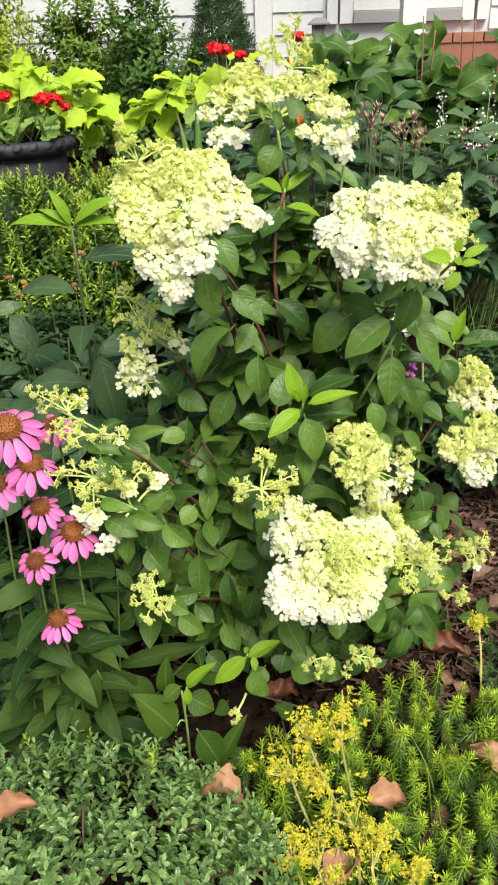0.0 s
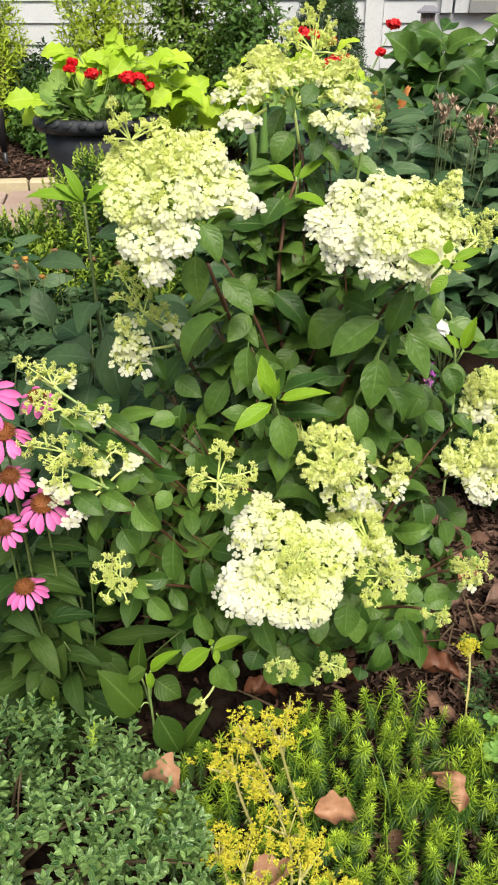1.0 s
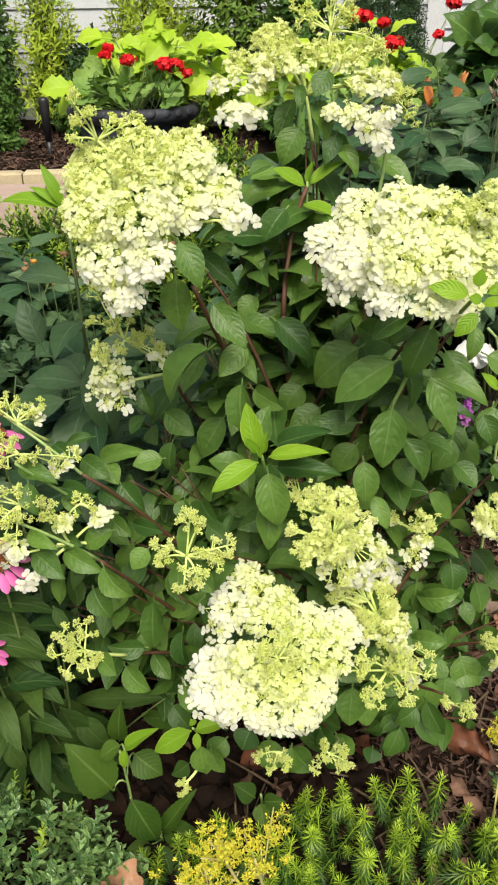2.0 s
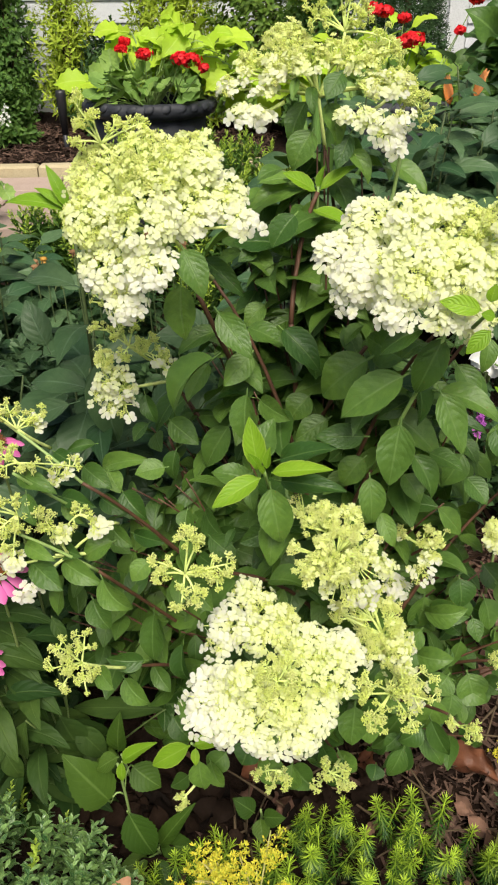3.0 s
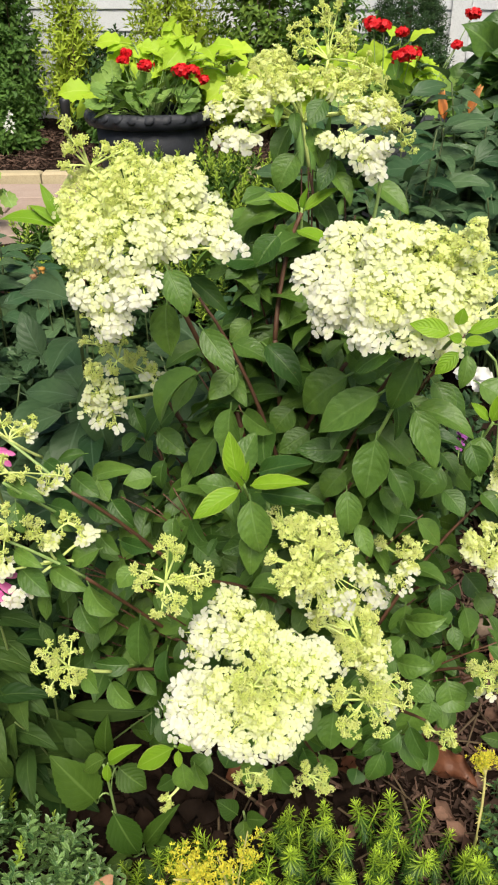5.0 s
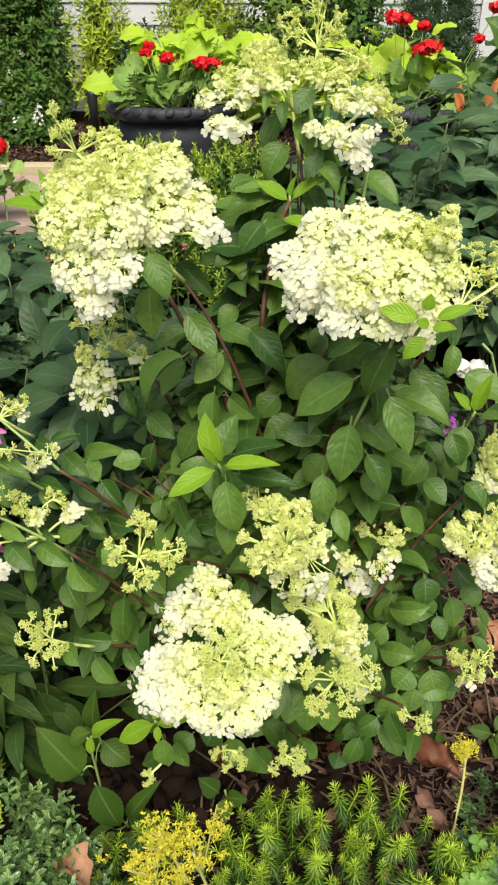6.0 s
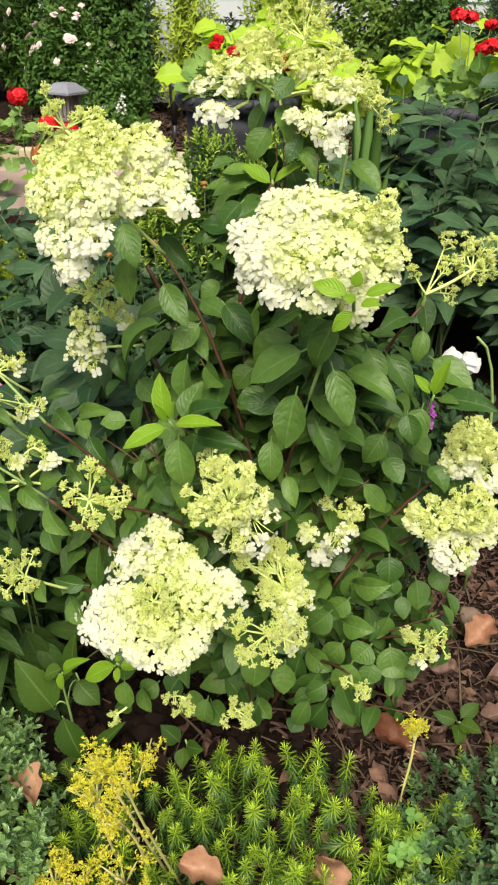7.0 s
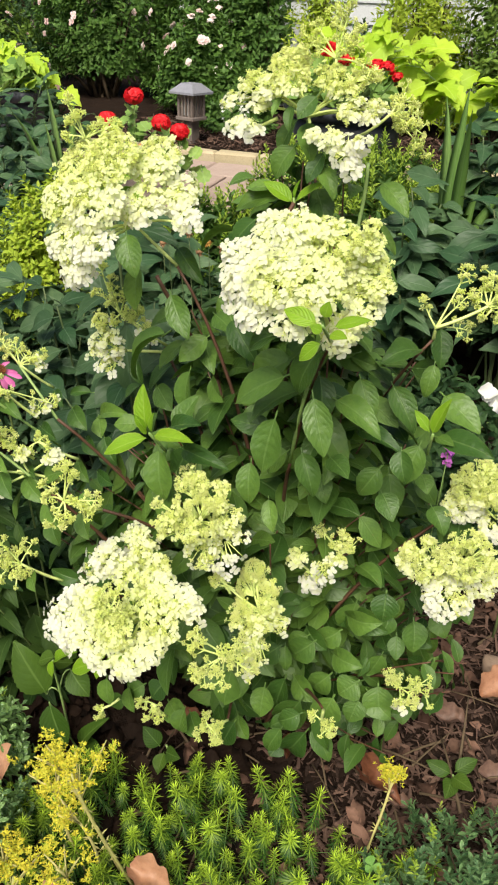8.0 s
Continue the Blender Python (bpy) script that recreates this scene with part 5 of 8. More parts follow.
SKIRT_LEAVES = [
    ((0.277, 1.136, 0.522), (0.252, 1.104, 0.492), 0.039),
    ((0.219, 1.154, 0.413), (0.222, 1.122, 0.340), 0.052),
    ((0.333, 1.216, 0.318), (0.297, 1.184, 0.290), 0.041),
    ((0.306, 1.196, 0.282), (0.287, 1.164, 0.220), 0.035),
    ((0.341, 1.256, 0.296), (0.383, 1.224, 0.233), 0.040),
    ((0.382, 1.366, 0.240), (0.357, 1.334, 0.211), 0.039),
    ((0.300, 1.236, 0.266), (0.270, 1.204, 0.240), 0.030),
    ((0.125, 1.136, 0.256), (0.126, 1.104, 0.202), 0.039),
    ((0.208, 1.186, 0.233), (0.192, 1.154, 0.167), 0.041),
    ((0.149, 1.176, 0.217), (0.204, 1.144, 0.245), 0.034),
    ((0.244, 1.216, 0.231), (0.274, 1.184, 0.260), 0.026),
    ((0.078, 1.156, 0.838), (0.159, 1.124, 0.893), 0.033),
    ((0.072, 1.191, 0.784), (0.169, 1.159, 0.808), 0.031),
    ((0.078, 1.136, 0.818), (0.103, 1.104, 0.735), 0.048),
]
EDGE_LEAVES = [
    ((0.365, 1.516, 0.412), (0.363, 1.484, 0.349), 0.034),
    ((0.309, 1.436, 0.416), (0.307, 1.404, 0.341), 0.061),
    ((0.356, 1.466, 0.330), (0.386, 1.434, 0.329), 0.036),
    ((0.367, 1.416, 0.271), (0.303, 1.384, 0.304), 0.031),
    ((0.363, 1.396, 0.333), (0.368, 1.364, 0.298), 0.023),
    ((0.387, 1.466, 0.264), (0.427, 1.434, 0.254), 0.039),
    ((0.396, 1.396, 0.265), (0.349, 1.364, 0.213), 0.046),
    ((0.429, 1.436, 0.232), (0.456, 1.404, 0.191), 0.045),
    ((0.419, 1.566, 0.328), (0.444, 1.534, 0.258), 0.031),
    ((0.328, 1.516, 0.710), (0.368, 1.484, 0.686), 0.036),
    ((0.372, 1.476, 0.718), (0.405, 1.444, 0.707), 0.033),
    ((0.416, 1.616, 0.369), (0.469, 1.584, 0.331), 0.055),
    ((0.262, 1.436, 0.380), (0.303, 1.404, 0.361), 0.046),
    ((0.278, 1.316, 0.397), (0.244, 1.284, 0.370), 0.037),
]
BACK_LEAVES = [
    ((0.298, 1.466, 0.872), (0.367, 1.434, 0.816), 0.043),
    ((0.327, 1.566, 0.952), (0.357, 1.534, 0.889), 0.038),
    ((0.349, 1.516, 0.907), (0.354, 1.484, 0.851), 0.031),
    ((0.366, 1.516, 0.856), (0.455, 1.484, 0.827), 0.053),
    ((0.267, 1.416, 0.792), (0.359, 1.384, 0.811), 0.034),
    ((0.335, 1.396, 0.756), (0.311, 1.364, 0.699), 0.044),
    ((0.338, 1.396, 0.709), (0.383, 1.364, 0.685), 0.041),
    ((0.272, 1.316, 0.893), (0.371, 1.284, 0.891), 0.042),
    ((0.274, 1.316, 0.791), (0.329, 1.284, 0.790), 0.036),
    ((0.404, 1.466, 0.670), (0.450, 1.434, 0.649), 0.040),
    ((0.304, 1.416, 0.514), (0.370, 1.384, 0.533), 0.041),
    ((0.347, 1.466, 0.539), (0.397, 1.434, 0.541), 0.038),
    ((0.405, 1.516, 0.330), (0.448, 1.484, 0.339), 0.045),
]
FOOT_LEAVES = [
    ((0.316, 1.286, 0.249), (0.250, 1.254, 0.171), 0.044),
    ((0.318, 1.276, 0.202), (0.279, 1.244, 0.108), 0.053),
    ((0.326, 1.276, 0.230), (0.384, 1.244, 0.187), 0.041),
    ((0.366, 1.396, 0.265), (0.332, 1.364, 0.236), 0.042),
    ((0.379, 1.376, 0.268), (0.445, 1.344, 0.261), 0.054),
    ((0.387, 1.416, 0.340), (0.376, 1.384, 0.289), 0.044),
    ((0.319, 1.346, 0.297), (0.286, 1.314, 0.246), 0.051),
    ((0.252, 1.286, 0.299), (0.243, 1.254, 0.199), 0.051),
    ((0.223, 1.346, 0.346), (0.294, 1.314, 0.337), 0.053),
    ((0.312, 1.416, 0.402), (0.386, 1.384, 0.415), 0.050),
    ((0.308, 1.376, 0.326), (0.357, 1.344, 0.335), 0.032),
    ((0.249, 1.276, 0.389), (0.272, 1.244, 0.354), 0.025),
    ((0.378, 1.436, 0.422), (0.386, 1.404, 0.386), 0.039),
]
UNDER_LEAVES = [
    ((0.046, 1.166, 0.240), (0.033, 1.134, 0.211), 0.051),
    ((0.003, 1.156, 0.214), (-0.026, 1.124, 0.186), 0.045),
    ((-0.081, 1.176, 0.090), (-0.108, 1.144, 0.080), 0.044),
    ((0.166, 1.186, 0.249), (0.191, 1.154, 0.239), 0.050),
    ((-0.026, 1.136, 0.208), (0.002, 1.104, 0.170), 0.041),
    ((0.262, 1.266, 0.127), (0.262, 1.234, 0.116), 0.041),
    ((-0.128, 1.216, 0.200), (-0.083, 1.184, 0.172), 0.048),
    ((-0.218, 1.256, 0.089), (-0.135, 1.224, 0.138), 0.046),
]
HEM_LEAVES = [
    ((0.303, 1.396, 0.406), (0.379, 1.364, 0.433), 0.054),
    ((0.364, 1.436, 0.470), (0.380, 1.404, 0.418), 0.055),
    ((0.415, 1.466, 0.410), (0.442, 1.434, 0.355), 0.052),
    ((0.438, 1.516, 0.402), (0.477, 1.484, 0.381), 0.046),
    ((0.398, 1.436, 0.382), (0.418, 1.404, 0.346), 0.033),
    ((0.301, 1.366, 0.325), (0.366, 1.334, 0.349), 0.049),
    ((0.248, 1.316, 0.271), (0.311, 1.284, 0.263), 0.051),
    ((0.373, 1.356, 0.305), (0.346, 1.324, 0.272), 0.056),
    ((0.402, 1.376, 0.300), (0.429, 1.344, 0.246), 0.062),
    ((0.432, 1.396, 0.272), (0.464, 1.364, 0.266), 0.045),
    ((0.299, 1.276, 0.276), (0.258, 1.244, 0.188), 0.062),
    ((0.353, 1.296, 0.306), (0.339, 1.264, 0.234), 0.061),
    ((0.382, 1.346, 0.272), (0.381, 1.314, 0.227), 0.045),
]
HEM_LEAVES_B = [
    ((0.303, 1.296, 0.415), (0.263, 1.264, 0.365), 0.053),
    ((0.237, 1.236, 0.311), (0.248, 1.204, 0.249), 0.047),
    ((0.190, 1.216, 0.209), (0.226, 1.184, 0.187), 0.044),
    ((0.051, 1.166, 0.192), (0.116, 1.134, 0.198), 0.049),
    ((0.117, 1.156, 0.222), (0.164, 1.124, 0.204), 0.054),
    ((0.314, 1.376, 0.385), (0.277, 1.344, 0.346), 0.049),
    ((0.302, 1.436, 0.496), (0.367, 1.404, 0.506), 0.050),
    ((0.248, 1.346, 0.382), (0.303, 1.314, 0.368), 0.048),
    ((0.249, 1.266, 0.392), (0.216, 1.234, 0.356), 0.047),
    ((0.468, 1.516, 0.465), (0.517, 1.484, 0.443), 0.040),
]
SHOWN = CROWN_LEAVES + CROWN_LEAVES_B + SIDE_LEAVES + MIDDLE_LEAVES + LEFT_LEAVES + LOW_LEAVES + SKIRT_LEAVES + EDGE_LEAVES + BACK_LEAVES + FOOT_LEAVES + UNDER_LEAVES + HEM_LEAVES + HEM_LEAVES_B
for base, tip, w in SHOWN:
    LOBES.append([*((np.array(base) + np.array(tip)) / 2), 0.4 * w + 0.012])


def set_leaf(name, me, reach, width, base, tip, w, facing, parent):
    """Lay a leaf mesh from base to tip, w wide, its face turned along facing."""
    base, tip = np.array(base), np.array(tip)
    y = tip - base
    m = Matrix(frames(base, y, facing, float(np.linalg.norm(y)) / reach)[0].tolist())
    return piece(name, me, parent, m @ Matrix.Diagonal((w / (width * m.to_scale()[0]), 1.0, 1.0, 1.0)))


def shown_leaves():
    rng = np.random.default_rng(17)
    for j, (base, tip, w) in enumerate(SHOWN):
        k = j % 5
        # blades lean a little outwards, away from the middle of the bush
        out = 0.5 * unit(np.array(base) - np.array([0.1, 1.6, 0.6]))
        set_leaf("leaf", LEAF_MESH[k], LEAF_REACH[k], 0.0495, base, tip, w, np.array([0.1, -0.55, 0.72]) + out + rng.normal(0, 0.2, 3), hyd)


MAIN_STEMS = [
    ((0.182, 1.52, 1.195), (0.178, 1.54, 1.12), (0.15, 1.52, 0.95), 0.0034, False),
    ((-0.07, 1.30, 1.01), (-0.05, 1.34, 0.92), (-0.019, 1.40, 0.80), 0.0042, True),
    ((-0.019, 1.40, 0.80), (0.02, 1.43, 0.6), (0.09, 1.46, 0.3), 0.005, True),
    ((0.062, 1.50, 1.118), (0.032, 1.485, 1.05), (0.042, 1.42, 0.93), 0.0042, True),
    ((0.042, 1.42, 0.93), (0.06, 1.43, 0.7), (0.1, 1.46, 0.3), 0.005, True),
    ((0.28, 1.25, 1.007), (0.25, 1.26, 0.90), (0.197, 1.33, 0.738), 0.0032, False),
    ((0.197, 1.33, 0.738), (0.15, 1.38, 0.62), (0.12, 1.45, 0.3), 0.004, True),
]
SIDE_STEMS = [
    ((0.167, 1.38, 0.921), (0.13, 1.405, 0.85), (0.092, 1.43, 0.75), 0.004, True),
    ((-0.304, 1.08, 0.704), (-0.24, 1.09, 0.68), (-0.193, 1.13, 0.609), 0.0028, False),
    ((-0.193, 1.13, 0.609), (-0.16, 1.2, 0.50), (-0.05, 1.34, 0.25), 0.0034, True),
    ((-0.38, 1.22, 0.803), (-0.31, 1.2, 0.78), (-0.24, 1.2, 0.72), 0.0028, False),
    ((-0.24, 1.2, 0.72), (-0.15, 1.3, 0.58), (0.0, 1.42, 0.25), 0.0034, True),
    ((-0.282, 1.09, 0.80), (-0.268, 1.13, 0.745), (-0.24, 1.2, 0.66), 0.0026, False),
    ((-0.179, 1.42, 0.69), (-0.155, 1.42, 0.62), (-0.135, 1.42, 0.50), 0.003, True),
]


def build_hydrangea():
    rng = np.random.default_rng(42)
    lob = np.array(LOBES)
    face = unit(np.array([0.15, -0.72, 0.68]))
    for a, b, c, r, old in MAIN_STEMS + SIDE_STEMS:
        part("stem", tube(Geo(), bez(a, b, c, 9), r * 0.85, r, 7), HYD_STEM if old else STALK_GREEN, hyd)
    stems = [(f, True) for f in feet]
    # leafy side shoots that fill the bush behind the clear leaves
    d, reach = lump(rng, 150, -0.75, 14, 0.25)
    for k in range(len(d)):
        e = np.array([0.1, 1.47, 0.55]) + d[k] * np.array([0.41, 0.37, 0.48]) * reach[k] * rng.uniform(0.6, 0.98)
        if e[2] > 0.12:
            stems.append((e, False))
    d, reach = lump(rng, 76, -0.6, 14, 0.2)
    for k in range(len(d)):
        e = np.array([0.07, 1.41, 0.34]) + d[k] * np.array([0.43, 0.29, 0.28]) * reach[k] * rng.uniform(0.8, 1.0)
        if e[2] > 0.1:
            stems.append((e, False))
    d, reach = lump(rng, 40, -0.8, 10, 0.2)
    for k in range(len(d)):
        stems.append((np.array([-0.2, 1.31, 0.4]) + d[k] * np.array([0.18, 0.14, 0.3]) * reach[k] * rng.uniform(0.6, 1.0), False))
    d, reach = lump(rng, 20, -0.6, 10, 0.15)
    for k in range(len(d)):
        stems.append((np.array([0.06, 1.55, 1.05]) + d[k] * np.array([0.14, 0.08, 0.13]) * reach[k], False))
    small = len(stems)
    d, reach = lump(rng, 60, -0.8, 12, 0.2)
    for k in range(len(d)):
        e = np.array([0.38, 1.47, 0.27]) + d[k] * np.array([0.17, 0.17, 0.26]) * reach[k] * rng.uniform(0.6, 1.0)
        if e[2] > 0.06:
            stems.append((e, False))
    poses = []
    for i, (e, flowering) in enumerate(stems):
        e = np.array(e)
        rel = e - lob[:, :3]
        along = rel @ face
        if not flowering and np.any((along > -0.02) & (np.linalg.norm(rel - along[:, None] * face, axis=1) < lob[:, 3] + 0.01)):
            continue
        b = HYD + np.array([*rng.normal(0, 0.05, 2), -0.02])
        h = e[2]
        ctrl = b * 0.45 + e * 0.55
        ctrl[2] = h * (0.75 if flowering else 0.6)
        ctrl[:2] = b[:2] + (e[:2] - b[:2]) * (0.3 if h > 0.5 else 0.55)
        pts = bez(b, ctrl, e, 14)
        part("stem", tube(Geo(), pts, 0.0055 if flowering else 0.0032, 0.0024 if flowering else 0.0014, 6), HYD_STEM, hyd)
        seg = np.linalg.norm(np.diff(pts, axis=0), axis=1)
        total = float(seg.sum())
        cum = np.concatenate([[0], np.cumsum(seg)])
        s, turn = total - rng.uniform(0.0, 0.02) - (0.02 if flowering else 0.0), rng.uniform(0, TAU)
        while s > total * 0.25:
            p = np.array([np.interp(s, cum, pts[:, a]) for a in range(3)])
            k = min(int(np.searchsorted(cum, s)), len(pts) - 1)
            ax = unit(pts[k] - pts[k - 1])
            X = unit(np.cross(ax, np.array([0.3, 0.2, 1.0])))
            Y = np.cross(ax, X)
            for side in (0, math.pi):
                a = turn + side + rng.normal(0, 0.2)
                out = X * math.cos(a) + Y * math.sin(a)
                yd = unit(out + ax * 0.25 + np.array([0, 0, -0.3]) + rng.normal(0, 0.2, 3))
                zd = np.array([0, 0, 0.5]) + 0.55 * unit(face + 0.6 * unit(p - np.array([0.1, 1.5, 0.4]))) + rng.normal(0, 0.45, 3)
                poses.append((p, yd, zd, rng.uniform(0.62, 1.05) * (0.8 if s > total - 0.03 else 1.0) * (1.0 + 0.15 * min(max((p[2] - 0.5) / 0.3, 0), 1)) * (0.75 if i >= small else 1.0)))
            turn += math.pi / 2
            s -= rng.uniform(0.045, 0.07)
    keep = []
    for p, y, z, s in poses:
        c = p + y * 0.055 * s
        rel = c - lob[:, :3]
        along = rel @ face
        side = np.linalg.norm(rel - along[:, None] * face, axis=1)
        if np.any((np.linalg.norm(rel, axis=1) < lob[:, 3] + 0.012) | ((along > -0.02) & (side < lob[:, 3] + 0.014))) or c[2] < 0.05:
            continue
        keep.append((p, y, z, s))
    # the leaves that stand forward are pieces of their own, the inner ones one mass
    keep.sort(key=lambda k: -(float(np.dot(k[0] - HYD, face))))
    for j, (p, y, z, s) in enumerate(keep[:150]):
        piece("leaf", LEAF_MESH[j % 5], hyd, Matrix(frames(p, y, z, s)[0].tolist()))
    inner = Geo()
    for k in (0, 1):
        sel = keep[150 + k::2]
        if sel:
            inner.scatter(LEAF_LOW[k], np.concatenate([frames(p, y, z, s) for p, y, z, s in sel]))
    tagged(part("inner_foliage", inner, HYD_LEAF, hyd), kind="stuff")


build_hydrangea()
shown_leaves()

YOUNG_TPL = hydrangea_leaf(0.075, 0.030, 0.3, 0.4, 0.01, 0.2, 12, 4, 0.002)
YOUNG_REACH = float(np.linalg.norm(YOUNG_TPL[0][12 * 5 + 2]))
YOUNG_MESH = Geo().add(*YOUNG_TPL).mesh("young_leaf", YOUNG_LEAF)


def young_shoot(seed, at, leaves, axis=(0.05, -0.6, 0.78), grown=9):
    """A fresh shoot with its bright leaves; those from number grown on have darkened."""
    rng = np.random.default_rng(seed)
    at, ax = np.array(at, float), unit(np.array(axis, float))
    sh = part("shoot", tube(Geo(), bez(at - ax * 0.06, at - ax * 0.03, at + ax * 0.006, 5), 0.0028, 0.0022, 6), STALK_GREEN, hyd, "bright green young shoot")
    for j, (base, tip, w) in enumerate(leaves):
        facing = ax + np.array([0.0, -0.2, 0.3]) + rng.normal(0, 0.12, 3)
        if j < grown:
            set_leaf("young_leaf", YOUNG_MESH, YOUNG_REACH, 0.0297, base, tip, w, facing, sh)
        else:
            set_leaf("leaf", LEAF_MESH[1], LEAF_REACH[1], 0.0495, base, tip, w, facing, sh)


young_shoot(1, (0.075, 1.121, 0.840), [((0.066, 1.120, 0.848), (0.052, 1.130, 0.914), 0.030), ((0.084, 1.120, 0.843), (0.163, 1.110, 0.870), 0.024), ((0.071, 1.115, 0.836), (0.015, 1.075, 0.808), 0.032), ((0.070, 1.115, 0.850), (0.059, 1.105, 0.876), 0.014), ((0.077, 1.120, 0.848), (0.081, 1.120, 0.880), 0.012), ((0.077, 1.110, 0.847), (0.071, 1.100, 0.867), 0.008)])
young_shoot(2, (-0.033, 1.075, 0.323), [((-0.035, 1.070, 0.323), (-0.100, 1.050, 0.274), 0.036), ((-0.032, 1.080, 0.312), (0.032, 1.100, 0.338), 0.029), ((-0.032, 1.080, 0.326), (-0.038, 1.080, 0.338), 0.013), ((-0.021, 1.060, 0.335), (-0.017, 1.045, 0.310), 0.015), ((-0.025, 1.080, 0.286), (-0.012, 1.060, 0.219), 0.041)], (0.1, -0.55, 0.82), 4)
young_shoot(3, (0.062, 1.500, 1.120), [((0.058, 1.500, 1.119), (0.013, 1.480, 1.150), 0.031), ((0.065, 1.500, 1.121), (0.118, 1.510, 1.161), 0.029), ((0.062, 1.500, 1.122), (0.069, 1.500, 1.157), 0.016), ((0.064, 1.460, 1.100), (0.126, 1.430, 1.091), 0.035), ((0.029, 1.500, 1.136), (-0.030, 1.480, 1.136), 0.036)], (0.05, -0.3, 0.95), 4)
young_shoot(4, (0.401, 1.420, 0.826), [((0.400, 1.420, 0.831), (0.417, 1.420, 0.897), 0.024), ((0.395, 1.420, 0.832), (0.366, 1.420, 0.861), 0.018), ((0.404, 1.420, 0.827), (0.504, 1.390, 0.852), 0.042), ((0.389, 1.410, 0.818), (0.382, 1.370, 0.747), 0.047), ((0.408, 1.410, 0.830), (0.445, 1.390, 0.845), 0.020)], (0.2, -0.45, 0.85), 2)
young_shoot(5, (0.322, 1.178, 1.063), [((0.314, 1.175, 1.066), (0.267, 1.170, 1.076), 0.025), ((0.327, 1.165, 1.047), (0.303, 1.155, 1.020), 0.021), ((0.335, 1.185, 1.065), (0.377, 1.195, 1.083), 0.017), ((0.322, 1.180, 1.075), (0.326, 1.180, 1.096), 0.017), ((0.332, 1.180, 1.055), (0.360, 1.170, 1.062), 0.016), ((0.329, 1.165, 1.063), (0.314, 1.160, 1.068), 0.014)], (0.2, -0.75, 0.6))


# ---- coneflowers ----
def coneflower(seed, base, head, size=1.0, tilt=(0.1, -0.5, 0.86), leaves=14):
    rng = np.random.default_rng(seed)
    base, head, ax = np.array(base, float), np.array(head, float), unit(np.array(tilt, float))
    root = thing("coneflower", base, "pink coneflower with an orange-brown cone and lance leaves", "flower", "coneflowers beside the hydrangea")
    pts = bez(base, (base * 0.4 + head * 0.6) + np.array([0, 0.02, 0.05]), head - ax * 0.004, 10)
    part("stem", tube(Geo(), pts, 0.0028, 0.0021, 6), CONE_STEM, root)
    M = frames(head, np.cross(ax, np.array([1.0, 0.1, 0])), ax, size)[0]
    disc = Geo()
    r, n = 0.017, 120
    i = np.arange(n) + 0.5
    th = np.arccos(1 - 0.95 * i / n)
    ph = i * GOLD
    N = np.stack([np.sin(th) * np.cos(ph), np.sin(th) * np.sin(ph), np.cos(th)], -1)
    V, Q, T, UV = ball(4, 10, 0.7)
    disc.add((V * r) @ M[:3, :3].T + M[:3, 3], Q, T, UV)
    spike = (np.array([(-0.3, 0, -0.3), (0.3, 0, -0.3), (0, 0, 0.3), (0, 1.0, 0)]) * 0.0042, np.zeros((0, 4), int), np.array([(0, 1, 3), (1, 2, 3), (2, 0, 3)]), np.full((4, 2), 0.5))
    W = (N * r * np.array([1, 1, 0.7])) @ M[:3, :3].T + M[:3, 3]
    disc.scatter(spike, frames(W, N @ M[:3, :3].T, np.cross(N, np.array([0.3, 0.2, 0.9])) @ M[:3, :3].T, 1.0))
    flower = part("cone", disc, CONE, root, "spiny orange-brown cone", False)
    tpl = leaf(0.036, 0.0142, 5, 2, -0.25, 0.8, 0.64, 0.55, 0.03)
    me = Geo().add(*tpl).mesh("petal", PINK)
    k = 13
    for j in range(k):
        a = TAU * j / k + rng.normal(0, 0.08)
        o = np.array([math.cos(a), math.sin(a), -0.36 + rng.normal(0, 0.12)])
        p = np.array([math.cos(a) * 0.012, math.sin(a) * 0.012, -0.002])
        piece("petal", me, flower, Matrix(frames(M[:3, :3] @ p + head, M[:3, :3] @ o, M[:3, :3] @ np.array([math.cos(a) * 0.3, math.sin(a) * 0.3, 1.0]), size * rng.uniform(0.85, 1.1))[0].tolist()))
    ltpl = leaf(0.12, 0.044, 7, 2, 0.3, 1.1, 0.38, 0.85, 0.03, stalk=0.02)
    lm = Geo().add(*ltpl).mesh("leaf", CONE_LEAF)
    for j in range(leaves):
        f = 0.02 + 0.75 * (j / leaves) ** 1.6
        p = pts[int(f * 9)]
        a = j * GOLD + rng.uniform(0, 1)
        o = np.array([math.cos(a), math.sin(a) * 0.8, rng.uniform(-0.2, 0.5)])
        piece("leaf", lm, root, Matrix(frames(p, o, np.array([0, -0.3, 1.0]) + rng.normal(0, 0.2, 3), rng.uniform(0.8, 1.3) * (1.15 - 0.5 * f))[0].tolist()))


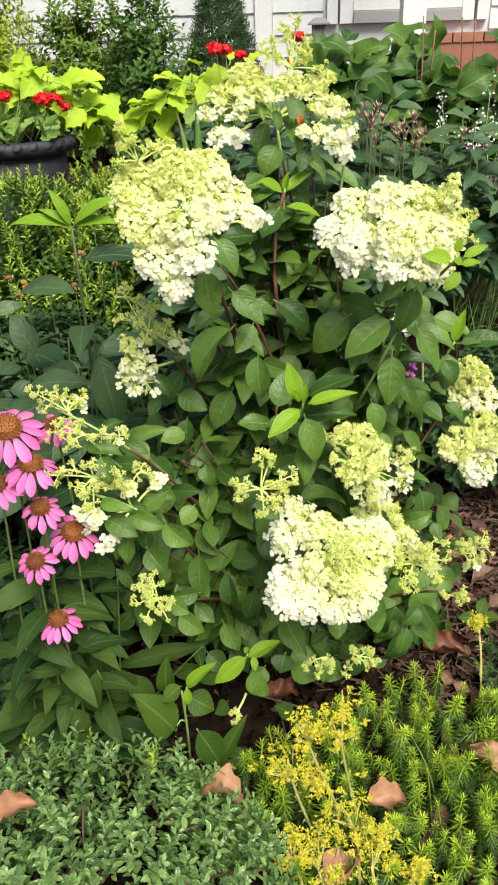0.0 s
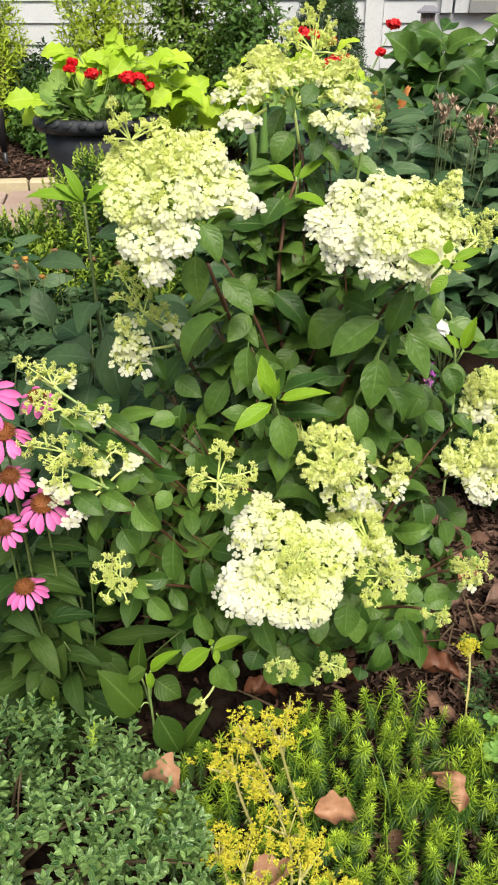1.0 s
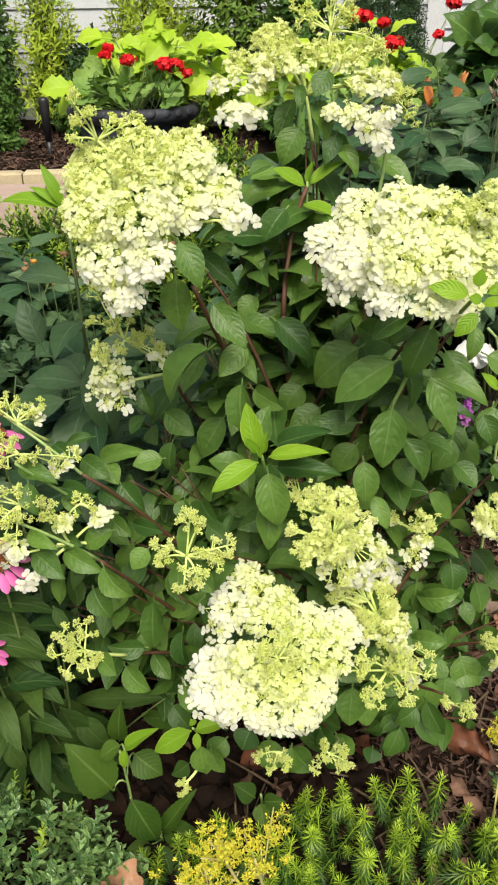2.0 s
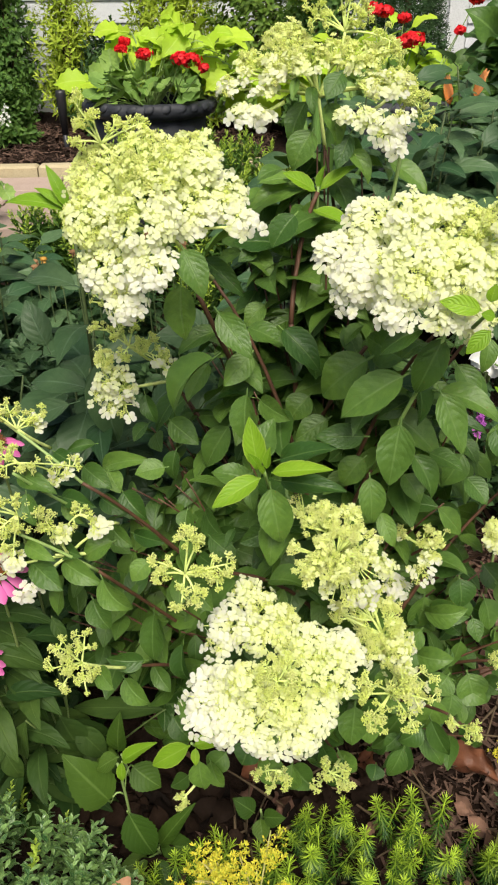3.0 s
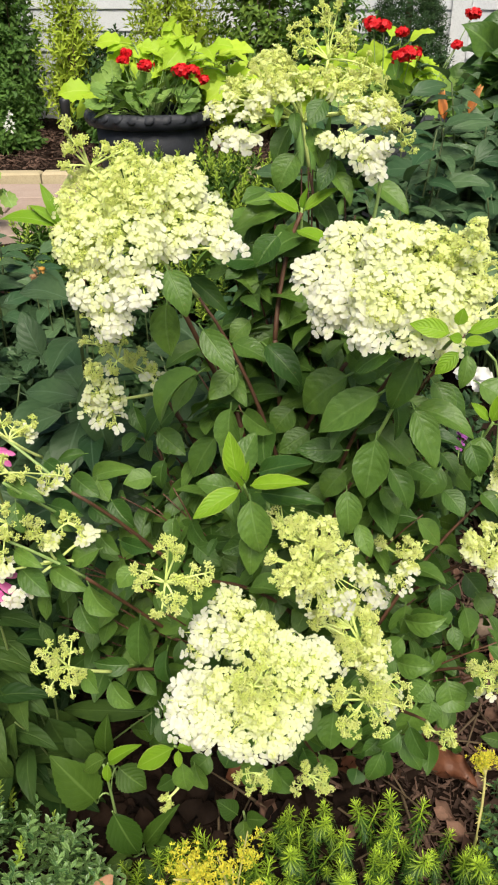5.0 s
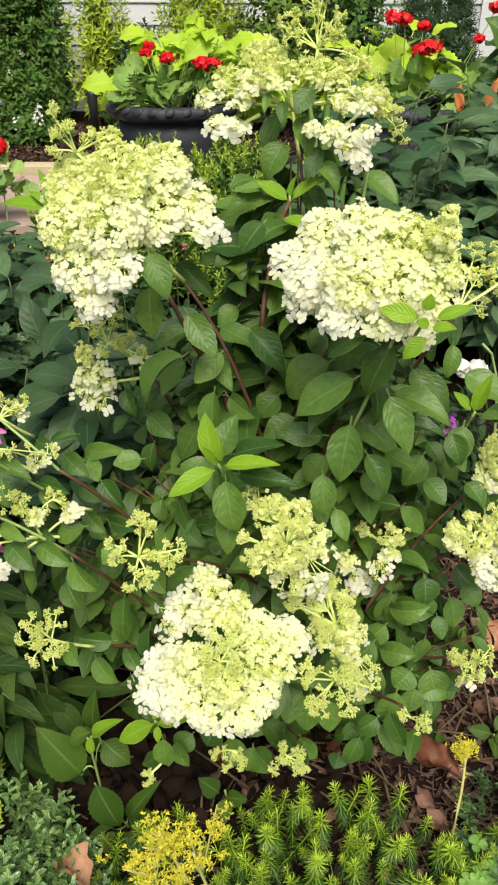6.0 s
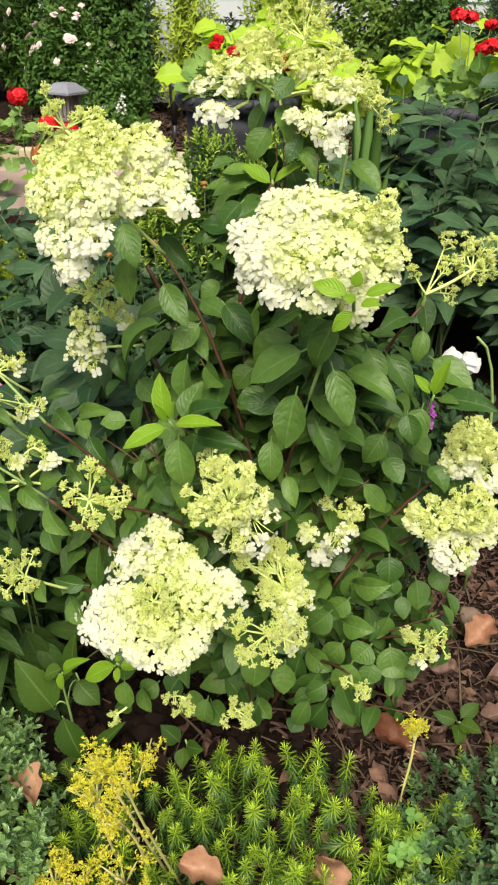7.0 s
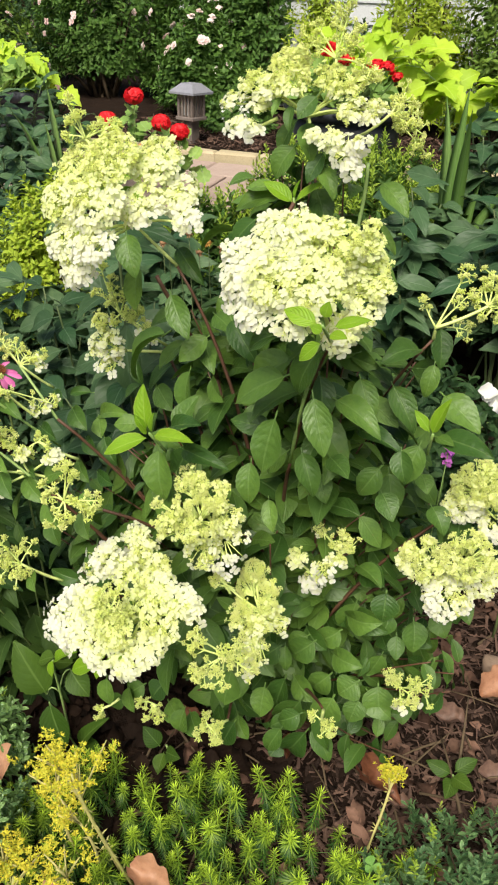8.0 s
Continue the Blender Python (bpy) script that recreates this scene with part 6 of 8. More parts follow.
coneflower(1, (-0.46, 1.16, 0.0), (-0.413, 1.08, 0.833), 1.42, (0.15, -0.5, 0.84))
coneflower(2, (-0.5, 1.12, 0.0), (-0.44, 1.06, 0.735), 1.0, (-0.3, -0.3, 0.8))
coneflower(3, (-0.44, 1.18, 0.0), (-0.378, 1.06, 0.774), 1.15, (0.1, -0.2, 0.95))
coneflower(4, (-0.42, 1.14, 0.0), (-0.371, 1.045, 0.697), 0.9, (0.1, -0.4, 0.9))
coneflower(5, (-0.36, 1.12, 0.0), (-0.327, 1.06, 0.635), 1.18, (0.15, -0.35, 0.93))
coneflower(6, (-0.43, 1.1, 0.0), (-0.392, 1.03, 0.596), 0.9, (0.0, -0.5, 0.86))
coneflower(7, (-0.38, 1.1, 0.0), (-0.371, 1.025, 0.468), 1.0, (0.1, -0.2, 0.96))
coneflower(8, (-0.4, 1.12, 0.0), (-0.434, 1.07, 0.43), 0.65, (-0.4, -0.3, 0.6))
coneflower(9, (-0.34, 1.2, 0.0), (-0.362, 1.17, 0.79), 0.9, (0.1, -0.3, 0.9))


# ---- front edge: clipped small-leaved shrubs, sedum ----
TINY = leaf(0.0205, 0.0088, 4, 2, 0.35, 0.3, 0.56, 0.75)
shrub("dwarf_shrub", "dense low mound of small grey-green leaves", "shrub", (-0.36, 0.71, 0.0), (0.43, 0.31, 0.36), 470, TINY, 1.08, 12, BOX_LEAF, BARK, 21, 0.06, 0.62, (1.0, 0.8, 0.6), 1.2, -0.1, 0.26, (BOX_TIP, 0.025), lobes=26, wild=0.2)
shrub("dwarf_shrub", "low mound of small dark leaves with bright tips", "shrub", (0.79, 1.13, 0.0), (0.31, 0.34, 0.24), 320, TINY, 1.02, 12, BOX_DARK, BARK, 22, 0.045, 0.65, (1.0, 0.8, 0.6), 1.0, -0.1, 0.4, (BOX_TIP, 0.2), lobes=16, wild=0.2)


def sedum_sprig(rng, h):
    """An upright stem packed with fine needles, paler towards its young top, its foot darkened for shade."""
    tpl = leaf(0.0165, 0.0018, 2, 1, 0.0, 0.5, 0.35, 0.6)
    g = Geo()
    tube(g, bez((0, 0, -0.02), (0, 0, h / 2), (0.006, 0, h), 5), 0.0018, 0.001, 4)
    n = int(h * 1050)
    for k in range(n):
        f = (k + 1) / n
        a = k * GOLD
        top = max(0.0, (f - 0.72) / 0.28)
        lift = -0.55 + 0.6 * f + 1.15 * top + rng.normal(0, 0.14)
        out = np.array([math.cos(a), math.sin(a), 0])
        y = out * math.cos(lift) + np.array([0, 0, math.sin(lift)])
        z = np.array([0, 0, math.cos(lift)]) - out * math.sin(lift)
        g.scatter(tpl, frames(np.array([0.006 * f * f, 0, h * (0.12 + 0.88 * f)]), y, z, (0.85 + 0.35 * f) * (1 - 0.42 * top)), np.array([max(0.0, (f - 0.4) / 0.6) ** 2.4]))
    return g


def build_sedum():
    rng = np.random.default_rng(9)
    root = thing("sedum", (0.25, 0.95, 0.0), "mat of upright bright green needle-leaved sedum", "ground cover")
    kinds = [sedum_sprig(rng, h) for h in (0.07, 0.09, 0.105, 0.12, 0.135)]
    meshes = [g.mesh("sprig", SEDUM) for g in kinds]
    spots = []
    while len(spots) < 470:
        x, y = rng.uniform(-0.1, 0.74), rng.uniform(0.6, 1.26)
        edge = 1.16 + 0.12 * (x - 0.1) if x > 0.12 else 0.99
        if y > edge + rng.normal(0, 0.02) or (x < 0.0 and y < 0.8) or (y > 1.12 and rng.random() < 0.45) or (y < 0.8 and rng.random() < 0.4):
            continue
        if x > 0.64 and y > 0.95:
            continue
        if all((x - a) ** 2 + (y - b) ** 2 > 0.02 ** 2 for a, b in spots):
            spots.append((x, y))
    # the nearest ones to the middle of the mat come first
    spots.sort(key=lambda p: abs(p[0] - 0.3) + abs(p[1] - 1.05))
    rest = Geo()
    for i, (x, y) in enumerate(spots):
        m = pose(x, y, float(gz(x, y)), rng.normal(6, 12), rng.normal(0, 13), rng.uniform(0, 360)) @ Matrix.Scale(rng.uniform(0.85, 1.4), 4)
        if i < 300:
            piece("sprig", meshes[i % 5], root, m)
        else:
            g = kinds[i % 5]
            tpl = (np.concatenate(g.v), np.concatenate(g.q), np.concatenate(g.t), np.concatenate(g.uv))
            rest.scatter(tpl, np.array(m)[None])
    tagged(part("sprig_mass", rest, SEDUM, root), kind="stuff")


build_sedum()


def sedum_flower_stem(seed, base, top, spread_r=0.03, stalks=5):
    """A straw-coloured stalk with a flat cluster of fading yellow stars."""
    rng = np.random.default_rng(seed)
    base, top = np.array(base, float), np.array(top, float)
    root = thing("sedum_flower_stem", base, "straw-coloured sedum stalk with fading yellow-green flowers", "flower", "sedum flower stems")
    g = Geo()
    pts = bez(base - np.array([0, 0, 0.02]), base * 0.4 + top * 0.6 + np.array([*rng.normal(0, 0.02, 2), 0.04]), top, 9)
    tube(g, pts, 0.003, 0.0022, 6)
    fl = Geo()
    star = leaf(0.0052, 0.0019, 2, 1, 0.2, 0.2)
    nd = leaf(0.012, 0.0024, 2, 1, 0.1, 0.5)
    for k in range(26):
        f = rng.uniform(0.15, 0.95)
        p = np.array([np.interp(f, np.linspace(0, 1, 9), pts[:, a]) for a in range(3)])
        g.scatter(nd, frames(p, rng.normal(0, 1, 3) + np.array([0, 0, 0.3]), np.array([0, 0, 1.0]), rng.uniform(0.8, 1.3)))
    for k in range(stalks):
        e = top + np.array([*rng.normal(0, spread_r * 0.6, 2), rng.normal(0.008, 0.008)])
        s = pts[-3]
        tube(g, bez(s, (s + e) / 2 + np.array([0, 0, 0.01]), e, 4), 0.0016, 0.001, 4)
        n = 44
        back_along = rng.uniform(0, 0.35, (7, 1)) * (s - e)
        tuft = e + back_along + rng.normal(0, 1, (7, 3)) * np.array([spread_r * 0.42, spread_r * 0.42, spread_r * 0.5])
        P = tuft[rng.integers(0, 7, n)] + rng.normal(0, 0.0045, (n, 3))
        tube(g, np.array([s, e]), 0.001, 0.0008, 3)
        for j in range(5):
            a = TAU * j / 5 + rng.uniform(0, TAU, n)
            Y = np.stack([np.cos(a), np.sin(a), rng.uniform(0.1, 0.9, n)], -1)
            fl.scatter(star, frames(P, Y, np.tile([[0, 0, 1.0]], (n, 1)) + rng.normal(0, 0.2, (n, 3)), rng.uniform(0.7, 1.3, n)), np.clip(rng.normal(0.55, 0.3, n), 0, 1))
    part("stalk", g, STRAW, root)
    tagged(part("flower_mass", fl, SEDUM_FLOWER, root), kind="stuff")


for k, (bx, by, tx, ty, tz, rr) in enumerate([(0.163, 0.93, 0.062, 0.88, 0.35, 0.028), (0.185, 0.93, 0.123, 0.865, 0.355, 0.034), (0.108, 0.89, 0.038, 0.90, 0.24, 0.032),
                                               (0.162, 0.764, 0.14, 0.80, 0.20, 0.04), (0.118, 0.726, 0.079, 0.76, 0.17, 0.038),
                                               (0.215, 0.725, 0.176, 0.77, 0.15, 0.036), (0.08, 0.746, 0.023, 0.78, 0.17, 0.034), (0.273, 0.724, 0.244, 0.76, 0.12, 0.03),
                                               (0.135, 0.89, 0.082, 0.87, 0.22, 0.024), (0.49, 1.19, 0.49, 1.30, 0.19, 0.012)]):
    sedum_flower_stem(60 + k, (bx, by, 0.0), (tx, ty, tz), rr)


# ---- fallen leaves, seedlings, blades ----
def fallen_leaf(seed, at, size, turn, roll, label="curled dry brown leaf lying in the bed", material=DRY_LEAF):
    rng = np.random.default_rng(seed)
    V, Q, T, UV = leaf(0.10, 0.066, 16, 8, 0.75, 1.2, 0.5, 0.62, 0.14, 0.0)
    # ragged lobes and creases
    edge = np.abs(UV[:, 0] * 2 - 1)
    V[:, 0] *= 1 - 0.3 * edge ** 2 * (0.5 + 0.5 * np.sin(UV[:, 1] * 19 + seed))
    V[:, 2] += np.array([0.022 * noise.noise(Vector((p[0] * 26 + seed, p[1] * 26, 0.5))) + 0.008 * noise.noise(Vector((p[0] * 70, p[1] * 70 + seed, 2.5))) for p in V])
    V[:, 2] += 0.010 * edge ** 3 * rng.uniform(0.5, 1.6)
    top = Geo().add(V * size, Q, T, UV)
    V2 = V.copy()
    V2[:, 2] -= 0.0012
    top.add(V2 * size, Q[:, ::-1], T, UV)
    ob = new("fallen_leaf", top.mesh("fallen_leaf", material))
    ob.matrix_basis = pose(*at, roll, 12, turn)
    tagged(ob, label, "leaf", "fallen leaves")


fallen_leaf(1, (-0.045, 0.835, 0.218), 0.85, 70, 12, "curled tan leaf caught on the dwarf shrub")
fallen_leaf(2, (0.45, 0.95, 0.105), 1.05, 30, 18, "tan dry leaf resting on the sedum")
fallen_leaf(3, (0.19, 0.91, 0.10), 0.9, -80, 8, "tan dry leaf resting on the sedum")
fallen_leaf(4, (0.40, 1.375, 0.035), 1.1, -100, 22, "rust-brown curled leaf on the mulch", RUST_LEAF)
fallen_leaf(5, (0.475, 1.345, 0.03), 0.55, -60, 10, "dull pinkish brown leaf flat on the mulch", FADED_LEAF)
fallen_leaf(6, (-0.43, 0.715, 0.34), 0.8, -60, 20, "curled tan leaf caught on the dwarf shrub")
fallen_leaf(7, (0.46, 1.6, 0.035), 0.85, -70, 12, "dull pinkish brown leaf flat on the mulch", FADED_LEAF)
fallen_leaf(8, (0.0, 1.24, 0.03), 0.95, -80, 8, "dull rust-brown leaf on the soil", RUST_LEAF)
fallen_leaf(9, (0.10, 1.16, 0.03), 0.7, 10, 10, "dull dark brown leaf on the soil", LITTER)
fallen_leaf(10, (0.16, 0.80, 0.09), 0.9, 120, 8, "tan dry leaf resting on the sedum")
fallen_leaf(11, (0.53, 1.72, 0.03), 1.15, -20, 38, "large smooth tan leaf standing in the mulch")
fallen_leaf(12, (0.60, 1.52, 0.03), 0.8, -60, 12, "dull pinkish brown leaf flat on the mulch", FADED_LEAF)
fallen_leaf(13, (0.26, 1.30, 0.03), 0.75, 50, 10, "dull rust-brown leaf on the soil", RUST_LEAF)
fallen_leaf(14, (0.24, 1.78, 0.03), 0.8, 20, 10, "dull rust-brown leaf on the soil", RUST_LEAF)
fallen_leaf(15, (0.66, 1.66, 0.03), 0.8, 100, 10, "dull pinkish brown leaf flat on the mulch", FADED_LEAF)


def garden_stone(seed, at, r):
    """A weathered, slightly flattened stone."""
    V, Q, T, UV = ball(10, 16, 0.62)
    V = V * np.array([[1.0 + 0.22 * noise.noise(Vector((p[0] * 1.6 + seed, p[1] * 1.6, p[2] * 1.6))) + 0.05 * noise.noise(Vector((p[0] * 6, p[1] * 6 + seed, p[2] * 6)))] for p in V]) * r
    ob = new("stone", Geo().add(V, Q, T, UV).mesh("stone", STONE))
    ob.matrix_basis = pose(*at, 4, 8, 30)
    tagged(ob, "rounded speckled tan stone lying in the mulch", "stone")


garden_stone(3, (0.518, 1.836, 0.022), 0.034)

WEED_TPL = leaf(0.084, 0.066, 22, 4, 0.22, 0.5, 0.38, 0.85, 0.02, 0.07, stalk=0.006)
WEED_REACH = float(np.linalg.norm(WEED_TPL[0][22 * 5 + 2]))
WEED_MESH = Geo().add(*WEED_TPL).mesh("leaf", WEED_LEAF)
WEED_YOUNG = Geo().add(*WEED_TPL).mesh("leaf", YOUNG_LEAF)


def seedling(seed, at, hub, leaves, young=()):
    """A broadleaf weed: toothed leaves on short stalks round one stem."""
    rng = np.random.default_rng(seed)
    at, hub = np.array(at, float), np.array(hub, float)
    root = thing("weed_seedling", at, "young broadleaf weed with toothed green leaves", "weed", "weed seedlings")
    part("stem", tube(Geo(), bez(at - np.array([0, 0, 0.01]), (at + hub) / 2 + np.array([0.004, 0, 0]), hub, 6), 0.003, 0.0022, 6), STALK_GREEN, root)
    for j, (base, tip, w) in enumerate(leaves):
        b = np.array(base)
        if np.linalg.norm(b - hub) > 0.015:
            part("stalk", tube(Geo(), bez(hub * 0.6 + at * 0.4, (hub + b) / 2 - np.array([0, 0, 0.01]), b, 5), 0.0018, 0.0014, 5), STALK_GREEN, root)
        set_leaf("leaf", WEED_YOUNG if j in young else WEED_MESH, WEED_REACH, 0.066, base, tip, w, np.array([0.05, -0.55, 0.8]) + rng.normal(0, 0.15, 3), root)


seedling(1, (-0.165, 1.08, 0.0), (-0.166, 1.06, 0.245), [((-0.184, 1.05, 0.142), (-0.244, 1.03, 0.264), 0.078), ((-0.167, 1.07, 0.249), (-0.208, 1.05, 0.226), 0.036), ((-0.158, 1.06, 0.252), (-0.101, 1.06, 0.321), 0.026), ((-0.154, 1.055, 0.261), (-0.153, 1.04, 0.22), 0.018), ((-0.163, 1.1, 0.189), (-0.104, 1.09, 0.153), 0.058)], (2, 3))
seedling(2, (-0.20, 1.17, 0.0), (-0.212, 1.155, 0.13), [((-0.215, 1.15, 0.142), (-0.208, 1.15, 0.24), 0.041), ((-0.215, 1.15, 0.13), (-0.26, 1.13, 0.12), 0.045)])
seedling(3, (-0.105, 1.06, 0.0), (-0.1, 1.045, 0.045), [((-0.137, 1.02, 0.182), (-0.084, 1.0, 0.088), 0.062), ((-0.1, 1.05, 0.045), (-0.045, 1.07, 0.153), 0.033), ((-0.104, 1.06, 0.035), (-0.027, 1.05, 0.068), 0.049), ((-0.095, 1.03, 0.045), (-0.06, 0.99, 0.03), 0.03), ((-0.111, 1.03, 0.04), (-0.153, 0.99, 0.045), 0.038)])
seedling(4, (0.065, 1.16, 0.0), (0.068, 1.14, 0.09), [((0.06, 1.13, 0.09), (0.025, 1.12, 0.13), 0.04), ((0.075, 1.13, 0.085), (0.115, 1.12, 0.11), 0.034), ((0.07, 1.13, 0.08), (0.085, 1.09, 0.07), 0.036)])
seedling(5, (0.565, 1.49, 0.0), (0.56, 1.475, 0.045), [((0.555, 1.475, 0.045), (0.505, 1.46, 0.06), 0.034), ((0.56, 1.47, 0.045), (0.605, 1.45, 0.07), 0.036), ((0.56, 1.48, 0.05), (0.59, 1.52, 0.075), 0.034), ((0.56, 1.47, 0.04), (0.57, 1.42, 0.045), 0.036)])


def basal_leaves():
    """Broad dark leaves that lie round the foot of the coneflowers."""
    root = thing("coneflower_foliage", (-0.33, 1.15, 0.0), "dark lance-shaped basal leaves round the coneflower stems", "plant")
    tpl = leaf(0.12, 0.05, 10, 4, 0.25, 0.8, 0.42, 0.85, 0.02, stalk=0.004)
    reach = float(np.linalg.norm(tpl[0][10 * 5 + 2]))
    me = Geo().add(*tpl).mesh("leaf", CONE_LEAF)
    foot = np.array([-0.33, 1.16, 0.0])
    for base, tip, w in [((-0.321, 1.14, 0.222), (-0.274, 1.12, 0.141), 0.065), ((-0.296, 1.15, 0.193), (-0.229, 1.13, 0.135), 0.05), ((-0.328, 1.1, 0.356), (-0.328, 1.08, 0.21), 0.038), ((-0.324, 1.05, 0.315), (-0.358, 1.03, 0.19), 0.041), ((-0.132, 1.2, 0.23), (-0.341, 1.17, 0.207), 0.041), ((-0.27, 1.1, 0.522), (-0.238, 1.08, 0.487), 0.022), ((-0.393, 1.06, 0.203), (-0.356, 1.04, 0.145), 0.038)]:
        b = np.array(base)
        set_leaf("leaf", me, reach, 0.05, base, tip, w, np.array([0.1, -0.6, 0.75]), root)
        part("stalk", tube(Geo(), bez(foot, foot * 0.4 + b * 0.6 + np.array([0, 0.02, 0]), b, 6), 0.0022, 0.0016, 5), CONE_STEM, root)


basal_leaves()


def clover(seed, at, r, n):
    """A small clump of clover: three round leaflets on each thin stalk."""
    rng = np.random.default_rng(seed)
    at = np.array(at, float)
    root = thing("clover", at, "small fresh green clover clump in the sedum", "weed")
    me = Geo().add(*leaf(0.017, 0.017, 6, 4, 0.25, 0.3, 0.6, 0.55)).mesh("leaflet", CLOVER)
    for k in range(n):
        e = at + np.array([*rng.normal(0, r, 2), rng.uniform(0.1, 0.135)])
        st = part("stalk", tube(Geo(), bez(at, (at + e) / 2 + np.array([0, 0, 0.02]), e, 5), 0.0012, 0.0009, 5), STALK_GREEN, root)
        turn = rng.uniform(0, TAU)
        for j in range(3):
            a = turn + TAU * j / 3
            piece("leaflet", me, st, Matrix(frames(e, np.array([math.cos(a), math.sin(a), 0.1]), np.array([0, -0.25, 1.0]) + rng.normal(0, 0.12, 3), rng.uniform(0.85, 1.15))[0].tolist()))


clover(1, (0.54, 1.105, 0.0), 0.024, 13)


def blade(a, b, c, w):
    """A single strap leaf with a keel."""
    pts = bez(a, b, c, 12)
    d = unit(np.gradient(pts, axis=0))
    side = unit(np.cross(d, np.array([0.2, 1.0, 0.3])))
    V, UV = [], []
    for i in range(12):
        t = i / 11
        ww = w / 2 * min(1.0, (1 - t) * 3.2 + 0.03) * (0.75 + 0.25 * math.sin(t * 3))
        n = np.cross(side[i], d[i])
        V += [pts[i] - side[i] * ww, pts[i] + n * ww * 0.14, pts[i] + side[i] * ww, pts[i] - n * ww * 0.06]
        UV += [(0, t), (0.5, t), (1, t), (0.5, t)]
    Q = [(4 * i + j, 4 * i + (j + 1) % 4, 4 * i + 4 + (j + 1) % 4, 4 * i + 4 + j) for i in range(11) for j in range(4)]
    return Geo().add(V, Q, None, UV)


def grass_blade(a, b, c, w=0.006):
    ob = new("grass_blade", blade(a, b, c, w).mesh("grass_blade", IRIS_LEAF))
    tagged(ob, "long arching grey-green grass blade over the sedum", "grass", "grass blades")


grass_blade((0.34, 0.94, 0.0), (0.33, 1.0, 0.16), (0.22, 1.17, 0.13))
grass_blade((0.12, 0.98, 0.0), (0.1, 1.02, 0.12), (-0.02, 1.02, 0.1), 0.004)
grass_blade((0.2, 1.0, 0.0), (0.15, 1.04, 0.14), (0.03, 1.06, 0.1), 0.004)
grass_blade((0.42, 0.78, 0.0), (0.45, 0.85, 0.2), (0.44, 0.96, 0.12), 0.003)
grass_blade((0.36, 1.1, 0.0), (0.42, 1.16, 0.1), (0.5, 1.2, 0.04), 0.005)


# ---- plants behind the hydrangea ----
def broad_plant(name, label, category, at, height, spread_r, stems, per, tpl, material, seed, size=1.0, droop=-0.1, group="", stem_material=None, flat=0.5, pieces=0, extra=()):
    """Leafy stems from one foot with broad leaves set along them."""
    rng = np.random.default_rng(seed)
    root = thing(name, at, label, category, group)
    at = np.array(at, float)
    fol = Geo()
    me = Geo().add(*tpl).mesh("leaf", material)
    left = pieces
    for k in range(stems):
        a = rng.uniform(0, TAU)
        r = spread_r * math.sqrt(rng.random())
        e = at + np.array([math.cos(a) * r, math.sin(a) * r, height * rng.uniform(0.7, 1.0) * (1 - 0.3 * (r / spread_r) ** 2)])
        b = at + np.array([*(rng.normal(0, 0.15, 2) * spread_r), -0.02])
        pts = bez(b, b * 0.5 + e * 0.5 + np.array([0, 0, height * 0.15]), e, 8)
        part("stem", tube(Geo(), pts, 0.005, 0.0025, 5), stem_material or DARK_STALK, root)
        for j in range(per):
            f = 1 - 0.62 * j / per
            p = np.array([np.interp(f, np.linspace(0, 1, 8), pts[:, i]) for i in range(3)])
            an = j * GOLD + k
            y = np.array([math.cos(an), math.sin(an), droop + 0.5 * (j == 0) + rng.normal(0, 0.2)])
            z = np.array([0.1, -flat, 1.0]) + rng.normal(0, 0.25, 3)
            m = frames(p, y, z, size * rng.uniform(0.7, 1.15))
            if left > 0:
                piece("leaf", me, root, Matrix(m[0].tolist()))
                left -= 1
            else:
                fol.scatter(tpl, m)
    for base, tip, w in extra:
        base, tip = np.array(base), np.array(tip)
        m = Matrix(frames(base, tip - base, np.array([0.15, -0.7, 0.68]), float(np.linalg.norm(tip - base)) / 0.16)[0].tolist())
        piece("leaf", me, root, m @ Matrix.Diagonal((w / (0.085 * m.to_scale()[0]), 1.0, 1.0, 1.0)))
    if fol.n:
        tagged(part("foliage", fol, material, root), kind="stuff")
    return root


OVATE = leaf(0.14, 0.085, 7, 2, 0.2, 0.8, 0.42, 0.85, 0.03, stalk=0.03)
BIG = leaf(0.22, 0.15, 11, 4, 0.3, 1.1, 0.45, 0.8, 0.1, stalk=0.03)
SMALL = leaf(0.036, 0.019, 3, 2, 0.3, 0.4, 0.45, 0.85)


def round_leaf(r, stalk, seg=16):
    """A round scalloped leaf, dished in the middle, on a stalk."""
    V, UV = [(0, stalk + r * 0.75, -r * 0.12)], [(0.5, 0.3)]
    for ring, f in enumerate((0.5, 1.0)):
        for j in range(seg):
            a = math.pi * 1.5 + 0.18 + (TAU - 0.36) * j / (seg - 1)
            rr = r * f * (1 + (0.085 * math.cos(j * TAU / 2) if ring else 0))
            V.append((rr * math.cos(a), stalk + r * 0.75 + rr * math.sin(a) * 0.92, r * (0.16 * f * f - 0.12) + (0.05 * r * math.sin(j * 2.1) if ring else 0)))
            UV.append((0.5 + 0.45 * f * math.cos(a), 0.3 + 0.6 * f * abs(math.sin(a))))
    T = [(0, 1 + j, 2 + j) for j in range(seg - 1)]
    Q = [(1 + j, 1 + seg + j, 2 + seg + j, 2 + j) for j in range(seg - 1)]
    k, w = len(V), r * 0.05
    V += [(-w, 0, -w), (w, 0, -w), (w, stalk + r * 0.75, -r * 0.13), (-w, stalk + r * 0.75, -r * 0.13)]
    UV += [(0.5, 0.0)] * 4
    return np.array(V), np.array(Q + [(k, k + 1, k + 2, k + 3)]), np.array(T), np.array(UV)


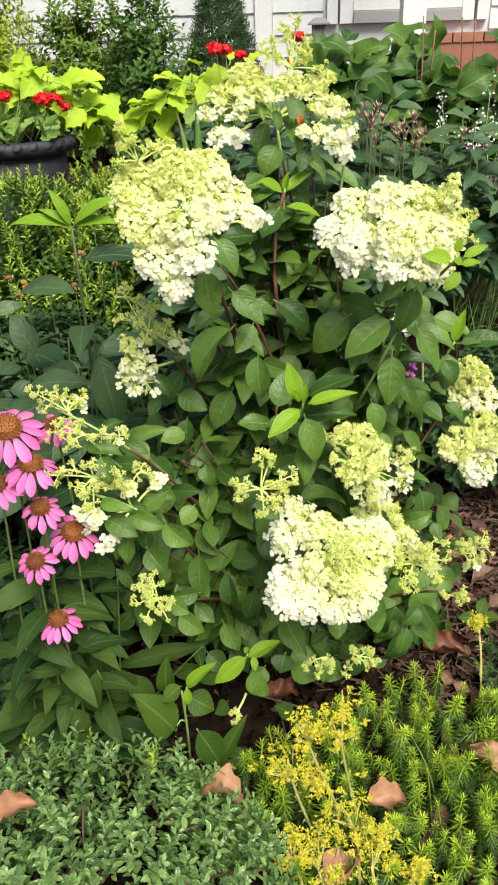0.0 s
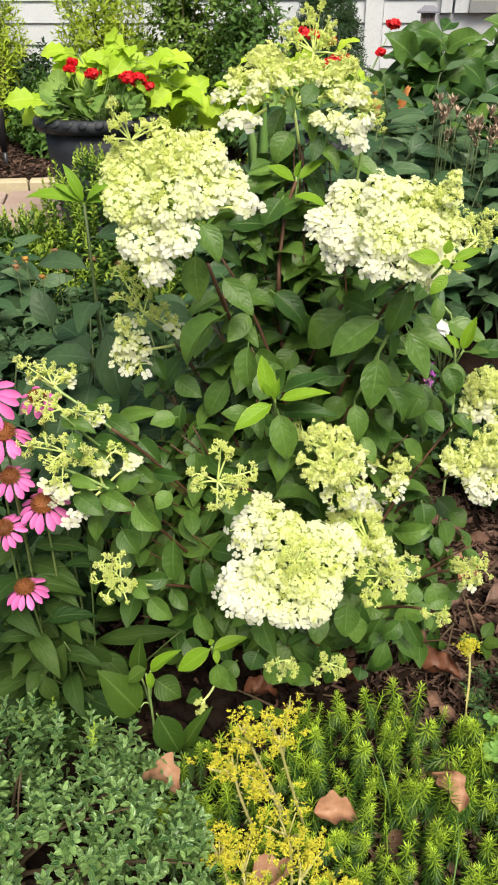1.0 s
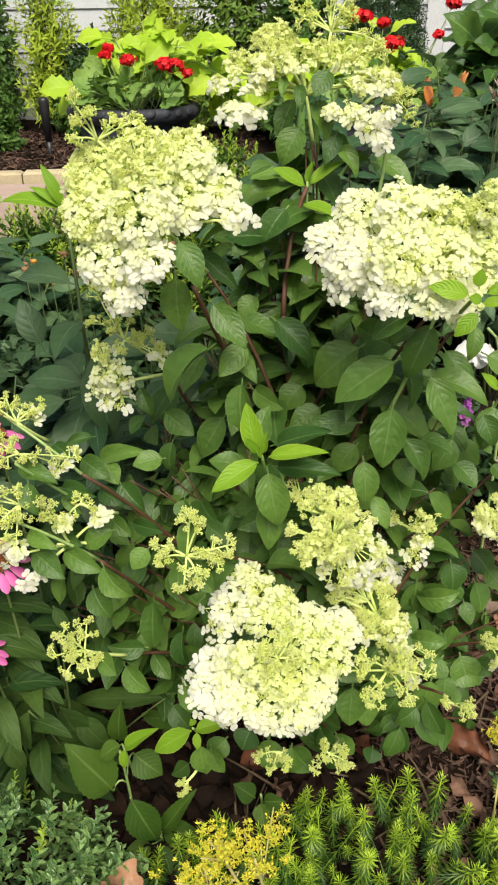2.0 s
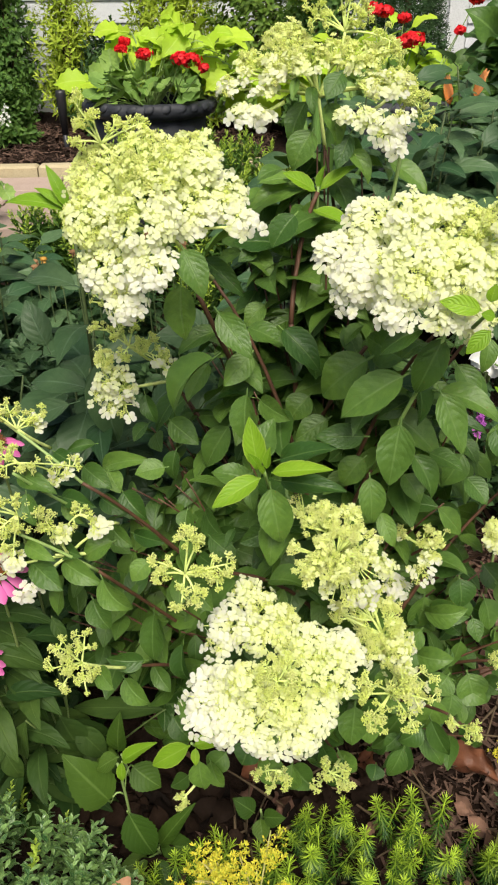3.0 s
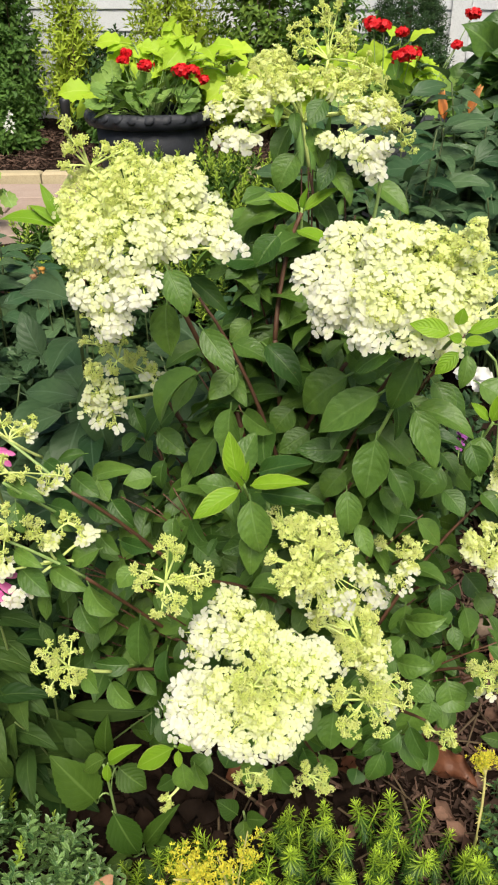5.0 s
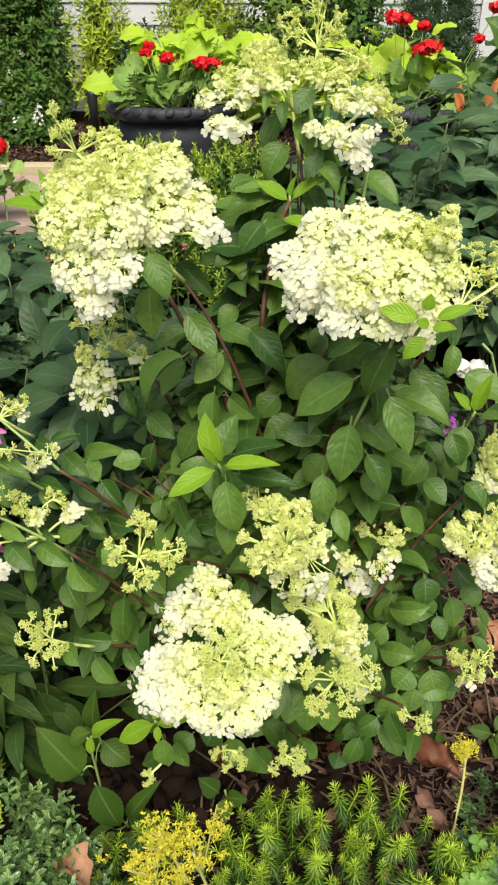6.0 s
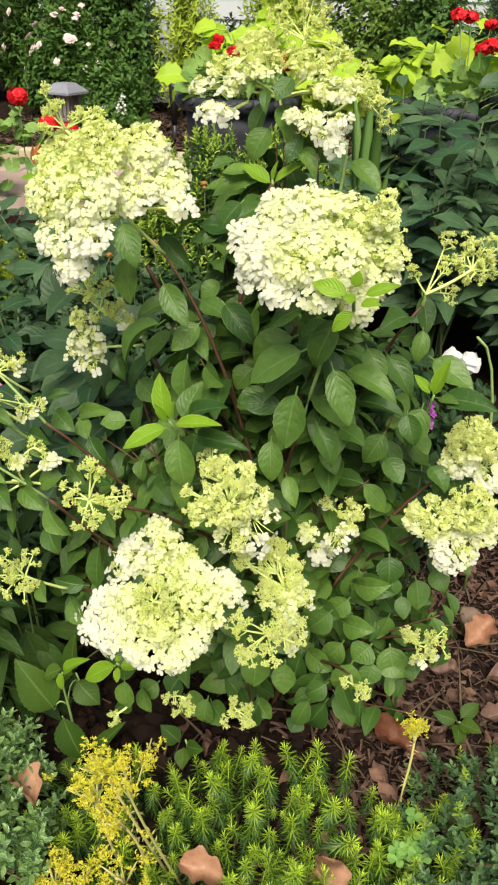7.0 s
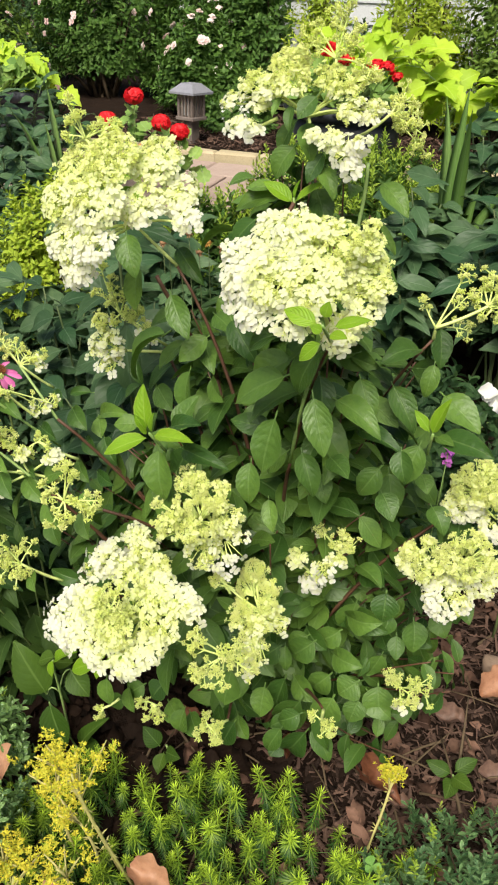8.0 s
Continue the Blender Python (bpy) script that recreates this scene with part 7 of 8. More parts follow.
ROUND = round_leaf(0.034, 0.02, 18)
LOBED = leaf(0.11, 0.095, 8, 4, 0.18, 0.8, 0.36, 0.8, 0.06, 0.25, stalk=0.04)

broad_plant("broadleaf_plant", "dark blue-green broad-leaved perennial behind the hydrangea", "plant", (-0.46, 1.62, 0.0), 0.82, 0.22, 9, 8, OVATE, BLUE_LEAF, 31, 0.95, pieces=72, extra=[((-0.348, 1.5, 0.827), (-0.302, 1.44, 0.639), 0.075), ((-0.396, 1.5, 0.695), (-0.509, 1.46, 0.659), 0.05), ((-0.505, 1.6, 0.739), (-0.548, 1.6, 0.849), 0.06)])
broad_plant("broadleaf_plant", "dark blue-green broad-leaved perennial", "plant", (-0.8, 1.75, 0.0), 0.8, 0.22, 10, 10, OVATE, BLUE_LEAF, 32, 0.72, pieces=100)
broad_plant("broadleaf_plant", "dark blue-green broad-leaved perennial in the shade", "plant", (-0.2, 1.9, 0.02), 0.75, 0.28, 9, 8, OVATE, BLUE_LEAF, 33, 0.8, pieces=72)

def lance_plant(at, top):
    """A single leafy stem with a rosette of fresh lance leaves at its tip."""
    rng = np.random.default_rng(34)
    at, top = np.array(at, float), np.array(top, float)
    root = thing("lance_leaved_plant", at, "fresh green plant with arching lance leaves", "plant")
    pts = bez(at, at * 0.5 + top * 0.5 + np.array([0.02, 0, 0.05]), top, 9)
    part("stem", tube(Geo(), pts, 0.005, 0.003, 6), DARK_STALK, root)
    tpl = leaf(0.115, 0.032, 8, 2, 0.35, 0.9, 0.45, 0.9, 0.02, stalk=0.008)
    young, old = Geo().add(*tpl).mesh("leaf", YOUNG_LEAF), Geo().add(*leaf(0.13, 0.05, 8, 2, 0.3, 0.9, 0.42, 0.9, 0.03, stalk=0.015)).mesh("leaf", BLUE_LEAF)
    for a, up, sc in ((175, 0.35, 1.0), (20, 0.75, 1.05), (115, 1.3, 0.7), (-20, 0.35, 0.85), (215, 0.9, 0.6)):
        y = np.array([math.cos(radians(a)), -0.25, up + 0.1 * math.sin(radians(a))])
        piece("leaf", young, root, Matrix(frames(top, y, np.array([0.05, -0.6, 1.0]), sc)[0].tolist()))
    for k in range(9):
        f = 0.93 - 0.07 * k
        p = np.array([np.interp(f, np.linspace(0, 1, 9), pts[:, i]) for i in range(3)])
        a = k * 2.2 + 0.4
        piece("leaf", old, root, Matrix(frames(p, np.array([math.cos(a), math.sin(a) * 0.7 - 0.2, 0.15]), np.array([0.05, -0.6, 1.0]) + rng.normal(0, 0.2, 3), rng.uniform(0.85, 1.15))[0].tolist()))


lance_plant((-0.4, 1.56, 0.0), (-0.36, 1.49, 1.065))
shrub("leafy_perennial", "low dark green perennial between the coneflowers", "plant", (-0.66, 1.38, 0.0), (0.3, 0.26, 0.36), 260, SMALL, 1.4, 7, DARK_LEAF, STALK_GREEN, 40, 0.08, 0.5, rise=0.8)
shrub("leafy_perennial", "bushy mid-green perennial with fine leaves", "plant", (-0.75, 2.4, 0.05), (0.45, 0.36, 0.58), 330, SMALL, 1.35, 7, DARK_LEAF, STALK_GREEN, 35, 0.08, 0.5, rise=1.0)
shrub("leafy_perennial", "bushy dark green perennial filling the bed", "plant", (0.05, 2.15, 0.03), (0.5, 0.4, 0.62), 420, SMALL, 1.3, 7, DARK_LEAF, STALK_GREEN, 36, 0.09, 0.5, rise=0.8)
shrub("leafy_perennial", "bushy dark green perennial beside the mulch", "plant", (0.85, 2.2, 0.05), (0.42, 0.35, 0.5), 420, SMALL, 1.1, 7, DARK_LEAF, STALK_GREEN, 37, 0.08, 0.5, rise=0.8)
shrub("leafy_perennial", "bushy mid-green perennial at the bed edge", "plant", (-1.0, 2.0, 0.04), (0.42, 0.4, 0.6), 340, SMALL, 1.3, 7, BLUE_LEAF, STALK_GREEN, 38, 0.08, 0.5, rise=0.8)


def spent_flower(seed, base, top, r, material, label, rise=(-1.2, 0.5)):
    rng = np.random.default_rng(seed)
    base, top = np.array(base, float), np.array(top, float)
    root = thing("spent_flower", base, label, "flower", "spent flowers")
    part("stem", tube(Geo(), bez(base, base * 0.4 + top * 0.6, top, 6), 0.002, 0.0014, 5), DARK_STALK, root)
    g = Geo()
    V, Q, T, UV = ball(4, 9, 0.6)
    g.add(V * r * (0.8 if rise[0] < 0 else 0.3) + top, Q, T, UV)
    k = 18
    tpl = leaf(r * (1.25 if rise[0] < 0 else 2.1), r * 0.36, 3, 1, 0.2, 0.5)
    a = np.arange(k) * TAU / k
    g.scatter(tpl, frames(np.tile(top, (k, 1)), np.stack([np.cos(a), np.sin(a), rng.uniform(*rise, k)], -1), np.tile([[0, 0, 1.0]], (k, 1)), rng.uniform(0.7, 1.2, k)))
    part("seed_head", g, material, root)


rs = np.random.default_rng(77)
for k, (x, z) in enumerate([(-0.891, 0.714), (-0.84, 0.749), (-0.929, 0.707), (-0.727, 0.786), (-0.705, 0.75), (-0.722, 0.72), (-0.626, 0.755), (-0.474, 0.935), (-0.501, 0.854), (-0.412, 0.826), (-0.8, 0.69), (-0.56, 0.73)]):
    y = 2.2 + rs.normal(0, 0.03)
    spent_flower(200 + k, (x, y + 0.05, 0.05), (x, y, z), 0.014, SEED_GOLD if k % 3 == 1 else SEED_BROWN, "spent brown daisy head with a golden disc")
for k in range(26):
    # two loose tufts of dry heads
    x, y = (0.455, 0.60)[k % 2] + rs.normal(0, 0.045), 2.9 + rs.normal(0, 0.06)
    spent_flower(230 + k, (x, y + 0.04, 0.2), (x, y, 1.235 - 0.3 * x + rs.normal(0, 0.035)), 0.019, SEED_TAN, "dry tan spent flower on a thin stalk", (1.2, 4.0))

# clipped box in front of the planters
BOXL = leaf(0.044, 0.018, 2, 2, 0.3, 0.3, 0.5, 0.8)
for k, (x, y, rx, hz) in enumerate([(-1.2, 2.88, 0.19, 0.54), (-0.9, 3.1, 0.3, 0.65), (-0.6, 3.18, 0.28, 0.6), (-0.42, 3.02, 0.32, 0.62), (-0.68, 3.42, 0.32, 0.58), (-0.3, 3.4, 0.26, 0.56)]):
    shrub("box_shrub", "yellow-green box shrub with upright young tips", "shrub", (x, y, float(gz(x, y))), (rx, 0.28, hz - 0.03), 230, BOXL, 1.05, 9, MID_LEAF, BARK, 300 + k, 0.09, 0.8, rise=2.0, depth=0.3, tips=(BOX_TIP, 0.85), group="box shrubs")
shrub("golden_shrub", "bright golden small-leaved shrub", "shrub", (-1.53, 2.28, 0.06), (0.3, 0.24, 0.76), 420, SMALL, 0.9, 9, GOLD_LEAF, BARK, 310, 0.05, 0.6)

# peonies, iris, lilies
PEONY = leaf(0.135, 0.055, 7, 2, 0.25, 0.8, 0.42, 0.9, 0.07, stalk=0.02)
for k, (x, y, h, r) in enumerate([(0.12, 2.72, 0.80, 0.28), (0.5, 2.75, 0.68, 0.3), (-0.22, 2.7, 0.66, 0.24), (-1.7, 2.5, 0.6, 0.3), (0.8, 2.85, 0.75, 0.28), (-2.25, 2.75, 0.55, 0.3), (-2.75, 3.2, 0.55, 0.34), (0.35, 3.2, 0.8, 0.3), (-0.05, 3.08, 0.76, 0.3), (0.62, 3.2, 0.66, 0.3), (-1.3, 1.75, 0.6, 0.28), (-2.2, 2.2, 0.6, 0.35), (-1.04, 2.25, 0.72, 0.24)]):
    broad_plant("peony", "dark blue-green peony foliage", "plant", (x, y, float(gz(x, y))), h * 1.2, r, 16, 15, PEONY, PEONY_LEAF, 400 + k, 1.0, 0.05, "peony plants", pieces=60)


def iris(seed, at, n, h, wide=0.028):
    rng = np.random.default_rng(seed)
    at = np.array(at, float)
    root = thing("iris", at, "clump of upright sword-shaped iris leaves", "plant", "iris clumps")
    for k in range(n):
        a = at + np.array([*rng.normal(0, 0.03, 2), -0.02])
        lean = rng.normal(0, 0.06, 2)
        hh = h * rng.uniform(0.7, 1.0)
        c = a + np.array([*lean * 1.6, hh])
        if k % 3 == 2:
            c = a + np.array([rng.choice([-1, 1]) * 0.22, -0.03, hh * 0.62])
        part("blade", blade(a, a + np.array([*lean * 0.4, hh * 0.75]), c, wide), IRIS_LEAF, root)


iris(1, (-0.19, 2.9, 0.17), 8, 1.1, 0.046)
iris(2, (-2.22, 2.95, 0.2), 7, 0.88, 0.06)


def lily_bud(base, top, bend):
    base, top = np.array(base, float), np.array(top, float)
    root = thing("daylily", base, "daylily stalk with a wilted orange bloom", "flower", "daylily stalks")
    part("stalk", tube(Geo(), bez(base, base * 0.3 + top * 0.7, top, 8), 0.004, 0.003, 6), STALK_GREEN, root)
    g = Geo()
    for k in range(4):
        d = np.array([bend + 0.06 * k, -0.25 + 0.1 * k, 0.95])
        g.scatter(leaf(0.1, 0.026, 6, 2, 0.9, 0.5 if k % 2 else -0.3), frames(top, d, np.array([0.3 * (-1) ** k, -1.0, 0.2 * k]), 1.0))
    part("bloom", g, ORANGE, root, "wilted orange bloom")


lily_bud((0.32, 3.35, 0.28), (0.285, 3.28, 1.085), 0.15)
lily_bud((0.22, 3.3, 0.28), (0.205, 3.25, 1.065), -0.35)
lily_bud((-1.6, 2.9, 0.2), (-1.62, 2.85, 0.78), 0.3)


# ---- planters ----
def planter(at, rim_z, r, seed, red_spots, lime_side):
    """A black urn planter with a rolled, fluted rim, geraniums and lime-leaved vine."""
    rng = np.random.default_rng(seed)
    x, y = at
    z0 = float(gz(x, y)) - 0.01
    h = rim_z - z0
    root = thing("planter", (x, y, z0), "large black planter with a fluted rolled rim", "planter", "black planters")
    g = Geo()
    lathe(g, [(0.0, 0.0), (r * 0.68, 0.0), (r * 0.7, 0.02), (r * 0.74, h * 0.3), (r * 0.82, h * 0.72), (r * 0.84, h - 0.075), (r * 0.78, h - 0.075), (r * 0.76, h - 0.06), (r * 0.0, h - 0.06)], 44, (x, y, z0))
    part("body", g, POT, root)
    g = Geo()
    prof = [(r * 0.845, h - 0.07), (r * 0.94, h - 0.064), (r * 0.99, h - 0.042), (r * 1.0, h - 0.022), (r * 0.965, h - 0.004), (r * 0.9, h), (r * 0.84, h - 0.016), (r * 0.8, h - 0.06)]
    lathe(g, prof, 200, (x, y, z0), lambda i, j: (0.004 * math.cos((j + i * 1.4) * TAU / 10) if 1 <= i <= 5 else 0.0))
    # slanting leaf-shaped bosses round the rim
    boss = ball(5, 8, 0.55)
    k = 26
    a = np.arange(k) * TAU / k
    out = np.stack([np.cos(a), np.sin(a), np.full(k, 0.55)], -1)
    way = np.stack([-np.sin(a), np.cos(a), np.full(k, 0.35)], -1)
    at3 = np.stack([x + np.cos(a) * r * 0.97, y + np.sin(a) * r * 0.97, np.full(k, z0 + h - 0.02)], -1)
    M = frames(at3, way, out, 0.021)
    M[:, :3, 1] *= 1.45
    g.scatter(boss, M)
    part("rim", g, POT, root, "fluted rolled planter rim")
    # geranium
    top = rim_z
    ger = thing("geranium", (x, y, top - 0.07), "red geranium with round scalloped leaves in the planter", "plant", "planter geraniums")
    fol, stems = Geo(), Geo()
    n = 105
    d, reach = lump(rng, n, 0.05, 9, 0.25)
    P = np.array([x - 0.03 * lime_side, y - 0.0, top - 0.01]) + d * np.array([r * 0.86, r * 0.8, 0.165]) * (reach * rng.uniform(0.7, 1.0, len(d)))[:, None]
    fol.scatter(ROUND, frames(P, d * np.array([1, 1, 0.2]) + rng.normal(0, 0.35, d.shape), np.array([0, -0.75, 0.75]) + d * 0.5 + rng.normal(0, 0.3, d.shape), rng.uniform(0.95, 1.5, len(d))))
    for i in range(0, n, 7):
        tube(stems, bez((x + rng.normal(0, 0.06), y + rng.normal(0, 0.06), top - 0.08), (P[i] + np.array([x, y, top])) / 2, P[i], 5), 0.004, 0.002, 5)
    part("stem_frame", stems, STALK_GREEN, ger)
    tagged(part("foliage", fol, GERANIUM_LEAF, ger), kind="stuff")
    for sx, sy, sz, sr in red_spots:
        c = np.array([x + sx, y + sy, top + sz])
        fl = Geo()
        k = 52
        dd = unit(rng.normal(0, 1, (k, 3)) + np.array([0, -0.2, 0.5])) * rng.uniform(0.6, 1.2, (k, 1))
        for tp in FLORETS:
            fl.scatter(tp, frames(c + dd * sr * np.array([1.15, 1, 0.7]), np.cross(dd, rng.normal(0, 1, (k, 3))), dd + rng.normal(0, 0.4, (k, 3)), 0.0105), rng.random(k))
        ob = part("flower_head", fl, RED, ger, "scarlet geranium flower head")
        part("stalk", tube(Geo(), bez((x + sx * 0.5, y + sy * 0.5, top - 0.02), (x + sx * 0.8, y + sy * 0.8, top + sz * 0.6), c, 6), 0.003, 0.002, 5), STALK_GREEN, ob)
    # sweet potato vine
    vine = thing("lime_vine", (x, y, top - 0.07), "lime-green large-leaved vine spilling from the planter", "plant", "planter vines")
    st = Geo()
    me = Geo().add(*LOBED).mesh("leaf", LIME_LEAF)
    for i in range(95):
        u = rng.uniform(-0.45, 1.45) if i % 16 else -0.95
        v = rng.uniform(0.0, 1.0)
        crest = max(0.34 - 0.17 * (u - 0.25) ** 2, 0.03) * (1.0 if lime_side > 0 else 0.85)
        p = np.array([x + lime_side * u * r, y + 0.04 + 0.2 * (1 - v), top - 0.03 + crest * (0.45 + 0.6 * v)])
        a = rng.uniform(0, TAU)
        face_y = np.array([lime_side * (0.3 * u + 0.9 * math.cos(a)), -0.35 + 0.6 * math.sin(a), rng.normal(-0.15, 0.3)])
        piece("leaf", me, vine, Matrix(frames(p, face_y, np.array([0.2 * u * lime_side, -0.6, 1.0]) + rng.normal(0, 0.38, 3), rng.uniform(0.8, 1.5))[0].tolist()))
        if i % 3 == 0:
            tube(st, bez((x, y, top - 0.08), ((x + p[0]) / 2, (y + p[1]) / 2, top + 0.3), p, 6), 0.004, 0.002, 5)
    part("stem_frame", st, STALK_GREEN, vine)


planter((-1.17, 3.86), 1.0, 0.31, 1, [(0.28, -0.20, 0.170, 0.036), (0.235, -0.2, 0.175, 0.032), (0.05, -0.15, 0.187, 0.028), (-0.071, -0.08, 0.233, 0.02), (-0.081, -0.1, 0.205, 0.02), (0.33, -0.18, 0.140, 0.018)], 1)
planter((-0.08, 3.98), 1.02, 0.30, 2, [(0.10, -0.2, 0.225, 0.04), (0.06, -0.2, 0.215, 0.03), (-0.074, -0.1, 0.330, 0.036), (-0.03, -0.1, 0.325, 0.026), (0.321, 0.1, 0.370, 0.026), (0.271, 0.0, 0.255, 0.018), (0.037, 0.0, 0.300, 0.022)], -1)
planter((-3.66, 3.75), 0.86, 0.30, 3, [(-0.1, -0.1, 0.2, 0.04)], -1)


# ---- lanterns and stake light ----
def lantern(at, top_z, size):
    """A square wooden lantern on a post with a hipped slate roof."""
    x, y = at
    z0 = float(gz(x, y))
    root = thing("garden_lantern", (x, y, z0), "weathered wooden garden lantern with a grey hipped roof", "lantern", "garden lanterns")
    s = size
    g = Geo()
    box(g, (x - 0.04, y - 0.04, z0 - 0.05), (x + 0.04, y + 0.04, top_z - 0.33 * s))
    part("post", g, LANTERN_WOOD, root, smooth=False)
    g = Geo()
    box(g, (x - 0.11 * s, y - 0.11 * s, top_z - 0.33 * s), (x + 0.11 * s, y + 0.11 * s, top_z - 0.30 * s), 0.004)
    for sx in (-1, 1):
        for sy in (-1, 1):
            cx, cy = x + sx * 0.085 * s, y + sy * 0.085 * s
            c = Geo()
            box(c, (cx - 0.013 * s, cy - 0.013 * s, top_z - 0.30 * s), (cx + 0.013 * s, cy + 0.013 * s, top_z - 0.096 * s))
            part("corner_post", c, LANTERN_WOOD, root, smooth=False)
    part("base", g, LANTERN_WOOD, root, smooth=False)
    for k in (-1, 0, 1):
        g = Geo()
        box(g, (x + k * 0.042 * s - 0.007, y - 0.09 * s, top_z - 0.298 * s), (x + k * 0.042 * s + 0.007, y - 0.08 * s, top_z - 0.092 * s))
        part("slat", g, LANTERN_WOOD, root, smooth=False)
        g = Geo()
        box(g, (x + 0.08 * s, y + k * 0.042 * s - 0.007, top_z - 0.298 * s), (x + 0.09 * s, y + k * 0.042 * s + 0.007, top_z - 0.092 * s))
        part("slat", g, LANTERN_WOOD, root, smooth=False)
    g = Geo()
    box(g, (x - 0.07 * s, y - 0.07 * s, top_z - 0.29 * s), (x + 0.07 * s, y + 0.07 * s, top_z - 0.10 * s))
    part("panel", g, GREY_TRIM, root, "dull frosted lantern panel", False)
    g = Geo()
    e, c = 0.155 * s, 0.07 * s
    V = [(x - e, y - e, top_z - 0.095 * s), (x + e, y - e, top_z - 0.095 * s), (x + e, y + e, top_z - 0.095 * s), (x - e, y + e, top_z - 0.095 * s),
         (x - e, y - e, top_z - 0.075 * s), (x + e, y - e, top_z - 0.075 * s), (x + e, y + e, top_z - 0.075 * s), (x - e, y + e, top_z - 0.075 * s),
         (x - c, y - c, top_z), (x + c, y - c, top_z), (x + c, y + c, top_z), (x - c, y + c, top_z)]
    g.add(V, [(3, 2, 1, 0), (8, 9, 10, 11)] + [(k * 4 + j, k * 4 + (j + 1) % 4, k * 4 + 4 + (j + 1) % 4, k * 4 + 4 + j) for k in (0, 1) for j in range(4)])
    part("roof", g, SLATE, root, "grey hipped lantern roof", False)


lantern((-3.0, 4.85), 0.882, 0.72)
lantern((0.475, 5.75), 1.505, 0.45)


def stake_light(x, y, top):
    z0 = float(gz(x, y))
    root = thing("path_light", (x, y, z0), "black plastic solar stake light in the mulch", "path light")
    part("stake", tube(Geo(), [(x, y, z0 - 0.05), (x, y, z0 + 0.1)], 0.012, 0.02, 8), BLACK_PLASTIC, root)
    g = Geo()
    lathe(g, [(0.0, 0.0), (0.022, 0.0), (0.034, top - z0 - 0.14), (0.036, top - z0 - 0.12), (0.03, top - z0 - 0.1), (0.0, top - z0 - 0.1)], 20, (x, y, z0 + 0.1))
    part("head", g, BLACK_PLASTIC, root)


stake_light(-2.40, 5.3, 0.885)


# ---- broad-leaved mound, white blossoms, blooms at the side ----
for k, (x, y, h, r) in enumerate([(0.48, 3.95, 0.97, 0.3), (0.85, 4.05, 1.0, 0.34), (1.25, 4.05, 0.98, 0.36), (0.42, 4.15, 1.06, 0.26), (0.7, 4.5, 1.05, 0.36), (1.5, 4.6, 1.0, 0.4)]):
    broad_plant("bigleaf_shrub", "large-leaved shrub with broad ribbed green leaves", "shrub", (x, y, float(gz(x, y))), h * 0.93, r, 15, 11, BIG, HOSTA_LEAF, 500 + k, 0.85, 0.4, "bigleaf shrubs", flat=0.85, pieces=100)
shrub("leafy_perennial", "dark foliage mass below the broad leaves", "plant", (0.8, 3.6, 0.33), (0.75, 0.35, 0.62), 420, SMALL, 1.5, 7, DARK_LEAF, STALK_GREEN, 39, 0.1, 0.5, rise=0.8)


def dead_stalk(x, y, z, lean):
    ob = new("dead_stalk", tube(Geo(), bez((x, y, z - 0.75), (x, y, z - 0.3), (x + lean, y, z), 8), 0.006, 0.003, 6).mesh("dead_stalk", SEED_BROWN))
    tagged(ob, "dry red-brown bare stalk among the leaves", "stalk", "dead stalks")


for x, z, lean in [(0.83, 1.46, -0.02), (0.86, 1.40, 0.01), (1.02, 1.45, -0.03), (1.07, 1.44, -0.02), (1.17, 1.43, 0.02), (1.36, 1.47, 0.06)]:
    dead_stalk(x, 3.95, z, lean)


def flower_spike_plant(name, label, at, r, h, n, material, seed, petal=0.006, sprig_material=None):
    rng = np.random.default_rng(seed)
    root = thing(name, at, label, "flower")
    at = np.array(at, float)
    st, fl, fo = Geo(), Geo(), Geo()
    for k in range(n):
        b = at + np.array([*rng.normal(0, r * 0.4, 2), -0.02])
        e = b + np.array([*rng.normal(0, r * 0.5, 2), h * rng.uniform(0.75, 1.0)])
        pts = bez(b, (b + e) / 2 + np.array([0, 0, 0.08]), e, 6)
        tube(st, pts, 0.002, 0.0012, 4)
        m = 14
        P = e + rng.normal(0, 1, (m, 3)) * np.array([0.012, 0.012, 0.03]) * (1.0 if n > 1 else 0.5)
        fl.scatter(FLORETS[k % 2], frames(P, rng.normal(0, 1, (m, 3)), rng.normal(0, 0.5, (m, 3)) + np.array([0, -0.6, 0.8]), petal), rng.random(m))
        m = 26
        f = rng.uniform(0.05, 0.85, m)
        P = np.stack([np.interp(f, np.linspace(0, 1, 6), pts[:, i]) for i in range(3)], -1)
        fo.scatter(leaf(0.06, 0.007, 3, 1, 0.2, 0.5), frames(P, rng.normal(0, 1, (m, 3)) + np.array([0, 0, 0.7]), np.tile([[0, -0.3, 1.0]], (m, 1)), rng.uniform(0.7, 1.2, m)))
    part("stem_frame", st, STALK_GREEN, root)
    tagged(part("foliage", fo, sprig_material or MID_LEAF, root), kind="stuff")
    tagged(part("blossom_mass", fl, material, root), kind="stuff")


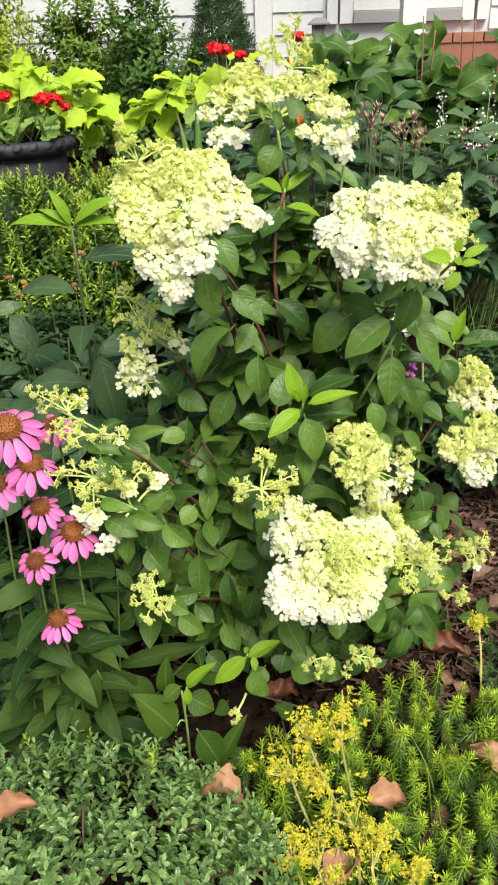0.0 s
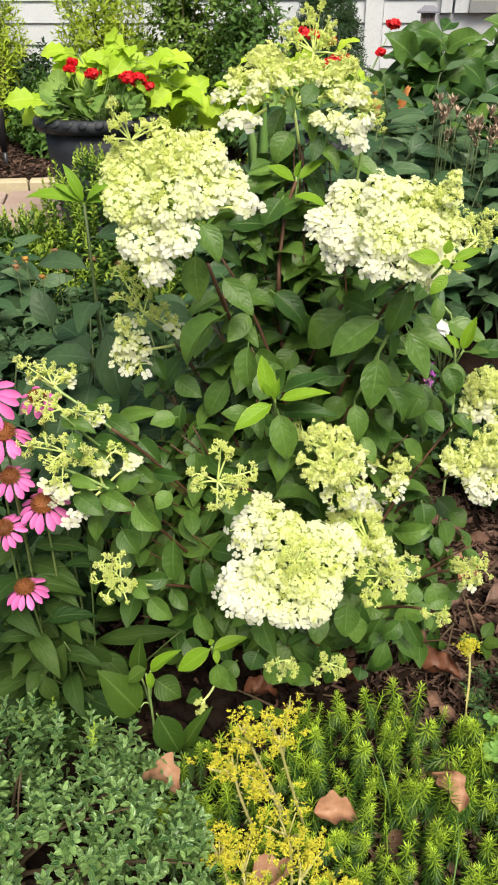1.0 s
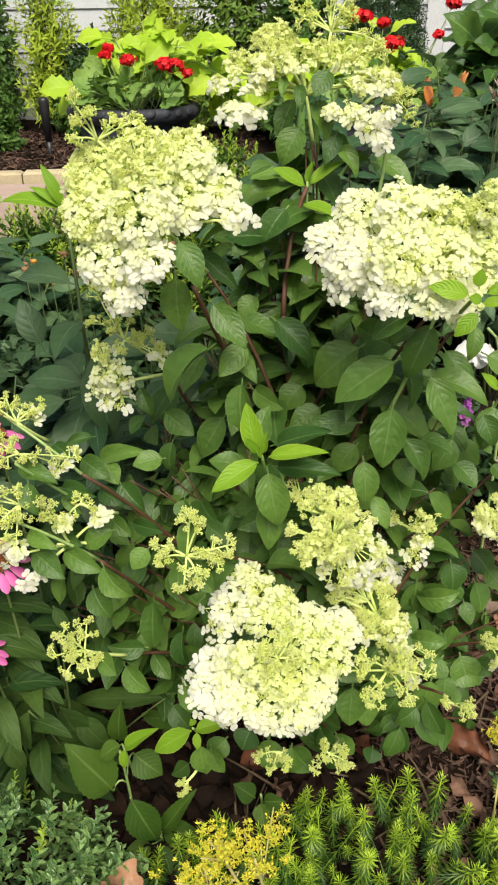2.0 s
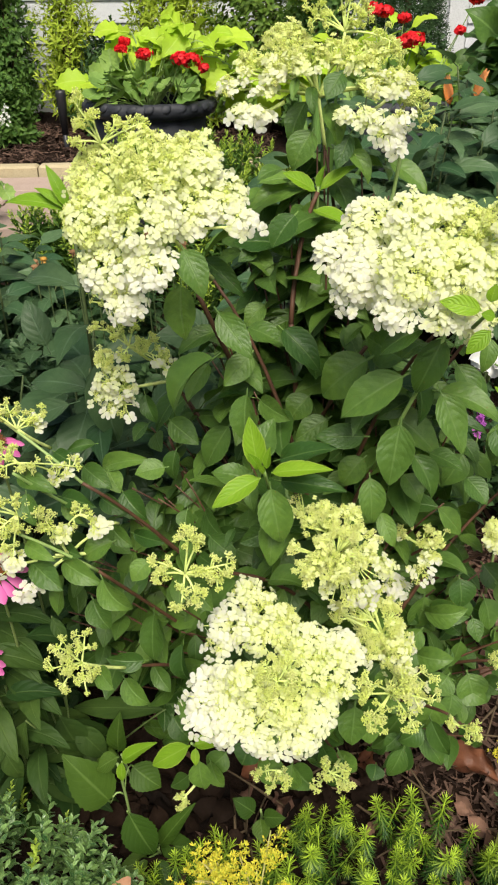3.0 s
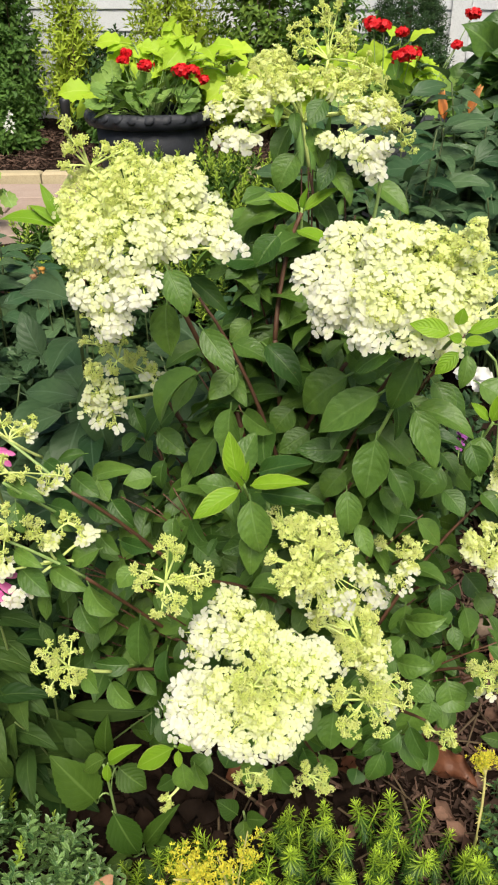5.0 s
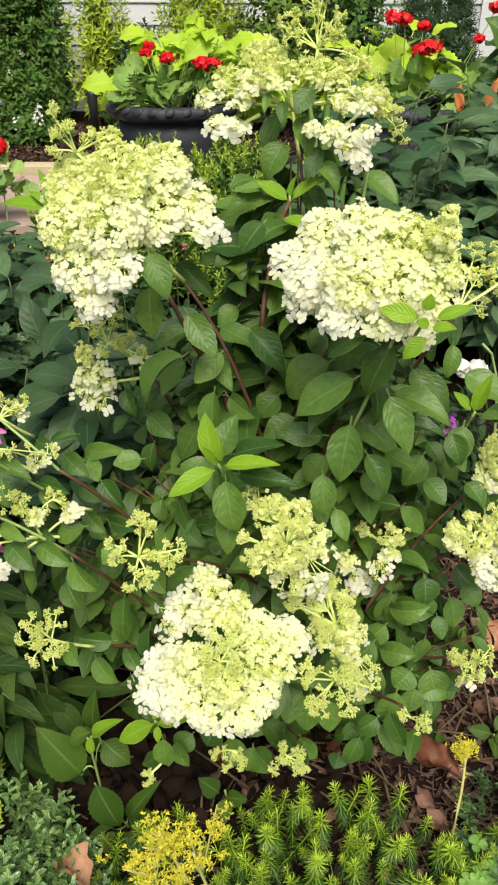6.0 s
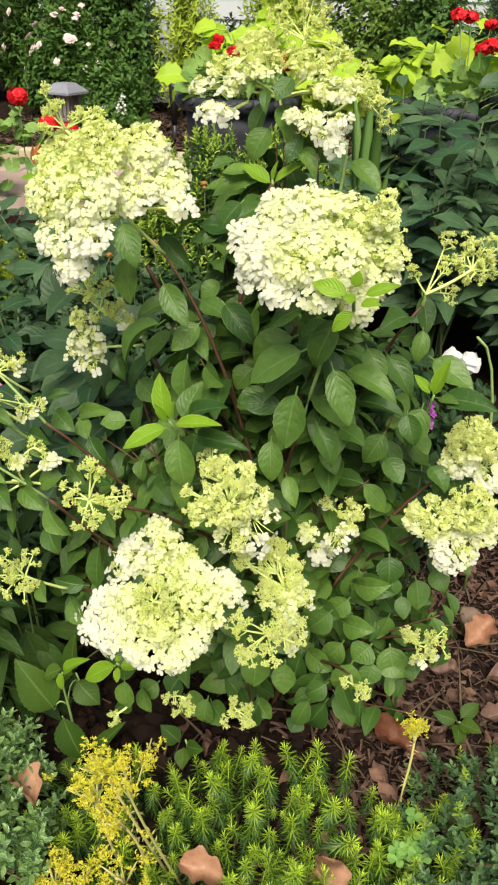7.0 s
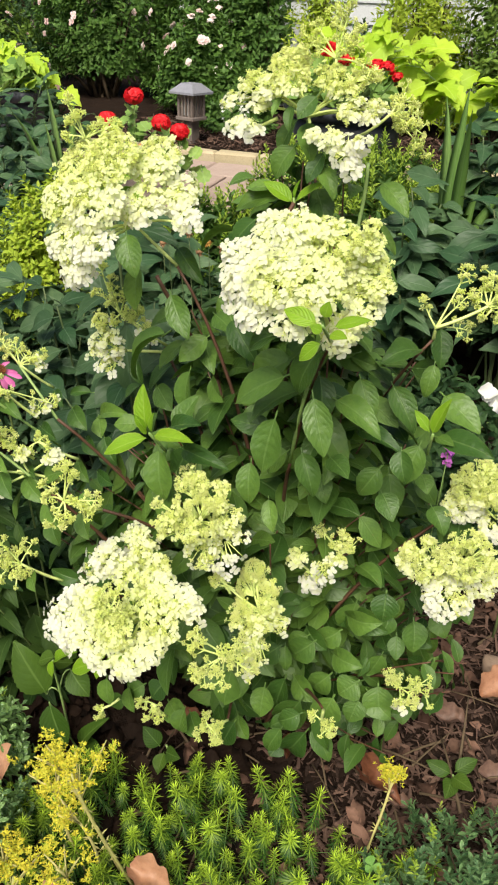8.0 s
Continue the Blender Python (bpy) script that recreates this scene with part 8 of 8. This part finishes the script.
flower_spike_plant("alyssum", "airy plant with tiny white blossoms", (0.95, 3.35, 0.3), 0.2, 0.9, 16, WHITE_PETAL, 71, 0.005)
flower_spike_plant("lavender", "grey-green lavender clump with faded purple spikes", (1.0, 2.95, 0.22), 0.2, 0.85, 36, PURPLE, 72, 0.005)
flower_spike_plant("white_phlox", "small clump of white blossoms in the mulch", (-2.9, 5.15, 0.48), 0.08, 0.26, 3, WHITE_PETAL, 73, 0.012)
flower_spike_plant("purple_flower", "slender stem with a purple-pink blossom", (0.366, 1.620, 0.0), 0.003, 0.795, 1, PURPLE, 74, 0.007)


def hibiscus(at, seed):
    """A large ruffled white bloom that hangs to one side."""
    rng = np.random.default_rng(seed)
    at = np.array(at, float)
    root = thing("white_bloom", (at[0], at[1], 0.03), "large drooping ruffled white bloom", "flower")
    part("stem", tube(Geo(), bez((at[0] + 0.1, at[1] + 0.1, 0.0), (at[0] + 0.1, at[1] + 0.08, at[2]), at + np.array([0.02, 0.02, 0.04]), 8), 0.004, 0.003, 6), STALK_GREEN, root)
    me = Geo().add(*leaf(0.085, 0.07, 9, 6, 0.35, 1.1, 0.6, 0.7, 0.16, 0.14)).mesh("petal", WHITE_PETAL)
    for k in range(6):
        a = TAU * k / 6
        y = np.array([math.cos(a), -0.35, math.sin(a) * 0.5 - 0.35])
        piece("petal", me, root, Matrix(frames(at, y, np.array([0.1, -0.8, 0.6]) + rng.normal(0, 0.15, 3), rng.uniform(0.42, 0.6))[0].tolist()))


hibiscus((0.38, 1.83, 0.735), 1)

# red geraniums standing near the lantern
for k, (x, y, z) in enumerate([(-2.152, 3.4, 0.965), (-2.456, 3.5, 0.815), (-2.062, 3.5, 0.84), (-1.935, 3.5, 0.81)]):
    rg = np.random.default_rng(600 + k)
    z0 = float(gz(x, y))
    root = thing("geranium", (x, y, z0), "scarlet geranium flower on a tall stalk", "flower", "geraniums near the lantern")
    part("stalk", tube(Geo(), bez((x, y, z0 - 0.02), (x, y, z0 + 0.2), (x, y, z), 6), 0.004, 0.003, 5), STALK_GREEN, root)
    fl = Geo()
    dd = unit(rg.normal(0, 1, (40, 3)) + np.array([0, -0.2, 0.4]))
    for tp in FLORETS:
        fl.scatter(tp, frames(np.array([x, y, z]) + dd * 0.045 * np.array([1, 1, 0.75]), np.cross(dd, rg.normal(0, 1, (40, 3))), dd, 0.02), rg.random(40))
    part("flower_head", fl, RED, root)
    fo = Geo()
    P = np.array([x, y, z - 0.16]) + rg.normal(0, 1, (22, 3)) * np.array([0.07, 0.06, 0.05])
    fo.scatter(ROUND, frames(P, rg.normal(0, 1, (22, 3)), np.tile([[0, -0.3, 1.0]], (22, 1)) + rg.normal(0, 0.3, (22, 3)), 1.2))
    tagged(part("foliage", fo, GERANIUM_LEAF, root), kind="stuff")


# ---- shrubs along the house and at the side ----
def flowering(root_at, radii, n, seed, size=0.03):
    """Blooms scattered over the outside of a shrub."""
    rng = np.random.default_rng(seed)
    d, reach = lump(rng, n, 0.0, 9, 0.25)
    P = np.array(root_at) + np.array([0, 0, radii[2] * 0.28]) + d * np.array([radii[0], radii[1], radii[2] * 0.72]) * (reach * 1.0)[:, None]
    g = Geo()
    for ring, s in ((0.0, 1.0), (0.35, 0.65)):
        for tp in FLORETS:
            g.scatter(tp, frames(P + d * ring * size, np.cross(d, rng.normal(0, 1, d.shape)), d + rng.normal(0, 0.2, d.shape), size * s * rng.uniform(0.7, 1.2, len(d))), rng.random(len(d)))
    return g


BGL = leaf(0.056, 0.028, 2, 2, 0.3, 0.5, 0.45, 0.85)
NEEDLE = leaf(0.03, 0.006, 2, 1, 0.1, 0.2)
FINE = leaf(0.06, 0.016, 2, 2, 0.2, 0.4)
back = [
    ("dark_shrub", "mid-green leafy shrub with a rounded crown by the wall", (-3.35, 6.05), (0.42, 0.34, 1.5), MID_LEAF, BGL, 620),
    ("dark_shrub", "low dark green shrub in the mulch by the wall", (-3.0, 5.4), (0.4, 0.28, 0.5), MID_LEAF, BGL, 520),
    ("dark_shrub", "low green shrub in the mulch by the wall", (-2.2, 5.75), (0.36, 0.28, 0.55), MID_LEAF, BGL, 380),
    ("golden_shrub", "tall feathery golden-green shrub by the house wall", (-2.68, 6.0), (0.27, 0.28, 1.35), GOLD_LEAF, FINE, 420),
    ("golden_shrub", "feathery golden-green shrub by the house wall", (-1.85, 6.0), (0.42, 0.34, 1.45), GOLD_LEAF, FINE, 760),
    ("dark_shrub", "dark green leafy shrub along the wall", (-1.2, 6.1), (0.45, 0.38, 1.35), YEW_LEAF, BGL, 480),
    ("dark_shrub", "mid-green leafy shrub along the wall", (-0.72, 5.8), (0.42, 0.4, 1.2), MID_LEAF, BGL, 480),
    ("dark_shrub", "dark green leafy shrub along the wall", (-2.4, 6.1), (0.5, 0.36, 0.72), DARK_LEAF, BGL, 480),
    ("dark_shrub", "dark green leafy shrub along the wall", (-0.1, 5.75), (0.4, 0.35, 0.72), DARK_LEAF, BGL, 420),
]
roses = [
    ("rose_shrub", "dense green rose shrub with pale blooms", (-4.0, 6.2), (0.75, 0.5, 1.25), MID_LEAF, BGL, 820),
    ("rose_shrub", "dense green rose shrub with pale blooms", (-5.0, 5.9), (0.75, 0.55, 1.5), MID_LEAF, BGL, 820),
    ("rose_shrub", "bushy green rose shrub behind the lantern", (-3.6, 5.7), (0.45, 0.35, 0.8), MID_LEAF, BGL, 520),
    ("rose_shrub", "fresh green shrub with pale blooms", (-5.6, 5.0), (0.6, 0.5, 1.05), YEW_LEAF, BGL, 640),
    ("rose_shrub", "large dark green rose shrub at the fence line", (-6.4, 6.2), (0.9, 0.7, 1.9), DARK_LEAF, BGL, 820),
    ("rose_shrub", "large dark green shrub behind the roses", (-4.4, 7.2), (1.3, 0.6, 2.2), DARK_LEAF, BGL, 900),
    ("rose_shrub", "large dark green shrub behind the roses", (-7.6, 7.6), (1.4, 0.9, 2.6), DARK_LEAF, BGL, 900),
    ("rose_shrub", "low green shrub near the planter", (-4.6, 4.6), (0.5, 0.4, 0.62), DARK_LEAF, BGL, 520),
]
for k, (nm, lb, (x, y), rad, mat, tpl, n) in enumerate(back + roses):
    z0 = float(gz(x, y))
    ob = shrub(nm, lb, "shrub", (x, y, z0), rad, int(n * 0.68), tpl, 1.18, 8, mat, BARK, 700 + k, 0.13, 0.6, (1.0, 0.85, 0.68), 0.6, -0.3, 0.48, group="shrubs along the house", lobes=14)
    if nm == "rose_shrub":
        tagged(part("bloom_mass", flowering((x, y, z0), rad, 34, 800 + k), ROSE_PETAL, ob, "small white and pale pink roses"), kind="stuff")


def conifer(x, y, h, r, seed):
    """A dense conical dwarf spruce."""
    rng = np.random.default_rng(seed)
    z0 = float(gz(x, y))
    root = thing("dwarf_spruce", (x, y, z0), "dense dark green conical dwarf spruce", "tree")
    part("trunk", tube(Geo(), [(x, y, z0 - 0.05), (x, y, z0 + h * 0.5), (x, y, z0 + h * 0.97)], 0.04, 0.006, 8), BARK, root)
    n = 3600
    f = 1 - np.sqrt(rng.random(n))
    a = rng.uniform(0, TAU, n)
    rr = r * (1 - f) * rng.uniform(0.8, 1.08, n) + 0.01
    P = np.stack([x + np.cos(a) * rr, y + np.sin(a) * rr, z0 + 0.05 + f * h], -1)
    D = np.stack([np.cos(a), np.sin(a), np.full(n, 0.7)], -1) + rng.normal(0, 0.25, (n, 3))
    g = sprigs(Geo(), rng, P, D, 0.05, 10, NEEDLE, 1.4, 0.5)
    tagged(part("foliage", g, DARK_LEAF, root), kind="stuff")


conifer(-0.2, 6.0, 1.62, 0.42, 5)
